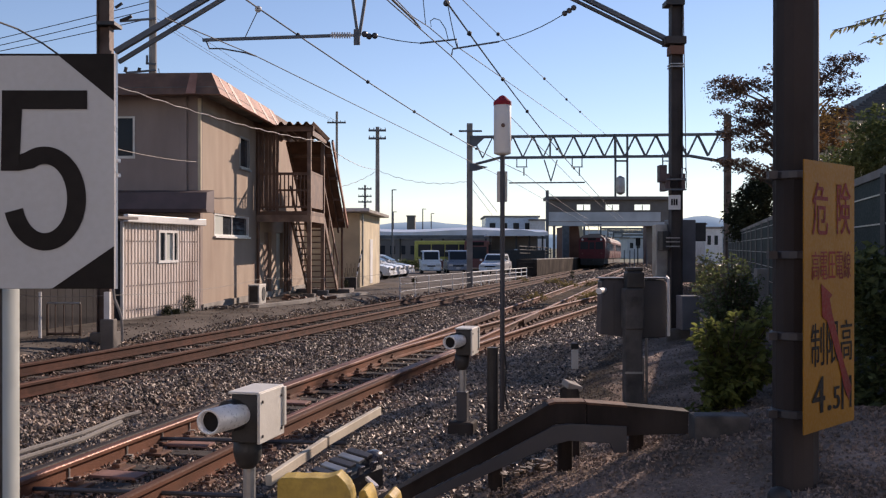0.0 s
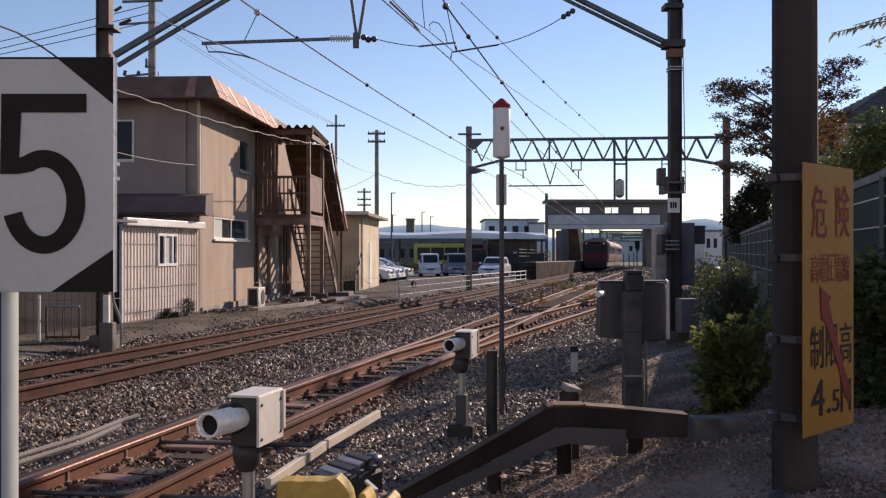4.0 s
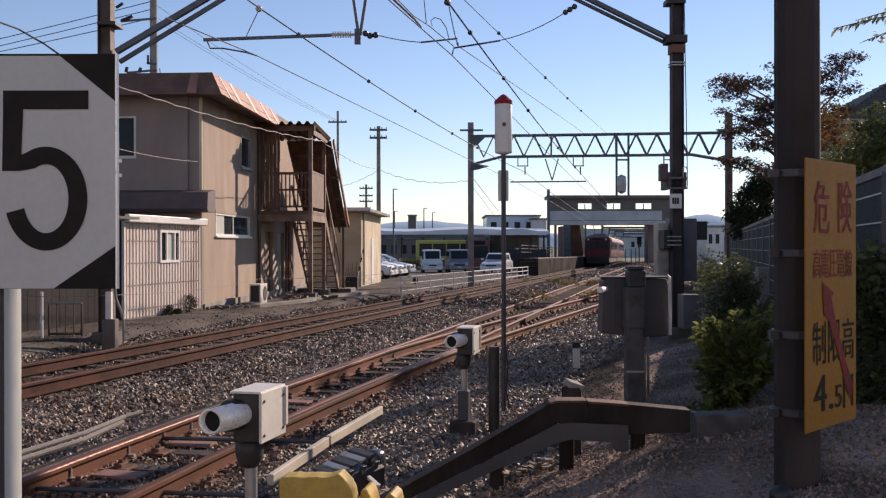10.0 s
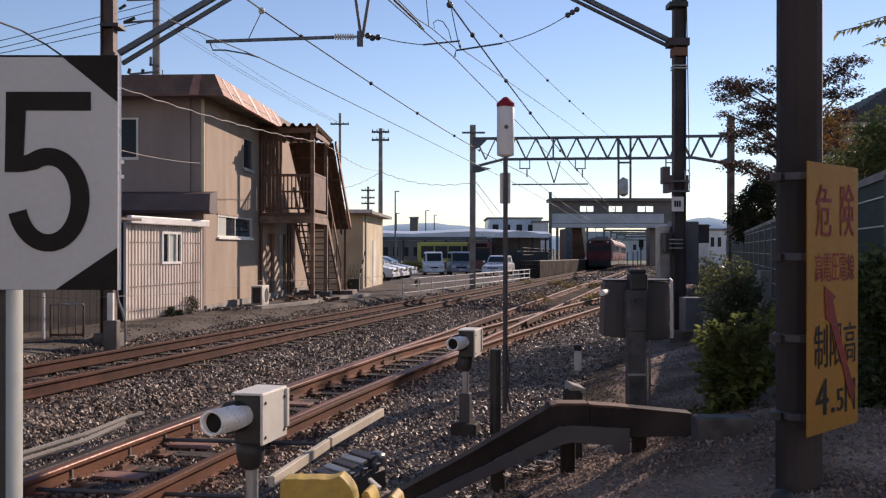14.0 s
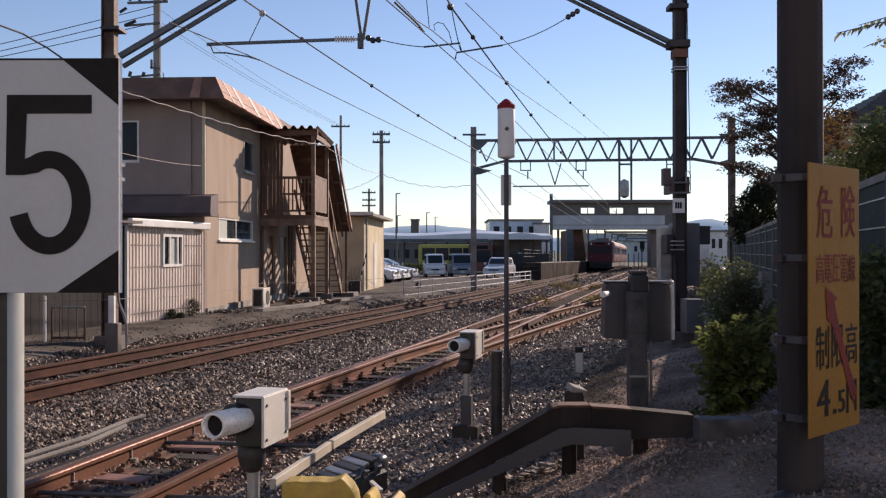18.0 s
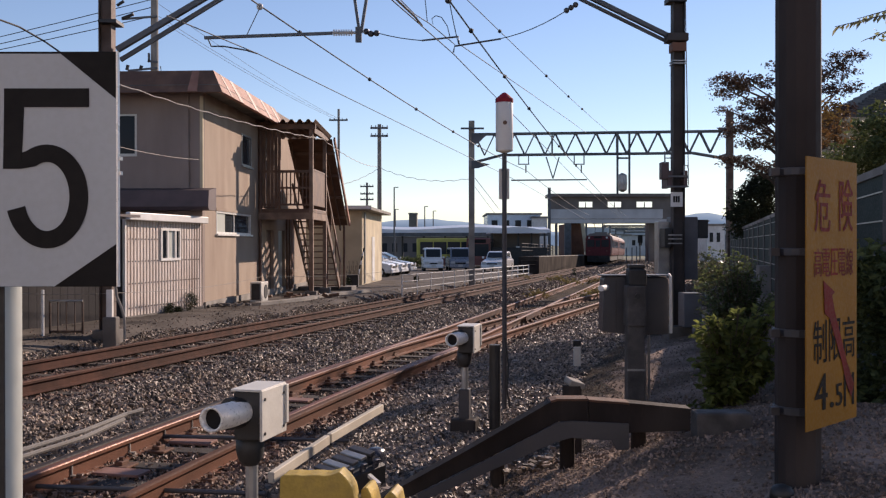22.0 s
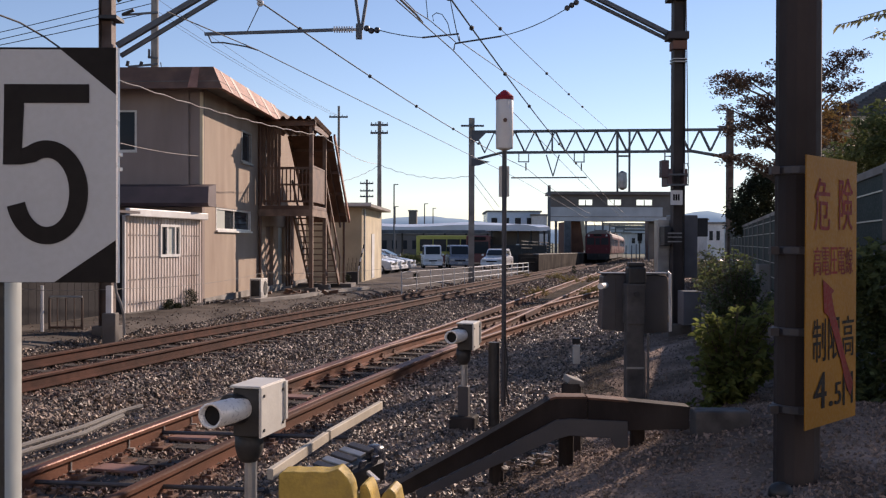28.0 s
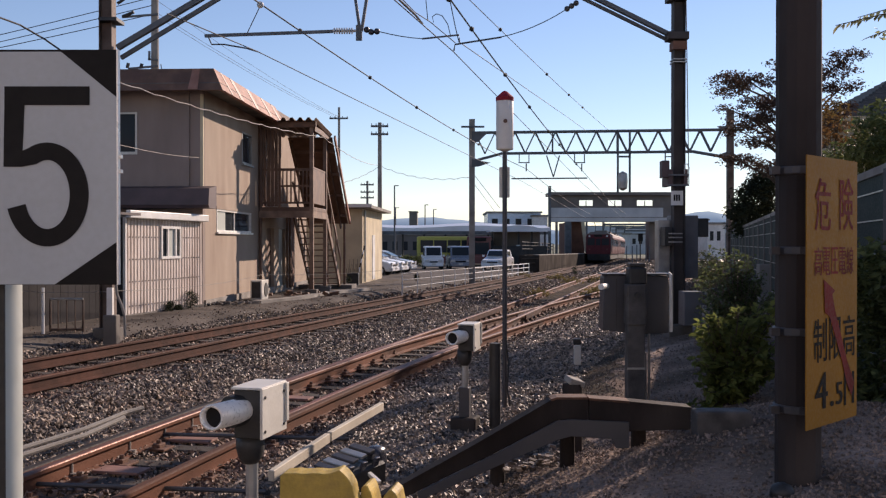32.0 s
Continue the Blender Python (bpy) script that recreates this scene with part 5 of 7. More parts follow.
shrub((3.5, 11.0, 0.42), [(3.4, 11, 1.35, 0.34, 0.3, 0.3, 70), (3.65, 11, 1.5, 0.2, 0.3, 0.2, 26), (3.2, 10.9, 1.05, 0.2, 0.25, 0.2, 26), (3.7, 10.9, 1.05, 0.2, 0.3, 0.25, 30), (3.4, 11, 1.72, 0.2, 0.2, 0.08, 8)], 34, 0.055, M_LEAFS, "tall glossy dark shrub in front of fence", 22)
stake = thing("concrete_post", (4.15, 12.0, 0.5), "pale grey concrete post among the shrubs", "post")
part("shaft", slab(BM(), 4.08, 4.22, 11.95, 12.08, 0.3, 1.53, 0.01), M_CONC, stake)
bush("shrub", (5.3, 18, 0.4), [(*(5.149, 18, 1.331), 0.2, 0.3, 0.3, 420), (*(5.28, 18, 1.2), 0.25, 0.3, 0.25, 420), (*(5.084, 18, 1.091), 0.18, 0.3, 0.2, 260)], 0.04, M_LEAFY, "light yellow-green shrub by the fence foot", 24)
bush("shrub", (3.6, 7.2, 0.5), [(*(3.228, 7, 1.439), 0.3, 0.3, 0.4, 2200), (*(3.292, 7, 0.93), 0.35, 0.3, 0.35, 1200), (*(3.124, 7.2, 0.687), 0.25, 0.3, 0.2, 700), (*(3.095, 6.8, 0.543), 0.2, 0.3, 0.15, 500)], 0.035, M_LEAFD, "dark shrub against the sheet fence", 23)

# fence along the gardens
fence = thing("sheet_fence", (4.2, 9, 0.4), "blue-green sheet fence with pale top rail", "fence")
FX0, FY0, FX1, FY1 = 3.2, 5.8, 14.8, 48.5
n = 22
for k in range(n):
    a, b = Vector((FX0 + (FX1 - FX0) * k / n, FY0 + (FY1 - FY0) * k / n, 0)), Vector((FX0 + (FX1 - FX0) * (k + 1) / n, FY0 + (FY1 - FY0) * (k + 1) / n, 0))
    za = 2.4 - 0.004 * (a.y - 8)
    part("panel", bar(BM(), a + Vector((0, 0, (za + 0.3) / 2)), b + Vector((0, 0, (za + 0.3) / 2)), 0.03, za - 0.3), M_FENCE, fence)
    part("post", slab(BM(), a.x - 0.04, a.x + 0.04, a.y - 0.04, a.y + 0.04, 0.1, za + 0.02), M_CASE, fence)
    part("top_rail", bar(BM(), a + Vector((0, 0, za + 0.03)), b + Vector((0, 0, za + 0.03)), 0.07, 0.07), M_CONC, fence, "pale rounded top rail")
    for zz in (0.8, 1.1, 1.4, 1.7, 2.0, 2.25):
        part("seam", bar(BM(), a + Vector((-0.02, 0, zz)), b + Vector((-0.02, 0, zz)), 0.012, 0.012), M_GALV, fence, "thin pale seam line")

# house over the fence
house = thing("garden_house", (14, 30, 0.3), "house with a dark tiled hip roof behind trees", "house")
part("wall", slab(BM(), 11.75, 19, 26.6, 29.2, 0.2, 5.3), M_CREAM, house, "pale plastered wall")
bm = BM()
ev = [(11.2, 26.0, 5.35), (19.6, 26.0, 5.35), (19.6, 29.8, 5.35), (11.2, 29.8, 5.35)]
rg = [(13.6, 27.9, 6.75), (17.2, 27.9, 6.75)]
vv = [bm.verts.new(p) for p in ev + rg]
for f in ((0, 1, 5, 4), (1, 2, 5), (2, 3, 4, 5), (3, 0, 4), (0, 1, 2, 3)):
    bm.faces.new([vv[i] for i in f])
part("roof", bm, M_TILE, house, "dark grey hip roof")
for k in range(16):
    f = k / 16
    for a, b, c, e_ in ((ev[0], ev[1], rg[0], rg[1]), (ev[3], ev[0], rg[0], rg[0])):
        p, q = Vector(a).lerp(Vector(c), f), Vector(b).lerp(Vector(e_), f)
        part("tile_course", bar(BM(), p + Vector((0, 0, 0.03)), q + Vector((0, 0, 0.03)), 0.1, 0.06), M_TILE, house)
part("eave_board", bar(BM(), (11.2, 25.98, 5.27), (19.6, 25.98, 5.27), 0.04, 0.14), M_CREAM, house)

# ---- barrier of bent steel channel at the crossing, posts, yellow cover ----
barrier = thing("bent_barrier", (0.71, 6.0, 0.2), "dark rusty bent steel guard beam rising from the ground", "barrier")
DARK_TOP = [(-0.42, 0.15), (-0.28, 0.228), (0.218, 0.502), (0.701, 0.783), (0.745, 0.797)]
DARK_LOW = [(0.76, 0.662), (0.327, 0.437), (-0.156, 0.2), (-0.3, 0.13)]
for name, pts, y0, th, mt, lb in (
    ("bent_beam", DARK_TOP + [(0.945, 0.795)] + [(0.945, 0.66)] + DARK_LOW, 6.0, 0.05, M_TAR, "dark rusty bent web plate"),
    ("straight_beam", [(0.952, 0.79), (1.21, 0.77), (1.607, 0.73), (1.607, 0.6), (1.21, 0.585), (0.952, 0.6)], 6.0, 0.05, M_TAR, "dark rusty straight web plate"),
    ("guard_plate", [(-0.144, 0.15), (0.119, 0.267), (0.739, 0.539), (0.829, 0.564), (1.09, 0.548), (1.118, 0.487), (1.201, 0.487), (1.201, 0.655), (0.83, 0.673), (0.739, 0.664), (0.324, 0.443), (-0.155, 0.207)], 5.95, 0.014, M_CASE, "dull grey bent steel guard plate"),
):
    bm = BM()
    prism(bm, [(x, y0, z) for x, z in pts], Vector((0, th, 0)))
    bmesh.ops.bevel(bm, geom=bm.edges[:], offset=0.004, segments=1, affect="EDGES")
    part(name, bm, mt, barrier, lb)
FL = [(-0.07, 0.006), (0.07, 0.006), (0.07, -0.008), (-0.07, -0.008)]
part("top_flange", sweep(BM(), [(x, 6.05, z) for x, z in DARK_TOP[:4]], FL), M_TAR, barrier, "dark rusty bent flange")
# worn stretch in lighter rust-brown, painting in the sunlit strip on top
part("top_flange", sweep(BM(), [(0.705, 6.06, 0.79), (0.745, 6.06, 0.802), (0.94, 6.06, 0.802)], FL), M_PLATE, barrier, "worn flange stretch, its sunlit strip put in as rust-brown")
part("top_flange", sweep(BM(), [(0.95, 6.06, 0.797), (1.21, 6.06, 0.777)], FL), M_PLATE, barrier, "worn flange stretch, its sunlit strip put in as rust-brown")
part("top_flange", sweep(BM(), [(1.212, 6.06, 0.775), (1.607, 6.06, 0.737)], FL), M_TAR, barrier, "dark rusty straight flange")
part("end_sleeve", slab(BM(), 1.6, 1.95, 5.82, 5.98, 0.45, 0.745, 0.015), M_CONCK, barrier, "weathered concrete end block")
for x, y, zt_ in ((0.828, 6.13, 0.66), (1.3, 6.14, 0.66), (0.37, 6.13, 0.42)):
    part("post", rod(BM(), (x, y, 0.1), (x, y, zt_), 0.05, 12), M_TAR, barrier, "rusty stub post")
stub = thing("stub_post", (0.967, 7, 0.655), "short rusty post with a bolted cap", "post")
part("shaft", rod(BM(), (0.985, 7.0, 0.1), (0.985, 7.0, 0.745), 0.075, 12), M_TAR, stub)
part("cap", box(BM(), (1.0, 7.0, 0.76), (0.13, 0.12, 0.05), 20, 0.012, (10, 18)), M_CONC, stub, "pale crumbled mortar on top")
cover = thing("yellow_cover", (-0.415, 3.2, 0.898), "yellow painted steel equipment cover with folded corners", "cover")
bm = BM()
o = [(-0.555, 1.0), (-0.543, 1.008)] + [(-0.525 + 0.02 * k, 1.008 + 0.008 * noise.noise(Vector((k * 1.7, 0, 5)))) for k in range(8)] + [(-0.365, 1.014), (-0.352, 1.02), (-0.334, 1.004), (-0.318, 0.985), (-0.306, 0.962), (-0.295, 0.907), (-0.294, 0.8), (-0.558, 0.8)]
prism(bm, [Vector((x, 3.2, z)) for x, z in o], Vector((0.008, 0.1, -0.004)))
bmesh.ops.bevel(bm, geom=bm.edges[:], offset=0.003, segments=1, affect="EDGES")
part("case", bm, M_YELC, cover, "yellow folded sheet case")
for q in (((-0.292, 0.85), (-0.284, 0.935), (-0.264, 0.941), (-0.25, 0.912), (-0.236, 0.85)), ((-0.225, 0.85), (-0.204, 0.905), (-0.18, 0.926), (-0.16, 0.908), (-0.148, 0.85))):
    bm = BM()
    prism(bm, [Vector((x, 3.3, z)) for x, z in q], Vector((0.02, 0.12, 0)))
    bmesh.ops.bevel(bm, geom=bm.edges[:], offset=0.004, segments=1, affect="EDGES")
    part("side_lug", bm, M_YELC, cover, "yellow folded lug")
part("stand", slab(BM(), -0.5, -0.2, 3.24, 3.4, 0.1, 0.86), M_DARK, cover)

# point machine cover and cable duct
pm = thing("point_lock_cover", (-0.736, 7.4, 0.028), "dark segmented cover with pale metal plates", "rail equipment")
a, b = Vector((-0.9, 6.1, 0.16)), Vector((-0.5, 6.62, 0.2))
part("body", bar(BM(), a, b, 0.3, 0.16, bevel=0.02), M_DARK, pm, "dark cast body")
for k in range(6):
    q = a.lerp(b, 0.2 + 0.13 * k) + Vector((0, 0, 0.1 + 0.012 * k))
    part("plate", box(BM(), q, (0.2, 0.06, 0.022), -36, 0.005, (12, 6)), M_CASE if k % 2 else M_GALV, pm, "pale worn metal plate" if k % 2 == 0 else "")
for k in range(4):
    q = a.lerp(b, 0.25 + 0.2 * k) + Vector((0.1, -0.09, 0.07))
    part("rib", box(BM(), q, (0.025, 0.05, 0.12), -36, 0.006, (0, 20)), M_GREYBLUE, pm)
hd_ = BM()
box(hd_, (-0.47, 6.6, 0.26), (0.14, 0.16, 0.21), -30, 0.05)
part("hood", hd_, M_GREYBLUE, pm, "glossy dark rounded hood", smooth=True)
part("link", bar(BM(), (-0.53, 6.42, 0.24), (-0.42, 6.3, 0.18), 0.03, 0.02), M_ALU, pm, "bright link bar")
for q0, q1 in (((-1.281, 7.0, 0.048), (-1.004, 8.2, 0.085)), ((-0.995, 8.25, 0.085), (-0.623, 9.7, 0.101))):
    d_ = thing("cable_duct_board", q0, "pale weathered board along the track", "board", "cable duct boards")
    part("board", bar(BM(), q0, q1, 0.05, 0.085, bevel=0.006), M_BOARD, d_)
for dz, pp in ((0, [(-3.581, 7.9, 0.052), (-3.304, 8.6, 0.08), (-3.117, 9.2, 0.127), (-3.014, 9.4, 0.136)]), (0.0, [(-3.536, 7.8, 0.018), (-3.266, 8.5, 0.043), (-3.1, 9.1, 0.096)])):
    solo("pipe", sweep(BM(), pp, ring(0.024, 8)), M_CONC, "thin galvanised cable pipe on the ballast", "pipe", "cable pipes")
post2 = thing("dark_post", (0.512, 8.9, -0.007), "dark tarred wooden stub post", "post")
part("shaft", rod(BM(), (0.512, 8.9, -0.1), (0.512, 8.9, 0.845), 0.055, 12), M_DARK, post2)
wm = thing("white_marker", (1.818, 12.5, 0.209), "small white marker with a dark cap", "marker")
part("body", slab(BM(), 1.773, 1.864, 12.45, 12.5, 0.171, 0.429, 0.01), M_GREYBOX, wm)
part("cap", slab(BM(), 1.765, 1.864, 12.43, 12.52, 0.444, 0.52, 0.01), M_DARK, wm)

dome = solo("bolt_cap", lathe(BM(), (1.684, 4.6, 0.548), [(0.06, 0.0), (0.058, 0.03), (0.045, 0.055), (0.02, 0.066)], 16), M_DARK, "dark rounded cap at the pole foot", "cap", smooth=True)
for p, sz, seed in (((3.48, 33, 0.06), 0.3, 51), ((6.08, 44, -0.013), 0.4, 52), ((5.16, 33, 0.06), 0.3, 53), ((5.939, 35, 0.061), 0.3, 54), ((6.335, 52, -0.028), 0.45, 55), ((4.867, 55, -0.033), 0.4, 56), ((7.639, 46, -0.012), 0.35, 57)):
    z_ = ground_z(p[0], p[1])
    bush("dry_grass_clump", (p[0], p[1], z_), [(p[0], p[1], z_ + sz * 0.35, sz, sz, sz * 0.35, 220)], 0.06, M_DRYL, "clump of dry yellow grass", seed)


# ---- mast fittings ----
part("box", slab(BM(), 3.729, 3.855, 15.75, 15.95, 2.908, 3.197, 0.01), M_PURP, mast_r, "dark red-brown box")
for xa, xb in ((3.83, 3.916), (4.108, 4.175)):
    part("bracket", slab(BM(), xa, xb, 15.78, 16.2, 2.767, 3.054, 0.01), M_PURP, mast_r, "dark steel bracket")
for yy in (0.0, 0.17236363636363639):
    part("bracket_band", slab(BM(), 3.83, 4.185, 15.75, 15.79, 2.767 + yy, 2.796 + yy), M_LATT, mast_r)
part("bracket_rail", sweep(BM(), [(4.092, 15.7, 2.97), (4.092, 15.7, 3.132), (4.149, 15.7, 3.132), (4.168, 15.7, 3.066), (4.158, 15.7, 2.913)], ring(0.012, 6)), M_GALV, mast_r)
part("bracket_rail", sweep(BM(), [(3.768, 15.7, 3.161), (3.768, 15.7, 3.37), (3.768, 15.7, 3.256), (3.882, 15.7, 3.256)], ring(0.012, 6)), M_LATT, mast_r)
part("plate", slab(BM(), 3.907, 4.108, 15.84, 15.87, 2.442, 2.691, 0.003), M_WHITE, mast_r, "white number plate")
for k in range(3):
    part("plate_mark", slab(BM(), 3.945 + 0.04 * k, 3.974 + 0.04 * k, 15.835, 15.84, 2.518, 2.624), M_BLACK, mast_r, "black bar")
part("collar", slab(BM(), 3.86, 4.21, 15.84, 16.16, 5.27, 5.4, 0.01), M_MASTD, mast_r)
part("orange_band", slab(BM(), 3.94, 4.18, 15.87, 16.13, 5.1, 5.24), M_BROWNW, mast_r, "dull rust-red warning band")
for z in (4.88, 4.925):
    part("pale_band", slab(BM(), 3.945, 4.18, 15.87, 16.13, z, z + 0.018), M_GALV, mast_r, "thin bright strap")
part("cap", slab(BM(), 3.862, 4.179, 15.84, 16.14, 5.934, 6.011), M_DARK, mast_r)
part("case_panel", slab(BM(), 3.77, 3.976, 16.19, 16.48, 1.299, 2.203, 0.01), M_GALV, mast_r, "pale grey case panel")
part("case", slab(BM(), 3.986, 4.457, 16.17, 16.5, 1.191, 2.281, 0.015), M_SLATEC, mast_r, "tall dark grey steel equipment case")
part("side_box", slab(BM(), 4.457, 4.644, 16.2, 16.45, 1.908, 2.232, 0.01), M_DARK, mast_r, "black side box")
part("front_box", slab(BM(), 3.792, 3.907, 15.8, 16.16, 1.752, 2.078, 0.01), M_DARK, mast_r, "dark narrow box")
for yy in (418, 425, 433):
    part("rung", slab(BM(), 3.844, 4.072, 15.74, 15.78, 1.8 + (434 - yy) * 0.009515151515151515, 1.8 + (436 - yy) * 0.009515151515151515), M_GALV, mast_r, "pale steel rung")
part("lower_case", slab(BM(), 4.018, 4.311, 15.4, 15.8, 0.429, 0.996, 0.01), M_SLATEC, mast_r, "grey lower case")
part("cable", rod(BM(), (4.221, 15.9, 2.812), (4.163, 15.9, 6.185), 0.008, 6), M_WIRE, mast_r)
part("clamp", slab(BM(), -5.802, -5.495, 15.8, 16.2, 5.568, 5.626), M_DARK, mast_l)

# cabinet details
part("white_pipe", sweep(BM(), [(2.3, 9.45, 1.5), (2.325, 9.45, 1.48), (2.325, 9.45, 1.42), (2.33, 9.45, 0.9)], ring(0.016, 8)), M_WHITE, cab, "white cable pipe")
part("cable", rod(BM(), (2.07, 9.45, 0.69), (2.075, 9.45, 0.1), 0.012, 8), M_CABLE, cab)
part("cable", rod(BM(), (2.105, 9.45, 0.88), (2.108, 9.45, 0.1), 0.014, 8), M_CABLE, cab, "pale cable pipe")
part("bolt", rod(BM(), (1.945, 9.25, 1.285), (1.945, 9.22, 1.285), 0.028, 10), M_DARK, cab)
part("lens_hood", rod(BM(), (1.664, 9.4, 1.367), (1.56, 9.1, 1.372), 0.03, 12), M_WHITE, cab, "white rounded nozzle")


# ---- overhead wires ----
def wire(name, pts, r, label, material=None, group="overhead wires"):
    return solo(name, sweep(BM(), pts, ring(r, 5)), material or M_WIRE, label, "wire", group)


def wire_fit(parent_pts, r, label):
    return wire("overhead_wire", parent_pts, r, label)


CA = [(-3.667, 12.5, 4.868), (-3.142, 16, 5.078), (3.744, 42.6, 4.588), (16.0, 100, 4.2), (26, 140, 4.0)]
CB = [(-1.75, 8, 5.05), (-0.68, 12.5, 5.1), (0.208, 16, 5.078), (6.377, 42.6, 4.588), (19.8, 100, 4.2), (29.5, 140, 4.0)]
MA = line((-3.212, 12.5, 5.55), (-3.093, 16, 5.892), 3) + line((-3.093, 16, 5.892), (3.899, 42.6, 5.182), 14, 0.2)[1:] + line((3.899, 42.6, 5.182), (16.0, 100, 4.9), 8, 0.2)[1:]
MB = line((-0.182, 12.5, 5.626), (0.155, 16, 5.97), 3) + line((0.155, 16, 5.97), (6.351, 42.6, 5.208), 14, 0.14)[1:] + line((6.351, 42.6, 5.208), (19.8, 100, 4.9), 8, 0.2)[1:]
wire_fit(CA, 0.009, "taut copper contact wire over the main track")
wire_fit(CB, 0.009, "taut copper contact wire over the turnout")
wire_fit(MA, 0.014, "dark messenger wire sagging between supports")
wire_fit(MB, 0.016, "thick dark messenger wire over the turnout")
FE = line((0.39, 16, 6.057), (7.689, 42.6, 6.904), 12, 0.06)
wire_fit(FE, 0.008, "thin feeder wire running to the gantry")
wire_fit(line((0.31, 16, 5.242), (4.76, 34, 6.272), 6) + line((4.76, 34, 6.272), (6.661, 42.6, 6.886), 4)[1:], 0.008, "thin crossing wire over the turnout")


def beads(pts, ts, r, label):
    for f in ts:
        i = int(f * (len(pts) - 1))
        p = Vector(pts[i]).lerp(Vector(pts[min(i + 1, len(pts) - 1)]), f * (len(pts) - 1) - i)
        b = BM()
        bmesh.ops.create_icosphere(b, subdivisions=1, radius=r, matrix=Matrix.Translation(p))
        solo("wire_clamp", b, M_WIRE, label, "clamp", "wire clamps")


beads(MA, (0.154, 0.236, 0.314, 0.398, 0.472, 0.54), 0.05, "dark clamp on a messenger wire")
beads(MB, (0.158, 0.24, 0.326, 0.42, 0.49, 0.636), 0.055, "dark clamp on a messenger wire")
beads(FE, (0.11, 0.33, 0.49, 0.62), 0.045, "dark clamp on a feeder wire")
wire_fit([(-0.66, 13, 5.312), (-0.41, 14.5, 5.384), (-0.173, 15.3, 5.416), (0.237, 16, 5.233)], 0.008, "thin jumper wire curving to the pull-off")
wire_fit([(-0.668, 13, 5.265), (-0.387, 14.3, 5.283), (-0.302, 14.8, 5.279)], 0.018, "thick twisted jumper above the turnout")
wire_fit([(1.543, 42.5, 4.843), (3.621, 58, 3.987)], 0.014, "thin guy wire from gantry mast")
wire_fit([(1.544, 42.5, 4.431), (3.341, 58, 3.741)], 0.01, "thin guy wire from gantry mast")
# registration gear on the portal
reg = thing("registration_arm", (-2.948, 16, 5.388), "registration tube with insulators holding the contact wire", "wire support")
part("tube", bar(BM(), (-4.053, 16, 5.349), (-1.862, 16, 5.427), 0.05, 0.05), M_LATT, reg)
part("hook", sweep(BM(), [(-3.995, 16, 5.339), (-3.937, 16, 5.204), (-3.724, 16, 5.204), (-3.336, 16, 5.136), (-3.142, 16, 5.078)], ring(0.014, 6)), M_LATT, reg)
bm = BM()
for k in range(8):
    rod(bm, (Vector((-1.842, 16, 5.436)) + Vector((0.043 * k, 0, 0))), (Vector((-1.842, 16, 5.436)) + Vector((0.043 * k + 0.022, 0, 0))), 0.055, 12)
rod(bm, (-1.881, 16, 5.436), (-1.455, 16, 5.436), 0.025, 8)
part("insulator", bm, M_INSUL, reg, "ribbed porcelain insulator")
part("hanger", sweep(BM(), [(-3.336, 16, 5.378), (-3.113, 16, 5.844)], ring(0.008, 6)), M_WIRE, reg)
ins2 = thing("pull_off", (-0.621, 16, 5.339), "pull-off arms and insulators between the portal brackets", "wire support")
bm = BM()
for p in ((-1.28, 16, 5.456), (-1.202, 16, 5.417), (-1.105, 16, 5.427)):
    bmesh.ops.create_icosphere(bm, subdivisions=2, radius=0.055, matrix=Matrix.Translation(p))
part("insulator", bm, M_CASE, ins2, "grey porcelain insulators")
part("stay_wire", sweep(BM(), line((-1.076, 16, 5.427), (-0.31, 16, 5.301), 4, 0.02), ring(0.008, 6)), M_WIRE, ins2)
part("arm", sweep(BM(), [(-0.33, 16, 5.301), (0.301, 16, 5.368), (0.31, 16, 5.242)], ring(0.016, 6)), M_LATT, ins2)
part("arm", sweep(BM(), [(0.213, 16, 5.097), (0.233, 16, 5.204), (1.028, 16, 5.33)], ring(0.016, 6)), M_LATT, ins2)
part("stay_wire", sweep(BM(), line((1.008, 16, 5.33), (2.124, 16, 5.795), 6, 0.06), ring(0.008, 6)), M_WIRE, ins2)
bm = BM()
for p in ((2.153, 16, 5.815), (2.23, 16, 5.863), (2.308, 16, 5.912)):
    bmesh.ops.create_icosphere(bm, subdivisions=2, radius=0.05, matrix=Matrix.Translation(p))
part("insulator", bm, M_CASE, ins2, "dark insulator string")
part("loop", sweep(BM(), [(-0.136, 16, 5.582), (-0.155, 16, 5.679), (-0.087, 16, 5.727), (0.01, 16, 5.698), (0.107, 16, 5.553), (0.155, 16, 5.359)], ring(0.008, 6)), M_WIRE, ins2)
part("loop", sweep(BM(), line((0.145, 16, 5.97), (0.301, 16, 5.242), 4, 0.03), ring(0.009, 6)), M_WIRE, ins2)
part("loop", sweep(BM(), line((-0.281, 16, 6.115), (-0.233, 16, 5.611), 3), ring(0.008, 6)), M_WIRE, ins2)
bm = BM()
bmesh.ops.create_icosphere(bm, subdivisions=2, radius=0.06, matrix=Matrix.Translation((-3.103, 16, 5.882)))
part("insulator", bm, M_INSUL, reg, "pale messenger insulator")
bm = BM()
bmesh.ops.create_icosphere(bm, subdivisions=2, radius=0.06, matrix=Matrix.Translation((0.126, 16, 5.989)))
part("insulator", bm, M_CASE, ins2, "messenger insulator")
# pale telephone cable from the portal mast to the far poles
def twisted(pts, amp=0.014):
    return [p + Vector((0, 0, amp * math.sin(i * 1.9))) for i, p in enumerate(pts)]


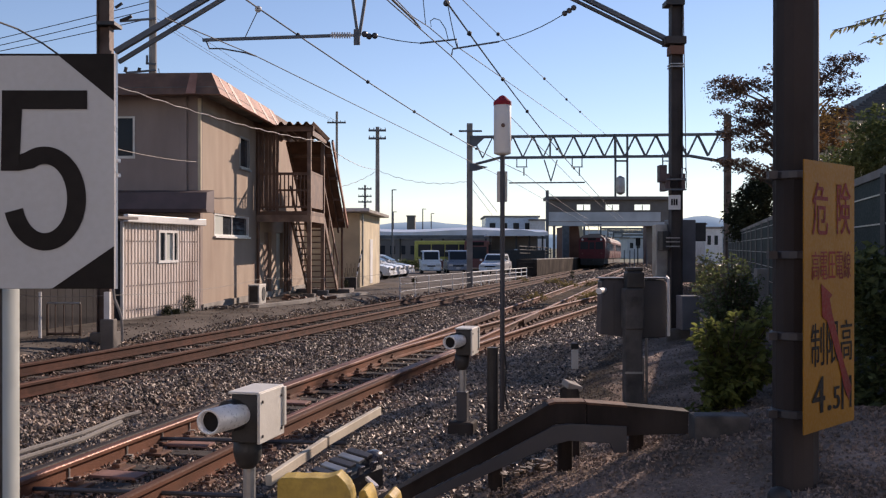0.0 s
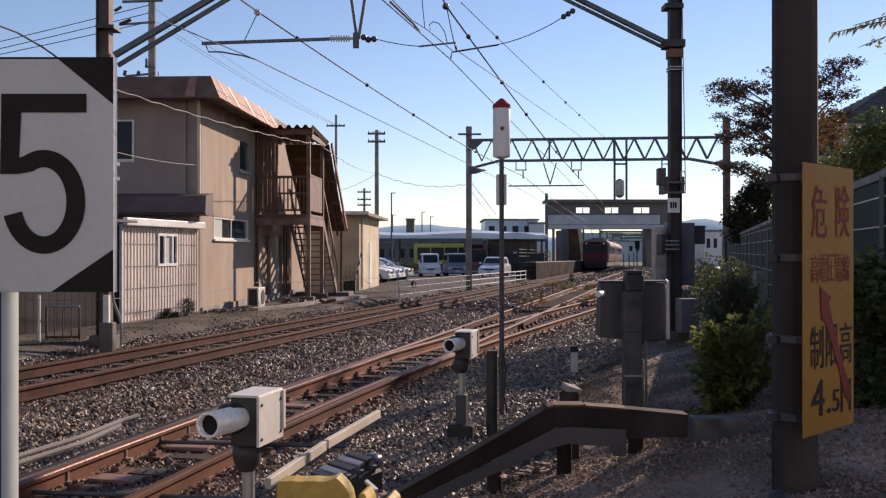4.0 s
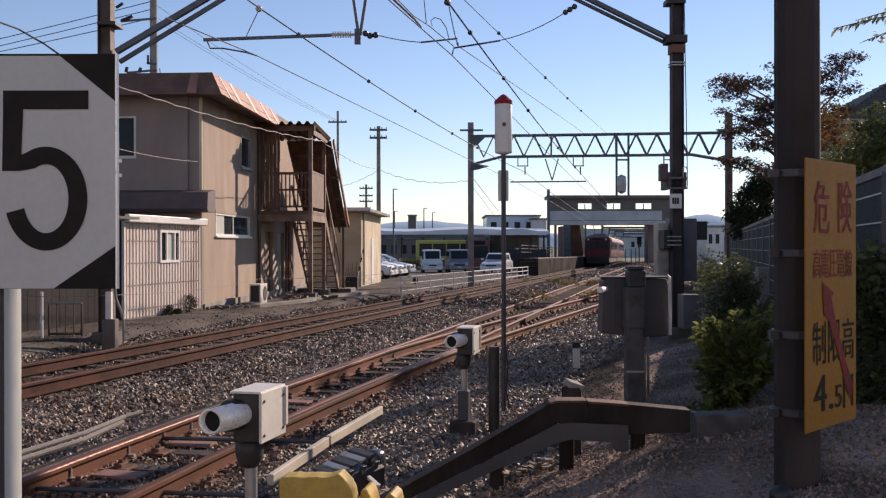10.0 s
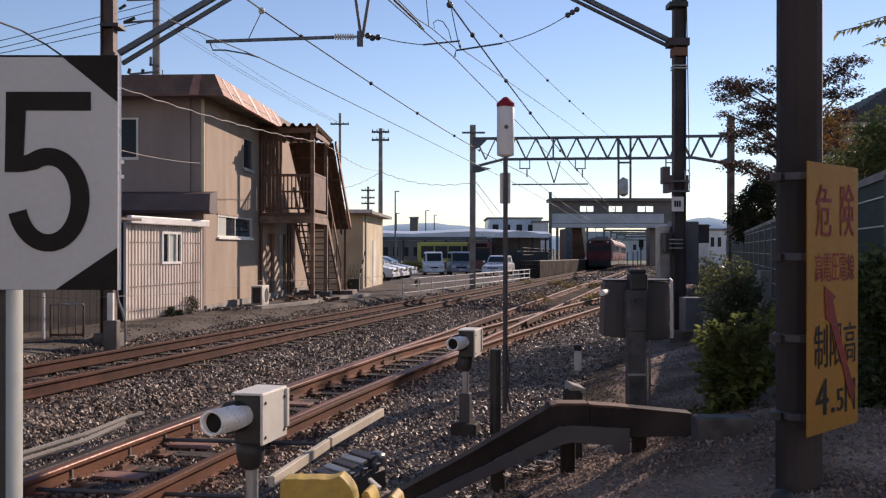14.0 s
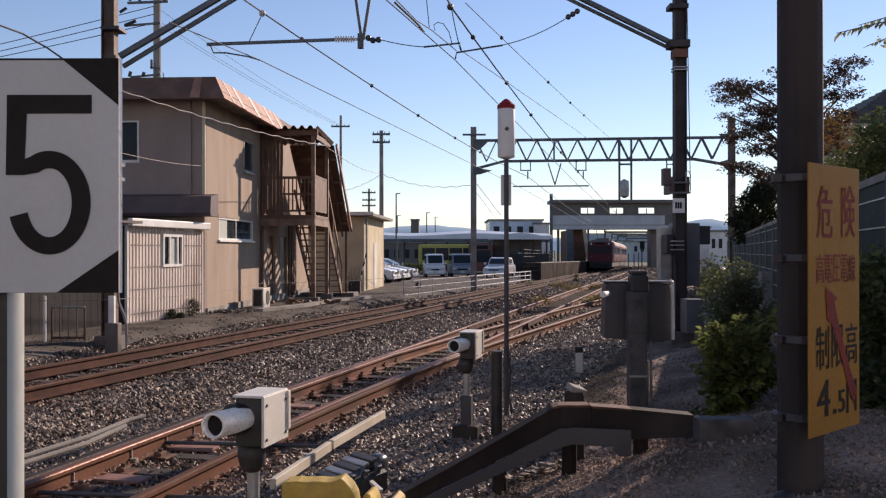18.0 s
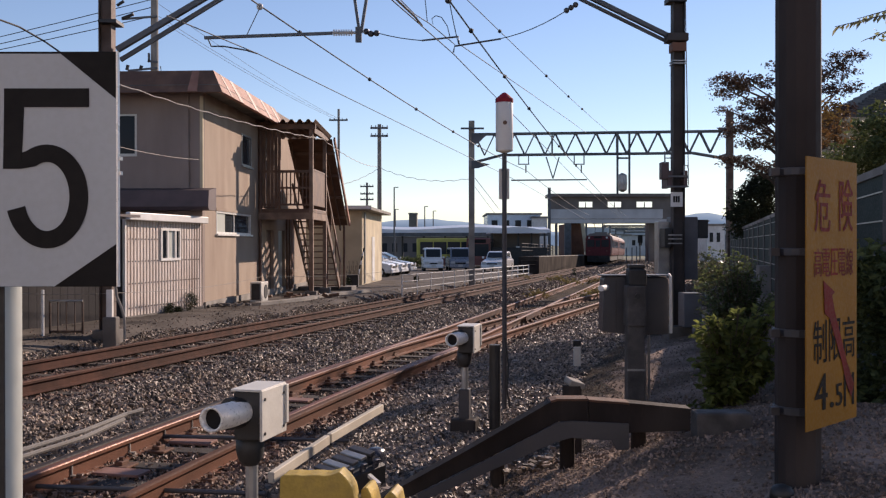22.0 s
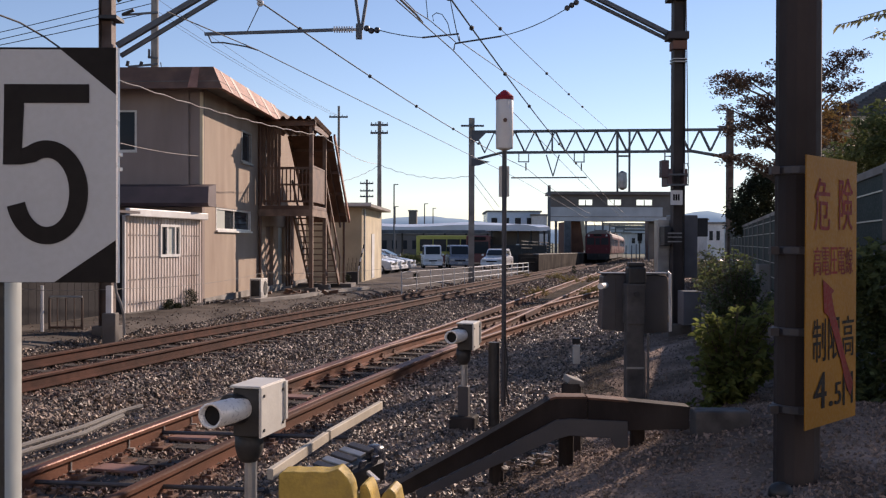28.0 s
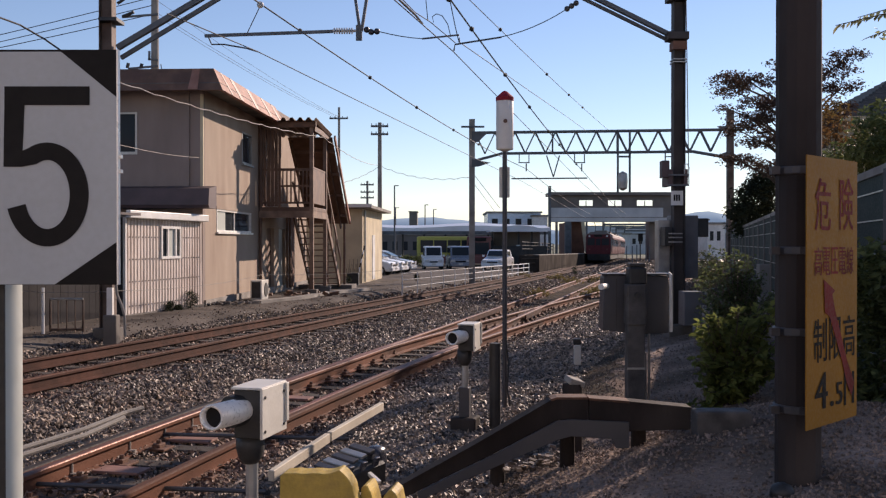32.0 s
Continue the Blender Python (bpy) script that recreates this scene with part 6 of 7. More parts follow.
wire("telephone_cable", twisted(line((-5.76, 16, 4.641), (-3.42, 27, 4.86), 40, 0.12) + line((-3.42, 27, 4.86), (-3.258, 48, 5.815), 40, 0.2)[1:]), 0.011, "pale twisted telephone cable", M_CABLE, "telephone cables")
wire("telephone_cable", twisted(line((-3.258, 48, 5.815), (1.291, 42.6, 4.821), 26, 0.35), 0.03), 0.012, "pale telephone cable to the gantry mast", M_CABLE, "telephone cables")
wire("telephone_cable", line((-5.76, 16, 3.545), (-6.058, 23.3, 3.932), 6, 0.05), 0.006, "thin pale cable to the wall", M_CABLE, "telephone cables")
wire("telephone_cable", twisted(line((-3.258, 48, 5.7), (-4.9, 44, 4.6), 18, 0.12), 0.02), 0.012, "pale cable from pole to the annex", M_CABLE, "telephone cables")
for y0, y1 in ((122, 0), (133, 14), (138, 30)):
    wire("power_line", line((-18.6, 30, 1.8 + (435 - y0) / 1650.0 * 30), (-9.2, 30, 1.8 + (435 - y1) / 1650.0 * 30), 6, 0.05), 0.014, "dark power line strung behind the office", group="power lines")
wire("power_line", [(-5.847, 12, 4.76), (-5.862, 13, 4.833), (-5.761, 13.6, 4.759), (-5.702, 14, 4.685), (-5.695, 15.9, 4.546)], 0.014, "black cable crossing to the mast", group="power lines")
for x0, y0, x1, y1 in ((278, 4, 603, 212), (274, 30, 600, 214), (284, 30, 606, 214)):
    wire("power_line", line((-14.255 + x0 * 0.01818181818181818, 30, 1.8 + (435 - y0) * 0.01818181818181818), (-28.509 + x1 * 0.03636363636363636, 60, 1.8 + (435 - y1) * 0.03636363636363636), 6, 0.2), 0.007, "thin distant power line", group="power lines")


# ---- utility poles, lamps ----
def upole(x, yb, d, top, r, arms, label):
    p = pole_thing("utility_pole", (x, d, yb), top, r, r * 0.75, M_CONC, label, "utility pole", "utility poles")
    for za, w in arms:
        part("crossarm", slab(BM(), x - w / 2, x + w / 2, d - 0.2, d - 0.1, za - 0.05, za + 0.05), M_LATT, p)
        for k in (-0.45, -0.2, 0.2, 0.45):
            part("insulator", rod(BM(), (x + k * w, d - 0.15, za + 0.05), (x + k * w, d - 0.15, za + 0.14), 0.022, 8), M_LATT, p)
    return p


upole(-3.171, 0.0, 48.0, 7.996, 0.13, ((7.793, 0.9), (7.385, 0.9)), "grey concrete utility pole with two crossarms")
upole(-5.558, -0.2, 70.0, 6.467, 0.11, ((6.17, 1.0), (5.618, 1.0), (5.194, 1.0)), "distant utility pole with crossarms")
upole(-6.582, -0.1, 60.0, 10.527, 0.1, ((9.8, 1.2),), "thin aerial pole with crossarm")

office_pole = upole(-9.2, 0.1, 30.0, 10.073, 0.15, (), "concrete utility pole behind the office")
for a, b in (((-10.203, 29.85, 9.018), (-9.045, 29.85, 9.109)), ((-10.004, 29.85, 7.372), (-9.045, 29.85, 7.462)), ((-9.335, 29.85, 7.643), (-9.335, 29.85, 7.933)), ((-9.371, 29.85, 7.68), (-9.045, 29.85, 7.643))):
    part("bracket_arm", bar(BM(), a, b, 0.06, 0.06), M_LATT, office_pole, "steel side arm")
for a, b in (((-10.168, 29.8, 9.024), (-9.807, 29.8, 9.169)), ((-10.024, 29.8, 7.381), (-9.988, 29.8, 7.543)), ((-9.59, 29.8, 7.417), (-9.554, 29.8, 7.525))):
    part("insulator", rod(BM(), a, b, 0.055, 8), M_DARK, office_pole, "dark strain insulator")
for z in (9.75,):
    part("crossarm", bar(BM(), (-10.1, 29.85, z), (-8.8, 29.85, z + 0.05), 0.07, 0.07), M_LATT, office_pole, "steel crossarm")
    for k in (-0.75, -0.45, 0.35):
        part("insulator", rod(BM(), (-9.25 + k, 29.8, z + 0.06), (-9.25 + k, 29.8, z + 0.2), 0.05, 8), M_DARK, office_pole, "dark pin insulator")
part("transformer_bracket", sweep(BM(), [(-9.02, 29.8, 6.9), (-8.9, 29.8, 7.1), (-8.95, 29.8, 7.5)], ring(0.02, 6)), M_LATT, office_pole)
part("crossarm", slab(BM(), gl - 0.5, gl + 0.55, 42.3, 42.4, 7.041, 7.119), M_LATT, gant)
for x, y, d in ((701, 333, 90), (755, 367, 110), (770, 375, 120), (703, 372, 110)):
    xx, zz = (x - 784) / 1650.0 * d, 1.8 + (435 - y) / 1650.0 * d
    sl = pole_thing("street_lamp", (xx, d, -0.4), zz, 0.09, 0.06, M_LATT, "slim grey street lamp by the bus stop", "street lamp", "street lamps")
    part("lamp_head", slab(BM(), xx, xx + 0.4, d - 0.08, d + 0.08, zz - 0.06, zz + 0.02), M_LATT, sl)

# ---- white railings beside the car park ----
rail_f = thing("white_railing", (-1.28, 32, 0.15), "white painted pipe railing beside the track", "railing")
for k in range(15):
    f = k / 14
    x, y = -1.35 + 6.7 * f, 32 + 25 * f
    zb_ = ground_z(x, y)
    part("post", rod(BM(), (x, y, zb_ - 0.1), (x, y, zb_ + 0.85), 0.02 if k < 6 else 0.028, 8), M_WHITE, rail_f)
    if k < 14:
        x2, y2 = -1.35 + 6.7 * (k + 1) / 14, 32 + 25 * (k + 1) / 14
        z2 = ground_z(x2, y2)
        for h in (0.35, 0.6, 0.83):
            part("rail", rod(BM(), (x, y, zb_ + h), (x2, y2, z2 + h), 0.011 if k < 6 else 0.024, 6), M_WHITE, rail_f)

# gate frame and posts by the shed
gate = thing("pipe_barrier", (-6.439, 16, 0.2), "small rusty pipe barrier frame", "barrier")
for x in (92, 106, 121, 136, 150):
    xx = (x - 784) / 1650.0 * 16
    part("upright", rod(BM(), (xx, 16, 0.15), (xx, 16, 0.83), 0.022 if x in (92, 150) else 0.012, 8), M_POLE, gate)
for y in (534, 588):
    zz = 1.8 + (435 - y) / 1650.0 * 16
    part("bar", rod(BM(), (-6.71, 16, zz), (-6.148, 16, zz), 0.022, 8), M_GALV if y == 534 else M_POLE, gate)
fp = thing("fence_post", (-6.665, 15.6, 0.202), "pale steel fence post with wire", "post", "fence posts")
part("shaft", rod(BM(), (-6.665, 15.6, 0.1), (-6.665, 15.6, 1.053), 0.03, 8), M_WHITE, fp)
fp2 = thing("fence_post", (-5.451, 15.4, 0.353), "white post on a concrete foot", "post", "fence posts")
part("shaft", slab(BM(), -5.516, -5.423, 15.36, 15.44, 0.3, 1.063), M_WHITE, fp2)
part("foot", slab(BM(), -5.563, -5.339, 15.3, 15.5, 0.1, 0.615, 0.02), M_CONCD, fp2)
solo("conduit", sweep(BM(), [(-5.36, 15.36, 1.12), (-5.34, 15.36, 0.95), (-5.27, 15.36, 0.78), (-5.22, 15.36, 0.6), (-5.21, 15.36, 0.25)], ring(0.024, 8)), M_CONC, "bent grey conduit beside the white post", "pipe")
wire("fence_wire", line((-7.034, 15.6, 0.996), (-5.451, 15.4, 1.007), 4, 0.03) + line((-5.451, 15.4, 1.007), (-4.948, 26, 0.933), 8, 0.1)[1:] + line((-4.948, 26, 0.933), (-1.28, 32, 0.966), 8, 0.1)[1:], 0.005, "pale fence wire along the yard", M_CONC, "fence wires")
# air conditioner by the wall
ac = thing("air_conditioner", (-5.172, 26.5, 0.114), "pale outdoor air conditioner unit with round fan", "air conditioner", rz=BLD_RZ)
part("case", box(BM(), (0, 0, 0.36), (0.32, 0.78, 0.56), 0, 0.015), M_GREYBOX, ac, local=True)
part("fan_grille", lathe(BM(), (0, 0, 0), [(0.0001, 0), (0.2, 0), (0.2, 0.02), (0.0001, 0.02)], 20), M_DARK, ac, local=True).matrix_basis = pose(0.155, 0.1, 0.36, 0, 90, 0)
part("side_grille", slab(BM(), -0.12, 0.12, -0.4, -0.39, 0.15, 0.6), M_DARK, ac, local=True)
for sy in (-0.3, 0.3):
    part("foot", slab(BM(), -0.15, 0.15, sy - 0.05, sy + 0.05, -0.05, 0.08), M_CONC, ac, local=True)

# hangers under the gantry beam and strain insulators behind the office
for xx in (3.716, 6.211):
    bm = BM()
    for sx in (-0.22, 0.22):
        slab(bm, xx + sx - 0.018, xx + sx + 0.018, 41.9, 42.0, zb - 0.45, zb)
    slab(bm, xx - 0.25, xx + 0.25, 41.9, 42.0, zb - 0.48, zb - 0.44)
    part("hanger_frame", bm, M_LATT, gant)
    part("insulator", rod(BM(), (xx + 0.1, 41.95, zb - 0.5), (xx + 0.1, 41.95, zb - 0.85), 0.03, 8), M_LATT, gant)
for x0, y0, x1, y1 in ((212, 12, 224, 4),):
    k_ = 0.01818181818181818
    si = thing("strain_insulator", ((x0 - 784) * k_, 30, 1.8 + (435 - y0) * k_), "dark strain insulator on a power line", "insulator", "strain insulators")
    part("rod", rod(BM(), ((x0 - 784) * k_, 30, 1.8 + (435 - y0) * k_), ((x1 - 784) * k_, 30, 1.8 + (435 - y1) * k_), 0.05, 8), M_DARK, si)

part("cable", sweep(BM(), [(0.678, 9.9, 0.81), (0.714, 9.9, 0.51), (0.696, 9.9, 0.27), (0.732, 9.9, 0.066)], ring(0.01, 6)), M_DARK, lamp, "black cable down the post")


# ---- platform, footbridge and station forecourt ----
plat = thing("station_platform", (6.5, 65, -0.2), "low concrete station platform with pale edge", "platform")


def pe(y, o=0.0):
    return ax(y) - 1.55 + o


PH = 1.1
for k in range(18):
    y0, y1 = 68 + 5 * k, 68 + 5 * (k + 1)
    z0, z1 = az(y0) + PH, az(y1) + PH
    bm = BM()
    vs = [(pe(y0), y0, -1.5), (pe(y1), y1, -1.5), (pe(y1), y1, z1), (pe(y0), y0, z0)]
    prism(bm, vs, Vector((-1.5 if y0 < 80 else -3.4, 0, 0)))
    part("deck_block", bm, M_PLATF, plat, "weathered brick platform block")
    part("edge_strip", bar(BM(), (pe(y0, -0.2), y0, z0 + 0.012), (pe(y1, -0.2), y1, z1 + 0.012), 0.42, 0.06), M_CONC, plat, "pale edge slabs")
part("end_wall", slab(BM(), pe(67.8, -1.3), pe(67.8, -0.1), 67.2, 67.95, -1.0, az(68) + PH - 0.25), M_PLATF, plat)
part("end_step", slab(BM(), pe(67, -1.3), pe(67, -0.2), 66.2, 67.19, -1.0, az(67) + PH - 0.55), M_PLATF, plat)
for k in range(11):
    y = 81 + 2.2 * k
    z = az(y) + PH
    part("fence_post", slab(BM(), pe(y, -3.2) - 0.04, pe(y, -3.2) + 0.04, y - 0.04, y + 0.04, z - 0.1, z + 1.1), M_DARK, plat)
for h in (0.5, 0.8, 1.1):
    part("fence_rail", bar(BM(), (pe(80.5, -3.2), 80.5, az(80.5) + PH + h), (pe(103, -3.2), 103, az(103) + PH + h), 0.06, 0.07), M_DARK, plat)

FB = 112.0
fb = thing("footbridge", (20.432, 112, 0.646), "enclosed grey station footbridge across the tracks", "footbridge")
X0, X1 = 13.168, 27.695
part("roof", slab(BM(), X0 - 0.3, X1 + 0.3, FB - 0.6, FB + 3.4, 7.502, 7.909, 0.05), M_BRIDGED, fb)
part("upper_wall", slab(BM(), X0, X1, FB, FB + 0.2, 6.959, 7.502), M_BRIDGED, fb)
wz0, wz1 = 6.28, 6.891
cuts = [16.562, 18.192, 20.024, 21.653, 23.486, 25.387]
edges = [X0] + cuts + [X1]
for k in range(0, len(edges) - 1, 2):
    part("window_pier", slab(BM(), edges[k], edges[k + 1], FB, FB + 0.2, wz0, 6.959), M_BRIDGED, fb)
for k in range(3):
    part("window", slab(BM(), cuts[2 * k] + 0.05, cuts[2 * k + 1] - 0.05, FB + 0.09, FB + 0.11, wz0, wz1), M_CLEAR, fb, "clear glazing")
    part("mullion", slab(BM(), (cuts[2 * k] + cuts[2 * k + 1]) / 2 - 0.05, (cuts[2 * k] + cuts[2 * k + 1]) / 2 + 0.05, FB + 0.02, FB + 0.12, wz0, wz1), M_BRIDGED, fb)
part("ledge", slab(BM(), X0, X1, FB - 0.08, FB + 0.2, 6.076, wz0), M_BRIDGED, fb)
part("parapet", slab(BM(), X0, 26.608, FB - 0.12, FB + 0.2, 4.922, 6.042), M_BRIDGE, fb, "pale grey parapet panel")
part("parapet", slab(BM(), 26.608, X1, FB, FB + 0.2, 4.379, 6.076), M_BRIDGED, fb)
part("girder", slab(BM(), X0, X1, FB - 0.05, FB + 2.8, 4.379, 4.855), M_BRIDGE, fb, "grey steel girder")
part("back_wall", slab(BM(), X0, X1, FB + 2.7, FB + 2.9, 4.922, 6.212), M_BRIDGED, fb)
part("leg", slab(BM(), 14.865, 15.612, FB, FB + 0.6, -0.6, 4.379), M_LATT, fb, "grey steel leg")
part("leg", slab(BM(), 13.712, 13.983, FB, FB + 0.4, -0.6, 4.855), M_BRIDGED, fb)
part("leg", slab(BM(), 26.201, 26.744, FB, FB + 0.6, -0.6, 4.379), M_BRIDGE, fb)
part("stair_wall", slab(BM(), 15.891, 17.411, FB + 1.5, FB + 14, -0.2, 4.425), M_BROWNW, fb, "brown stair enclosure")
part("stair_edge", bar(BM(), (16.894, 111.5, 4.368), (17.367, 111.5, 0.786), 0.35, 0.4), M_CREAM, fb, "pale sloping stair edge")
part("stair_wall", slab(BM(), 25.287, 26.807, FB + 1.5, FB + 3.5, -0.2, 4.425), M_BRIDGED, fb, "dark stair enclosure")
fbp = thing("slim_mast", (11.576, 100, 0.891), "slim dark mast beside the footbridge", "mast")
part("shaft", slab(BM(), 11.455, 11.758, 99.9, 100.2, -0.4, 7.921), M_LATT, fbp)
tower = thing("equipment_hut", (14.805, 62, -0.154), "tall narrow grey equipment hut by the track", "hut")
part("wall", slab(BM(), 14.392, 15.331, 61.5, 62.6, -0.6, 3.341, 0.02), M_BRIDGE, tower)
part("door", slab(BM(), 14.542, 15.143, 61.46, 61.5, -0.2, 2.664), M_GREYBOX, tower)

canopy = thing("bus_stop_canopy", (0.931, 96, 0.927), "long wavy pale metal canopy over the bus stop", "canopy")
bm = BM()
cxs = [-8.378 + k * 0.5 for k in range(40)]
cp = [(x, 95, 3.371 + 0.12 * math.sin(x * 0.45) + 0.1) for x in cxs]
for k in range(len(cp) - 1):
    prism(bm, [cp[k], cp[k + 1], (cp[k + 1][0], 95, 2.905), (cp[k][0], 95, 2.905)], Vector((0, 5, 0.35)))
bmesh.ops.remove_doubles(bm, verts=bm.verts, dist=0.002)
part("roof", bm, M_CANOPY, canopy, "pale wavy roof")
part("valance", slab(BM(), cxs[0], cxs[-1], 94.8, 94.95, 2.673, 3.022), M_LATT, canopy)
for k in range(9):
    x = cxs[0] + k * 2.2
    part("column", rod(BM(), (x, 96, -0.6), (x, 96, 2.905), 0.1, 8), M_DARK, canopy)
shelter = thing("platform_shelter", (7.52, 88, 0.733), "dark platform shelter with a pale curved roof", "shelter")
bm = BM()
sx0, sx1 = 4.48, 9.92
n = 12
arc = [(sx0 + (sx1 - sx0) * k / n, 87, 3.027 + 0.45 * math.sin(math.pi * k / n)) for k in range(n + 1)]
prism(bm, arc + [(sx1, 87, 2.867), (sx0, 87, 2.867)], Vector((0, 6, 0)))
part("roof", bm, M_CANOPY, shelter, "pale curved roof")
part("back_wall", slab(BM(), sx0 + 0.6, sx1 - 0.3, 91, 91.2, -0.6, 2.867), M_BRIDGED, shelter, "dark back wall")
for k in range(5):
    x = sx0 + 0.3 + k * (sx1 - sx0 - 0.5) / 4
    part("column", slab(BM(), x - 0.08, x + 0.08, 87.5, 87.7, -0.6, 2.973), M_DARK, shelter)
part("notice", slab(BM(), 7.04, 7.36, 87.4, 87.45, 1.107, 1.64), M_WHITE, shelter)
part("parapet", slab(BM(), sx0, sx1, 87.2, 87.3, -0.6, 1.533), M_DARK, shelter)


def block(name, x0, x1, d, y0, y1, depth, material, label, category="building", win=0, roof=None):
    xa, xb = (x0 - 784) / 1650.0 * d, (x1 - 784) / 1650.0 * d
    zb_, zt_ = -1.0, 1.8 + (435 - y1) / 1650.0 * d
    t = thing(name, ((xa + xb) / 2, d, -0.5), label, category, "far buildings")
    part("wall", slab(BM(), xa, xb, d, d + depth, zb_, zt_), material, t)
    part("roof", slab(BM(), xa - 0.2, xb + 0.2, d - 0.2, d + depth, zt_ + 0.003, zt_ + 0.25), roof or M_CONC, t)
    for k in range(win):
        w = (xb - xa) / (win + 0.5)
        part("window", slab(BM(), xa + w * (k + 0.35), xa + w * (k + 0.85), d - 0.04, d + 0.02, zt_ - 1.9, zt_ - 0.8), M_GLASS, t)
    return t


block("far_building", 866, 960, 135, 450, 382, 12, M_CARB, "blue-grey station building with slanted roof", win=4)
block("far_building", 945, 972, 134, 450, 388, 10, M_WHITE, "white station building end")
block("far_building", 655, 880, 118, 450, 421, 8, M_BRIDGED, "low dark row of shops behind canopy", win=12)
block("far_building", 727, 741, 260, 440, 380, 8, M_BRIDGED, "small grey tower block far away", win=0)
block("far_building", 1255, 1286, 110, 450, 402, 8, M_WHITE, "white house beyond the footbridge", win=2)
block("far_building", 1226, 1256, 140, 450, 395, 8, M_BRIDGE, "grey house beyond the footbridge", win=2)
block("far_building", 1118, 1170, 190, 450, 420, 8, M_BRIDGE, "pale low building beyond the bridge", win=4)
# the next five blocks have haze painted in as wall colour
block("far_building", 1095, 1180, 330, 450, 412, 10, M_HAZEB, "haze-tinted grey apartment block far along the line")
block("far_building", 1030, 1110, 420, 450, 405, 10, M_HAZEB, "haze-tinted far houses along the line")
block("far_building", 1195, 1300, 420, 450, 404, 10, M_HAZEB, "haze-tinted far houses beside the line")
block("far_building", 640, 720, 420, 450, 412, 10, M_HAZEB, "haze-tinted far houses beyond the stop")
block("far_building", 1080, 1120, 240, 450, 418, 8, M_HAZEB, "haze-tinted far low building along line", win=3)
fm = thing("far_signal", (22.4, 105, 0.527), "dark railway signal on a post", "signal", "far signals")
part("post", rod(BM(), (22.4, 105, -0.6), (22.4, 105, 2.755), 0.07, 8), M_DARK, fm)
part("head", slab(BM(), 22.145, 22.655, 104.8, 105, 1.991, 2.882), M_BLACK, fm)
for x in (1112, 1122, 1130, 1146, 1152):
    d = 70 + (x % 7) * 6
    pp = pole_thing("line_post", ((x - 784) / 1650.0 * d, d, ground_z((x - 784) / 1650.0 * d, d)), 1.8 + (435 - 438 - (x % 5)) / 1650.0 * d, 0.05, 0.05, M_LATT, "thin grey line-side post", "post", "line-side posts")
for d in (150, 190, 215, 240, 290):
    g2 = thing("far_gantry", (ax(d), d, -1.0), "distant catenary gantry over the tracks", "gantry", "far gantries")
    for sx in (-5, 9):
        part("mast", slab(BM(), ax(d) + sx - 0.15, ax(d) + sx + 0.15, d, d + 0.3, -1.5, 6.2), M_LATT, g2)
    part("beam", slab(BM(), ax(d) - 5, ax(d) + 9, d, d + 0.3, 5.4, 5.8), M_LATT, g2)

hedge = thing("hedge", (-3.0, 82, -0.4), "low green hedge beside the car park", "hedge")
leaf_cloud("foliage", hedge, [(-4.6 + 0.55 * k, 82, 0.25, 0.4, 0.4, 0.5, 260) for k in range(7)], 0.09, M_LEAFD, 61)

# hills, one far ridge; their haze is an emissive blue
bm = BM()
prev = None
for k in range(120):
    x = -1500 + 3000 * k / 119
    px_ = x / 1700 * 1650.0 + 784
    h = 38 + 12 * noise.noise(Vector((x * 0.004, 0, 1))) + 5 * noise.noise(Vector((x * 0.02, 0, 2)))
    h += 26 * math.exp(-((px_ - 1270) / 90) ** 2) + 12 * math.exp(-((px_ - 790) / 120) ** 2) - 14 * math.exp(-((px_ - 1050) / 120) ** 2)
    row = [bm.verts.new((x, 1700, -10)), bm.verts.new((x, 1720, h * 0.6)), bm.verts.new((x, 1800, h)), bm.verts.new((x, 2000, -10))]
    if prev:
        for i in range(3):
            bm.faces.new((prev[i], row[i], row[i + 1], prev[i + 1]))
    prev = row
solo("backdrop_hills", bm, M_HILLB, "wooded hills with haze put in as a blue glow", "hill", kind="structure", smooth=True)


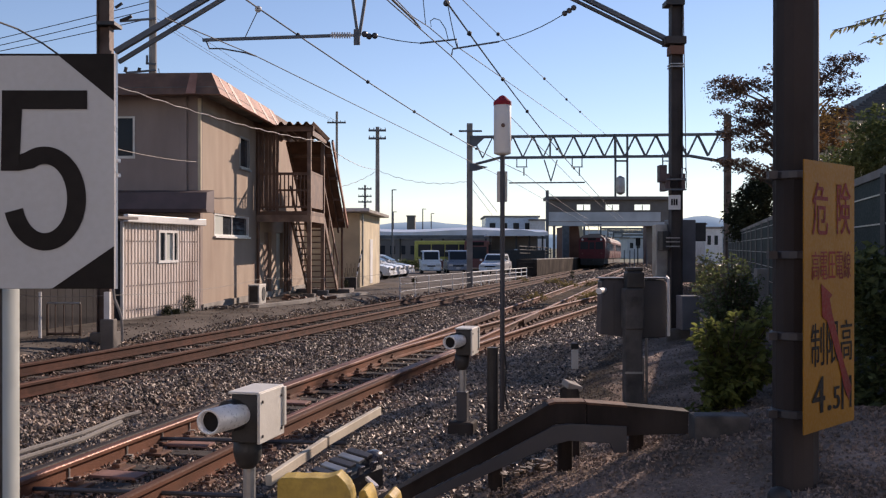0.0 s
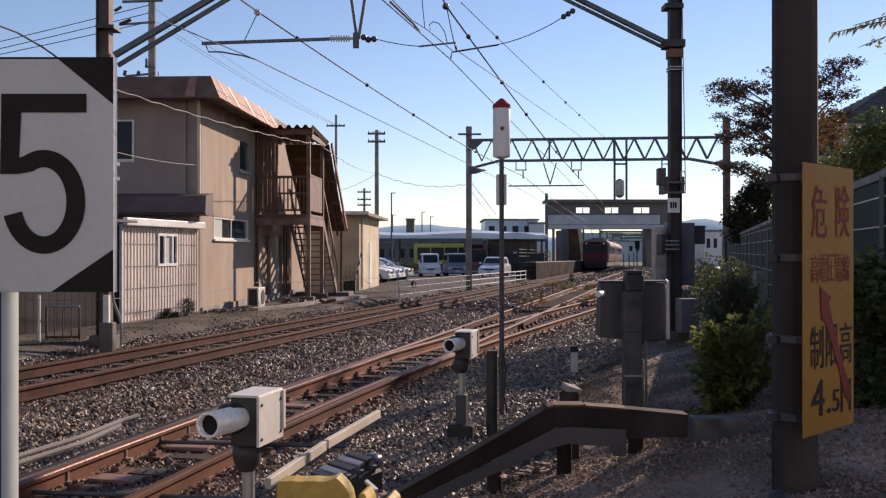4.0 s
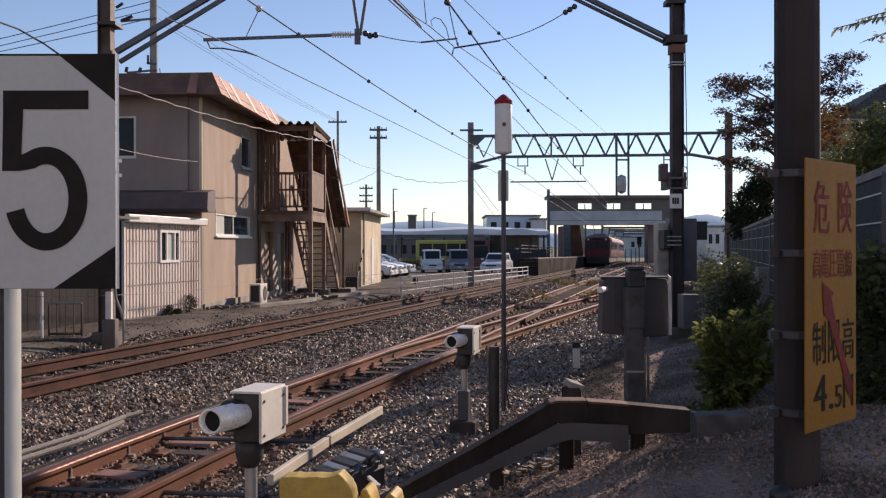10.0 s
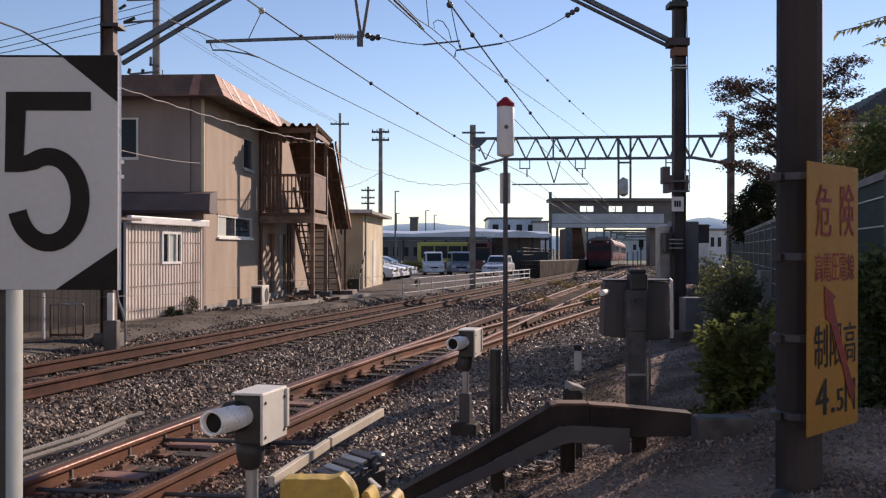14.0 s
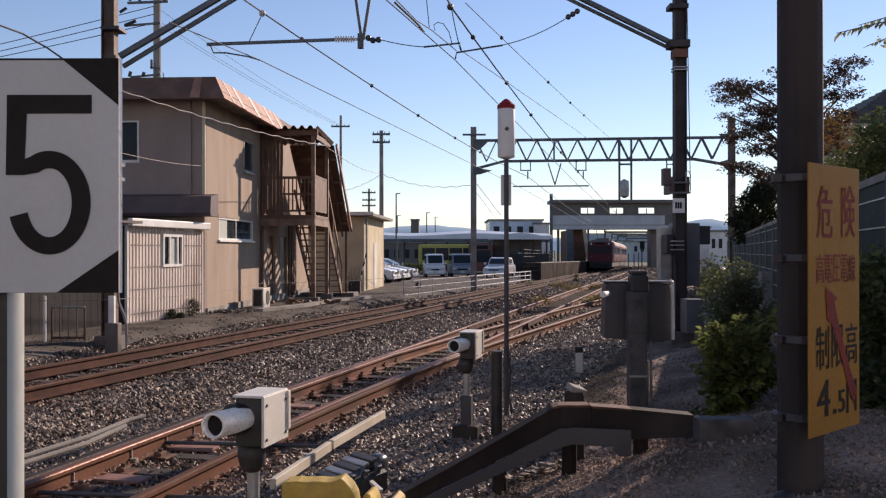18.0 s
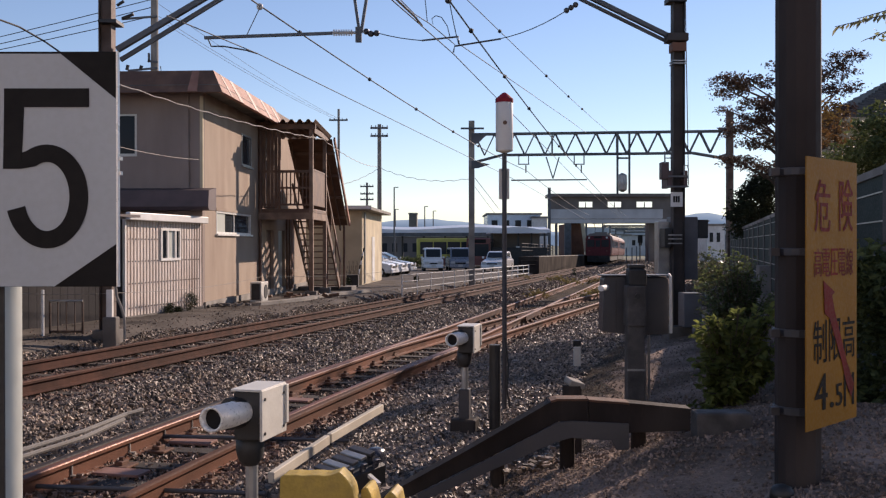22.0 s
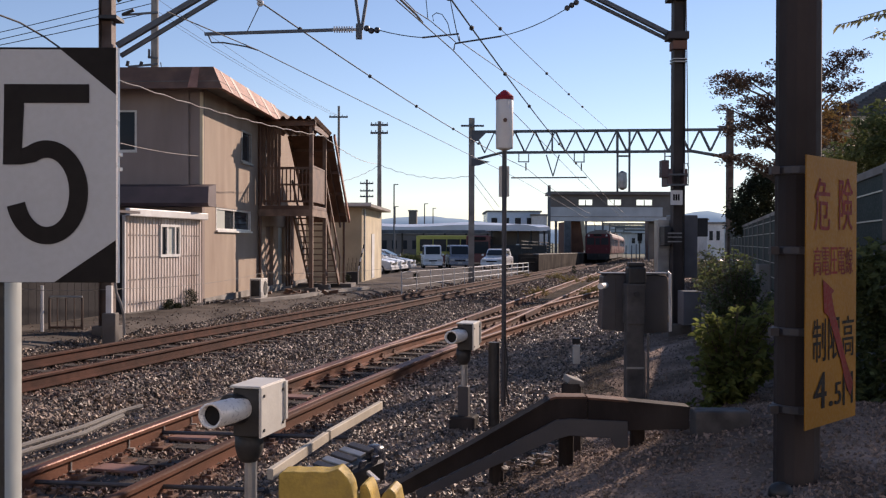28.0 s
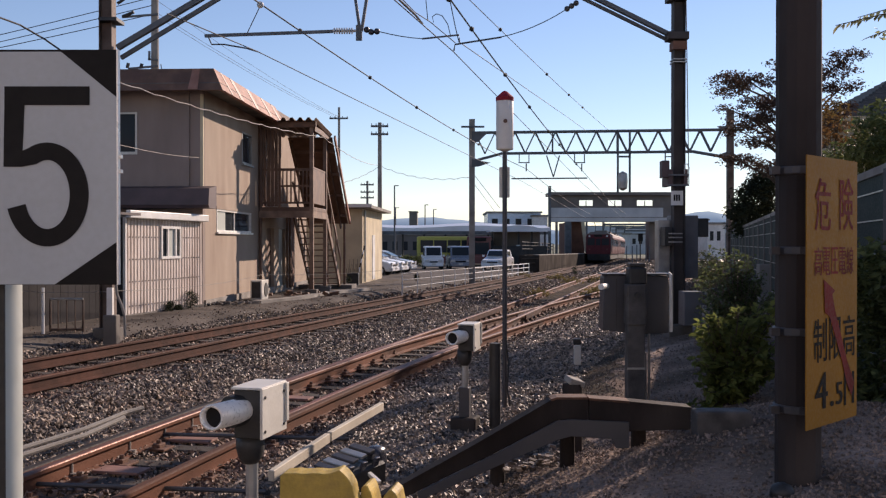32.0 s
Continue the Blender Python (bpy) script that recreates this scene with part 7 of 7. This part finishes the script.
# ---- vehicles ----
def vehicle(name, base, rz, L_, W_, H_, paint, shape, label):
    """Local frame: nose towards -y, wheels on z = 0."""
    v = thing(name, base, label, "car", "parked cars", rz=rz)
    h, l = H_, L_ / 2
    if shape == "van":
        low = [(-l, 0.25), (-l, 0.75), (-l + 0.12, 0.95), (l, 1.0), (l, 0.25)]
        cab_ = [(-l + 0.12, 0.95), (-l + 0.65, h - 0.06), (-l + 0.9, h), (l - 0.15, h), (l - 0.02, 1.0)]
    else:
        low = [(-l, 0.25), (-l, 0.6), (-l + 0.15, 0.75), (-l + 1.1, 0.92), (l - 0.1, 0.95), (l, 0.7), (l, 0.25)]
        cab_ = [(-l + 1.1, 0.92), (-l + 1.9, h - 0.04), (-l + 2.2, h), (l - 0.9, h), (l - 0.15, 0.95)]
    w = W_ / 2
    bm = BM()
    prism(bm, [(-w, y, z) for y, z in low], Vector((W_, 0, 0)))
    bmesh.ops.bevel(bm, geom=bm.edges[:], offset=0.06, segments=2, affect="EDGES")
    part("body", bm, paint, v, local=True)
    bm = BM()
    prism(bm, [(-w + 0.1, y, z) for y, z in cab_], Vector((W_ - 0.2, 0, 0)))
    bmesh.ops.bevel(bm, geom=bm.edges[:], offset=0.05, segments=2, affect="EDGES")
    part("cabin", bm, paint, v, local=True)
    (ya, za), (yb, zb_) = cab_[0], cab_[1]
    part("windscreen", bar(BM(), (0, ya + 0.12, za + 0.14), (0, yb - 0.06, zb_ - 0.06), W_ - 0.42, 0.03), M_GLASS, v, local=True).location.y -= 0.04
    part("rear_window", slab(BM(), -w + 0.25, w - 0.25, cab_[-1][0] - 0.06, cab_[-1][0] + 0.0, 1.1, h - 0.15), M_GLASS, v, local=True)
    for s in (-1, 1):
        for y0, y1 in ((cab_[1][0] + 0.05, -0.1), (0.0, cab_[-2][0] - 0.1)):
            part("side_window", slab(BM(), s * (w - 0.1) - 0.012, s * (w - 0.1) + 0.012, y0, y1, 1.05, h - 0.14), M_GLASS, v, local=True)
        part("headlight", box(BM(), (s * (w - 0.25), -l + 0.02, 0.66), (0.32, 0.1, 0.16), 0, 0.02), M_INSUL, v, "clear headlight", local=True)
        part("mirror", box(BM(), (s * (w + 0.08), -l + 1.1, 1.05), (0.16, 0.08, 0.14), 0, 0.02), paint, v, local=True)
        for y in (-l + 0.65, l - 0.65):
            bm = rod(BM(), (s * (w - 0.18), y, 0.29), (s * (w + 0.01), y, 0.29), 0.29, 18)
            wh = part("wheel", bm, M_RUBBER, v, "black tyre", local=True)
            part("rim", rod(BM(), (s * (w - 0.1), y, 0.29), (s * (w + 0.02), y, 0.29), 0.18, 14), M_ALU, wh, local=True)
    part("bumper", box(BM(), (0, -l - 0.01, 0.36), (W_ - 0.1, 0.12, 0.2), 0, 0.03), paint, v, local=True)
    part("grille", box(BM(), (0, -l - 0.01, 0.6), (W_ - 0.9, 0.06, 0.1), 0, 0.01), M_BLACK, v, local=True)
    part("number_plate", box(BM(), (0, -l - 0.075, 0.42), (0.33, 0.012, 0.165), 0, 0.003), M_INSUL, v, local=True)
    return v


for x, d, rz, dims, paint, shape, label in (
    (768, 72, 4, (3.4, 1.5, 1.78), M_CARW, "van", "white kei van parked facing the railing"),
    (814, 74, 4, (4.2, 1.7, 1.8), M_CARG, "van", "grey minivan parked facing the railing"),
    (884, 70, -16, (3.9, 1.68, 1.5), M_CARW, "hatch", "white hatchback parked facing the railing"),
):
    xx = (x - 784) / 1650.0 * d
    vehicle("parked_car", (xx, d, ground_z(xx, d) - 0.02), rz, *dims, paint, shape, label)
for x, d, paint, label in ((652, 54, M_CARW, "white car parked beside the annex"), (672, 57.5, M_CARW, "white sedan parked beside the annex"), (690, 61, M_CARG, "silver-grey car parked beside the annex")):
    xx = (x - 784) / 1650.0 * d - 0.4
    vehicle("parked_car", (xx, d, ground_z(xx, d) - 0.02), 78, 4.2, 1.68, 1.45, paint, "hatch", label)

def coach(base, size, rz, paint, band, label, group="buses"):
    """Local frame: length along x, nose at -x, wheels on z = 0."""
    L_, W_, H_ = size
    b = thing("bus", base, label, "bus", group, rz=rz)
    part("body", slab(BM(), -L_ / 2, L_ / 2, -W_ / 2, W_ / 2, 0.3, H_, 0.12), paint, b, local=True)
    part("skirt", slab(BM(), -L_ / 2 - 0.02, L_ / 2 + 0.02, -W_ / 2 - 0.02, W_ / 2 + 0.02, 0.28, 0.95, 0.05), band, b, "lower body band", local=True)
    n_ = int(L_ / 1.25)
    for s_ in (-1, 1):
        for k in range(n_):
            x0 = -L_ / 2 + 0.35 + k * (L_ - 0.5) / n_
            part("window", slab(BM(), x0, x0 + (L_ - 0.5) / n_ - 0.1, s_ * (W_ / 2 + 0.01) - 0.02, s_ * (W_ / 2 + 0.01) + 0.02, 1.25, H_ - 0.35, 0.01), M_GLASS, b, local=True)
        for x in (-L_ / 2 + 1.8, L_ / 2 - 1.8):
            part("wheel", rod(BM(), (x, s_ * (W_ / 2 - 0.25), 0.45), (x, s_ * (W_ / 2 + 0.03), 0.45), 0.45, 18), M_RUBBER, b, local=True)
    part("windscreen", slab(BM(), -L_ / 2 - 0.03, -L_ / 2 + 0.02, -W_ / 2 + 0.15, W_ / 2 - 0.15, 1.1, H_ - 0.55, 0.01), M_GLASS, b, local=True)
    part("destination_panel", slab(BM(), -L_ / 2 - 0.03, -L_ / 2 + 0.02, -W_ / 2 + 0.4, W_ / 2 - 0.4, H_ - 0.45, H_ - 0.12, 0.01), M_BLACK, b, local=True)
    return b


coach((0.5, 88, ground_z(0.5, 88)), (5.6, 2.2, 2.75), 0, M_BUSY, M_BUSR, "yellow bus with dark windows waiting at stop")
coach((3.85, 89.5, ground_z(3.85, 89.5)), (8.5, 2.2, 2.75), 84, M_BUSR, M_BUSR, "dark red bus standing nose to railing")


# ---- train standing at the platform: two cars on the main track ----
def train_car(name, lead, label):
    """Local frame: near end at y = 0, body runs to y = 19.5, rail head z = 0."""
    c = thing(name, (ax(103), 103, az(103)), label, "train car", "train cars", rz=HEAD)
    w = 1.4
    sec = [(-w + 0.05, 1.05), (-w, 1.6), (-w, 3.0), (-w + 0.12, 3.3), (-0.9, 3.55), (0, 3.65), (0.9, 3.55), (w - 0.12, 3.3), (w, 3.0), (w, 1.6), (w - 0.05, 1.05)]
    bm = BM()
    prism(bm, [(x, 0, z) for x, z in sec], Vector((0, 19.5, 0)))
    part("body", bm, M_TRAIN, c, "dull red painted body", local=True)
    part("roof_cover", prism(BM(), [(x, -0.01, z + 0.012) for x, z in sec[3:8]] + [(0.9, -0.01, 3.3), (-0.9, -0.01, 3.3)], Vector((0, 19.52, 0))), M_BRIDGED, c, "grey roof", local=True)
    part("underframe", slab(BM(), -1.25, 1.25, 0.4, 19.1, 0.45, 1.05), M_TRAIND, c, "dark underfloor equipment", local=True)
    part("skirt", slab(BM(), -1.2, 1.2, -0.02, 0.5, 0.35, 1.05), M_TRAIND, c, local=True)
    part("coupler", slab(BM(), -0.15, 0.15, -0.5, 0.2, 0.75, 0.98), M_TRAIND, c, local=True)
    for by in (2.6, 16.8):
        part("bogie", slab(BM(), -0.9, 0.9, by - 1.5, by + 1.5, 0.25, 0.6), M_TRAIND, c, local=True)
        for s in (-0.6, 0.6):
            for o in (-1.0, 1.0):
                part("wheel", rod(BM(), (s - 0.06, by + o, 0.43), (s + 0.06, by + o, 0.43), 0.43, 18), M_TRAIND, c, local=True)
    if lead:
        part("windscreen_left", slab(BM(), -1.22, -0.4, -0.03, 0.02, 2.05, 2.85, 0.01), M_GLASS, c, local=True)
        part("windscreen_right", slab(BM(), 0.4, 1.22, -0.03, 0.02, 2.05, 2.85, 0.01), M_GLASS, c, local=True)
        gd = part("gangway_door", slab(BM(), -0.36, 0.36, -0.05, 0.02, 1.1, 2.95, 0.01), M_TRAIN, c, local=True)
        part("door_window", slab(BM(), -0.25, 0.25, -0.065, -0.05, 2.05, 2.8), M_GLASS, gd, local=True)
        part("destination_box", slab(BM(), -0.45, 0.45, -0.04, 0.02, 3.02, 3.25), M_BLACK, c, local=True)
        for s in (-1, 1):
            part("lamp", rod(BM(), (s * 1.0, -0.05, 3.1), (s * 1.0, 0.02, 3.1), 0.11, 14), M_INSUL, c, "round lamp", local=True)
            part("tail_lamp", rod(BM(), (s * 1.0, -0.05, 1.6), (s * 1.0, 0.02, 1.6), 0.09, 14), M_BUSR, c, "red tail lamp", local=True)
    for s in (-1, 1):
        for y0 in (3.4, 9.6, 15.4):
            dr = part("door", slab(BM(), s * 1.40 - 0.012, s * 1.40 + 0.012, y0, y0 + 1.3, 1.12, 2.95), M_TRAIN, c, local=True)
            part("door_window", slab(BM(), s * 1.41 - 0.012, s * 1.41 + 0.012, y0 + 0.15, y0 + 1.15, 2.05, 2.75), M_GLASS, dr, local=True)
        for y0 in (1.0, 5.2, 6.6, 7.9, 11.4, 12.7, 14.0, 17.1):
            part("side_window", slab(BM(), s * 1.40 - 0.014, s * 1.40 + 0.014, y0, y0 + 1.05, 1.95, 2.8), M_GLASS, c, local=True)
    for y0 in (5, 12):
        part("roof_unit", slab(BM(), -0.7, 0.7, y0, y0 + 2.2, 3.55, 3.85, 0.05), M_BRIDGED, c, local=True)
    if lead:
        bm = BM()
        for a, b in (((-0.5, 2.0, 3.66), (-0.5, 2.9, 4.2)), ((0.5, 2.0, 3.66), (0.5, 2.9, 4.2)), ((-0.5, 2.9, 4.2), (-0.6, 2.2, 4.75)), ((0.5, 2.9, 4.2), (0.6, 2.2, 4.75)), ((-0.9, 2.2, 4.78), (0.9, 2.2, 4.78))):
            rod(bm, a, b, 0.035, 6)
        part("pantograph", bm, M_LATT, c, local=True)
    return c


car1 = train_car("train_car", True, "red electric train end car standing at platform")
car2 = train_car("train_car", False, "red electric train second car at the platform")


# ---- small things by the office ----
def rubble(name, c, spread, count, size, material, label, category, seed):
    rs_ = random.Random(seed)
    bm = BM()
    for _ in range(count):
        x, y = c[0] + rs_.gauss(0, spread[0]), c[1] + rs_.gauss(0, spread[1])
        box(bm, (x, y, c[2] + rs_.random() * size * 0.6), (size * rs_.uniform(0.5, 1.6), size * rs_.uniform(0.4, 1), size * rs_.uniform(0.2, 0.6)), rs_.uniform(0, 180), 0, (rs_.uniform(-20, 20), rs_.uniform(-20, 20)))
    return solo(name, bm, material, label, category, kind="stuff")


rubble("rubble_heap", (-5.658, 24, 0.229), (0.35, 0.25), 40, 0.1, M_CONCD, "small heap of broken slabs", "rubble", 1)
rubble("scrap_timber", (-4.201, 29, 0.13), (0.5, 0.4), 25, 0.2, M_BROWN, "scrap timber beside the stair", "timber", 2)
rubble("litter_stones", (0.75, 6.35, ground_z(0.75, 6.35) + 0.01), (0.18, 0.14), 60, 0.04, M_STONE, "pale broken stones under the barrier", "stones", 3)
for p, sz, seed in (((-6.24, 21.45, 0.22), 0.17, 31), ((-6.05, 22.5, 0.22), 0.31, 32), ((-6.17, 21.9, 0.2), 0.1, 38), ((-3.578, 36, 0.273), 0.2, 34), ((-0.907, 34, 0.461), 0.15, 35), ((3.656, 52, 0.193), 0.3, 36), ((7.152, 50, 0.133), 0.3, 37)):
    bush("weed_clump", p, [(p[0], p[1], p[2] + sz * 0.7, sz * 0.35, sz * 1.4, sz * 0.75, 1400)], 0.016, M_LEAFK, "small clump of dark weeds", seed)
kerb = solo("kerb", sweep(BM(), [(ax(y) - 3.0 + 0.15 * math.sin(y), y, ground_z(ax(y) - 3.0, y) + 0.05) for y in ys(24.5, 33, 1.0)], [(-0.16, 0.03), (0.12, 0.03), (0.12, -0.15), (-0.16, -0.15)]), M_CONC, "broken pale concrete kerb beside the line", "kerb", kind="structure")
stick = thing("striped_pole", (-3.475, 39, 0.264), "black and white striped warning stick leaning on wall", "marker pole")
for k in range(8):
    a, b = Vector((-3.5, 38.5, 0.237)), Vector((-3.248, 39.4, 1.681))
    part("band", rod(BM(), a.lerp(b, k / 8), a.lerp(b, (k + 1) / 8), 0.03, 8), M_BLACK if k % 2 else M_WHITE, stick)
barrel = thing("planter_box", (-3.593, 38, 0.188), "dark planter boxes with dry stems", "planter")
part("box", slab(BM(), -3.823, -3.362, 37.8, 38.2, -0.1, 0.579, 0.02), M_DARK, barrel)
bm = BM()
for k in range(10):
    rod(bm, (-3.823 + 0.05 * k, 38, 0.4), (-3.869 + 0.055 * k, 38.05, 0.75 + 0.2 * (k % 3)), 0.012, 5)
tagged(part("stem_growth", bm, M_BARK, barrel), kind="stuff")

# unseen wall added behind the camera: bounces sunlight into shade, closes the view
back = solo("backdrop", slab(BM(), -34, 28, -13, -12.5, -0.8, 8.5), M_BOUNCE, "unseen pale wall added to bounce sunlight back", "wall", kind="structure")

# ---- sleepers, plates, then the loose stones ----
for k in range(-28, 90):
    y = 7.0 + 0.62 * k
    lay("sleeper", slp, pose(ax(y), y, az(y) - 0.245, -0.49, 0, HEAD), track_a)
for k in range(-26, 46):
    y = 5.6 + 0.6 * k
    xl, xr = blx(y), crx(y)
    xc, wd = (xl + xr) / 2, (xr - xl) + 1.0
    hd = -math.degrees(math.atan((blx(y + 0.5) - blx(y - 0.5) + crx(y + 0.5) - crx(y - 0.5)) / 2))
    lay("sleeper", slp, pose(xc, y, bz(y) - 0.245, 0, 0, hd), track_b, (wd / 2.1, 1, 1))
    for x in (xl, xr):
        lay("tie_plate", plt, pose(x, y, bz(y) - 0.165, 0, 0, hd), track_b, (1.5 if y < 15 else 1.0, 1.15, 1))
    if y > 13.5 and xr - xl > 1.5:
        lay("tie_plate", plt, pose(xl + 1.13, y, bz(y) - 0.165, 0, 0, hd), track_b)
        lay("tie_plate", plt, pose(xr - 1.15, y, bz(y) - 0.165, 0, 0, hd), track_b)


# switch plates, rods and bond clips near the switch blades
for k in range(4):
    y = 7.7 + 1.2 * k
    part("slide_plate", box(BM(), (blx(y) + 0.3, y, bz(y) - 0.158), (0.42, 0.2, 0.024), -13, 0.004), M_SLIDE, track_b, "pinkish rusty slide plate")
for y in (7.1, 8.95):
    part("switch_rod", rod(BM(), (blx(y) - 0.2, y, bz(y) - 0.11), (crx(y) + 0.75, y - 0.25, bz(y) - 0.11), 0.018, 8), M_CASE, track_b, "dark steel switch rod")
for px_ in (-0.399, -0.336, -0.2976, -0.269, -0.2):
    y = min((abs(blx(v) / v - px_), v) for v in np.arange(5, 16, 0.02))[1]
    bm = BM()
    slab(bm, blx(y) + 0.01, blx(y) + 0.022, y - 0.006, y + 0.006, bz(y) - 0.13, bz(y) - 0.045)
    slab(bm, blx(y) + 0.01, blx(y) + 0.07, y - 0.03, y + 0.006, bz(y) - 0.138, bz(y) - 0.128)
    part("bond_clip", bm, M_CABLE, track_b, "pale bond clip")


def stones(name, count, ylo, yhi, test, smin, smax, seed, label, material):
    rs_ = np.random.RandomState(seed)
    base = np.array([(1, 0, 0), (-1, 0, 0), (0, 1, 0), (0, -1, 0), (0, 0, 1), (0, 0, -1)], float)
    tri = np.array([(0, 2, 4), (2, 1, 4), (1, 3, 4), (3, 0, 4), (2, 0, 5), (1, 2, 5), (3, 1, 5), (0, 3, 5)])
    pts = []
    while len(pts) < count:
        y = ylo * (yhi / ylo) ** rs_.rand()
        x = rs_.uniform(-0.52 * y - 0.3, 0.52 * y + 0.3)
        k = test(x, y)
        if k and rs_.rand() < k:
            pts.append((x, y, ground_z(x, y)))
    pts = np.array(pts)
    n_ = len(pts)
    sc_ = rs_.uniform(smin, smax, (n_, 1, 1)) * rs_.uniform(0.45, 1.3, (n_, 1, 3))
    jit = base[None] + rs_.normal(size=(n_, 6, 3)) * 0.28
    q = rs_.normal(size=(n_, 4))
    q /= np.linalg.norm(q, axis=1)[:, None]
    w_, x_, y_, z_ = q.T
    R = np.stack([1 - 2 * (y_ * y_ + z_ * z_), 2 * (x_ * y_ - z_ * w_), 2 * (x_ * z_ + y_ * w_), 2 * (x_ * y_ + z_ * w_), 1 - 2 * (x_ * x_ + z_ * z_), 2 * (y_ * z_ - x_ * w_), 2 * (x_ * z_ - y_ * w_), 2 * (y_ * z_ + x_ * w_), 1 - 2 * (x_ * x_ + y_ * y_)], 1).reshape(n_, 3, 3)
    V = np.einsum("nij,nkj->nki", R, jit * sc_) + pts[:, None, :] + np.array((0, 0, 0.006))
    Fc = tri[None] + (np.arange(n_) * 6)[:, None, None]
    me = bpy.data.meshes.new(name)
    me.from_pydata(V.reshape(-1, 3).tolist(), [], Fc.reshape(-1, 3).tolist())
    me.materials.append(material)
    return tagged(new(name, me), label, "stones", kind="stuff")


def bed(x, y):
    t = x - ax(y)
    s = x - crx(min(y, 59))
    if t < -1.95 + 0.35 * noise.noise(Vector((x * 0.6, y * 0.6, 3))):
        return 0
    if abs(t) < 0.52:
        return 0.55
    if blx(y) + 0.08 < x < crx(y) - 0.08:
        return 0.4
    if s > 2.6:
        return 0.0
    return 1.0 if s < 2.2 else 0.6


def near_rail(x, y):
    return abs(x - ax(y)) < 1.15 or blx(y) - 0.35 < x < crx(min(y, 59)) + 0.35


stones("ballast_stones", 105000, 4.5, 30, lambda x, y: 0 if near_rail(x, y) else bed(x, y), 0.013, 0.034, 4, "grey-brown crushed stone ballast", M_STONE)
stones("rusty_ballast_stones", 34000, 4.5, 30, lambda x, y: bed(x, y) if near_rail(x, y) else 0, 0.016, 0.034, 7, "rust-stained crushed stone between the rails", M_STONER)
stones("trackside_stones", 14000, 1.2, 4.6, lambda x, y: 1.0 if x - crx(y) < 1.9 else 0, 0.016, 0.034, 12, "grey-brown crushed stone beside the near rails", M_STONE)
stones("yard_litter", 1300, 13, 36, lambda x, y: (1.0 if x - ax(y) > -2.7 else 0.25) if -4.6 < x - ax(y) < -1.7 else 0, 0.008, 0.022, 14, "scattered grit and chips on the yard", M_LITTER)
stones("ground_litter", 36000, 3.6, 17, lambda x, y: 1.0 if x - crx(y) > 2.1 else 0, 0.005, 0.014, 9, "dark fine gravel and leaf litter", M_LITTER)
stones("far_ballast_stones", 9000, 30, 62, lambda x, y: bed(x, y) if bed(x, y) > 0.4 else 0, 0.03, 0.055, 5, "brown crushed stone ballast farther off", M_STONER)

stones("distant_ballast_stones", 8000, 62, 120, lambda x, y: 1.0 if -2.0 < x - ax(y) < 12 else 0, 0.05, 0.1, 6, "brown ballast in the station", M_STONER)


# ---- movement: the train rolls in and stops, the rest stands still ----
def motions():
    def at(y):
        return pose(ax(y), y, az(y), -0.487, 0, HEAD)

    stop = 106.3
    times = (0, 0.5, 1.0, 1.5, 2.0, 2.5, 3.0, 3.5)
    back = (6.2, 4.6, 3.1, 1.95, 1.05, 0.45, 0.1, 0.0)
    c = math.cos(math.atan(0.24))
    for car, ahead in ((car1, 0.0), (car2, 20.1)):
        rows = [(t, at(stop + (ahead - b) * c)) for t, b in zip(times, back)]
        walk(car, rows + [(16, at(stop + ahead * c)), (32, at(stop + ahead * c))])


motions()
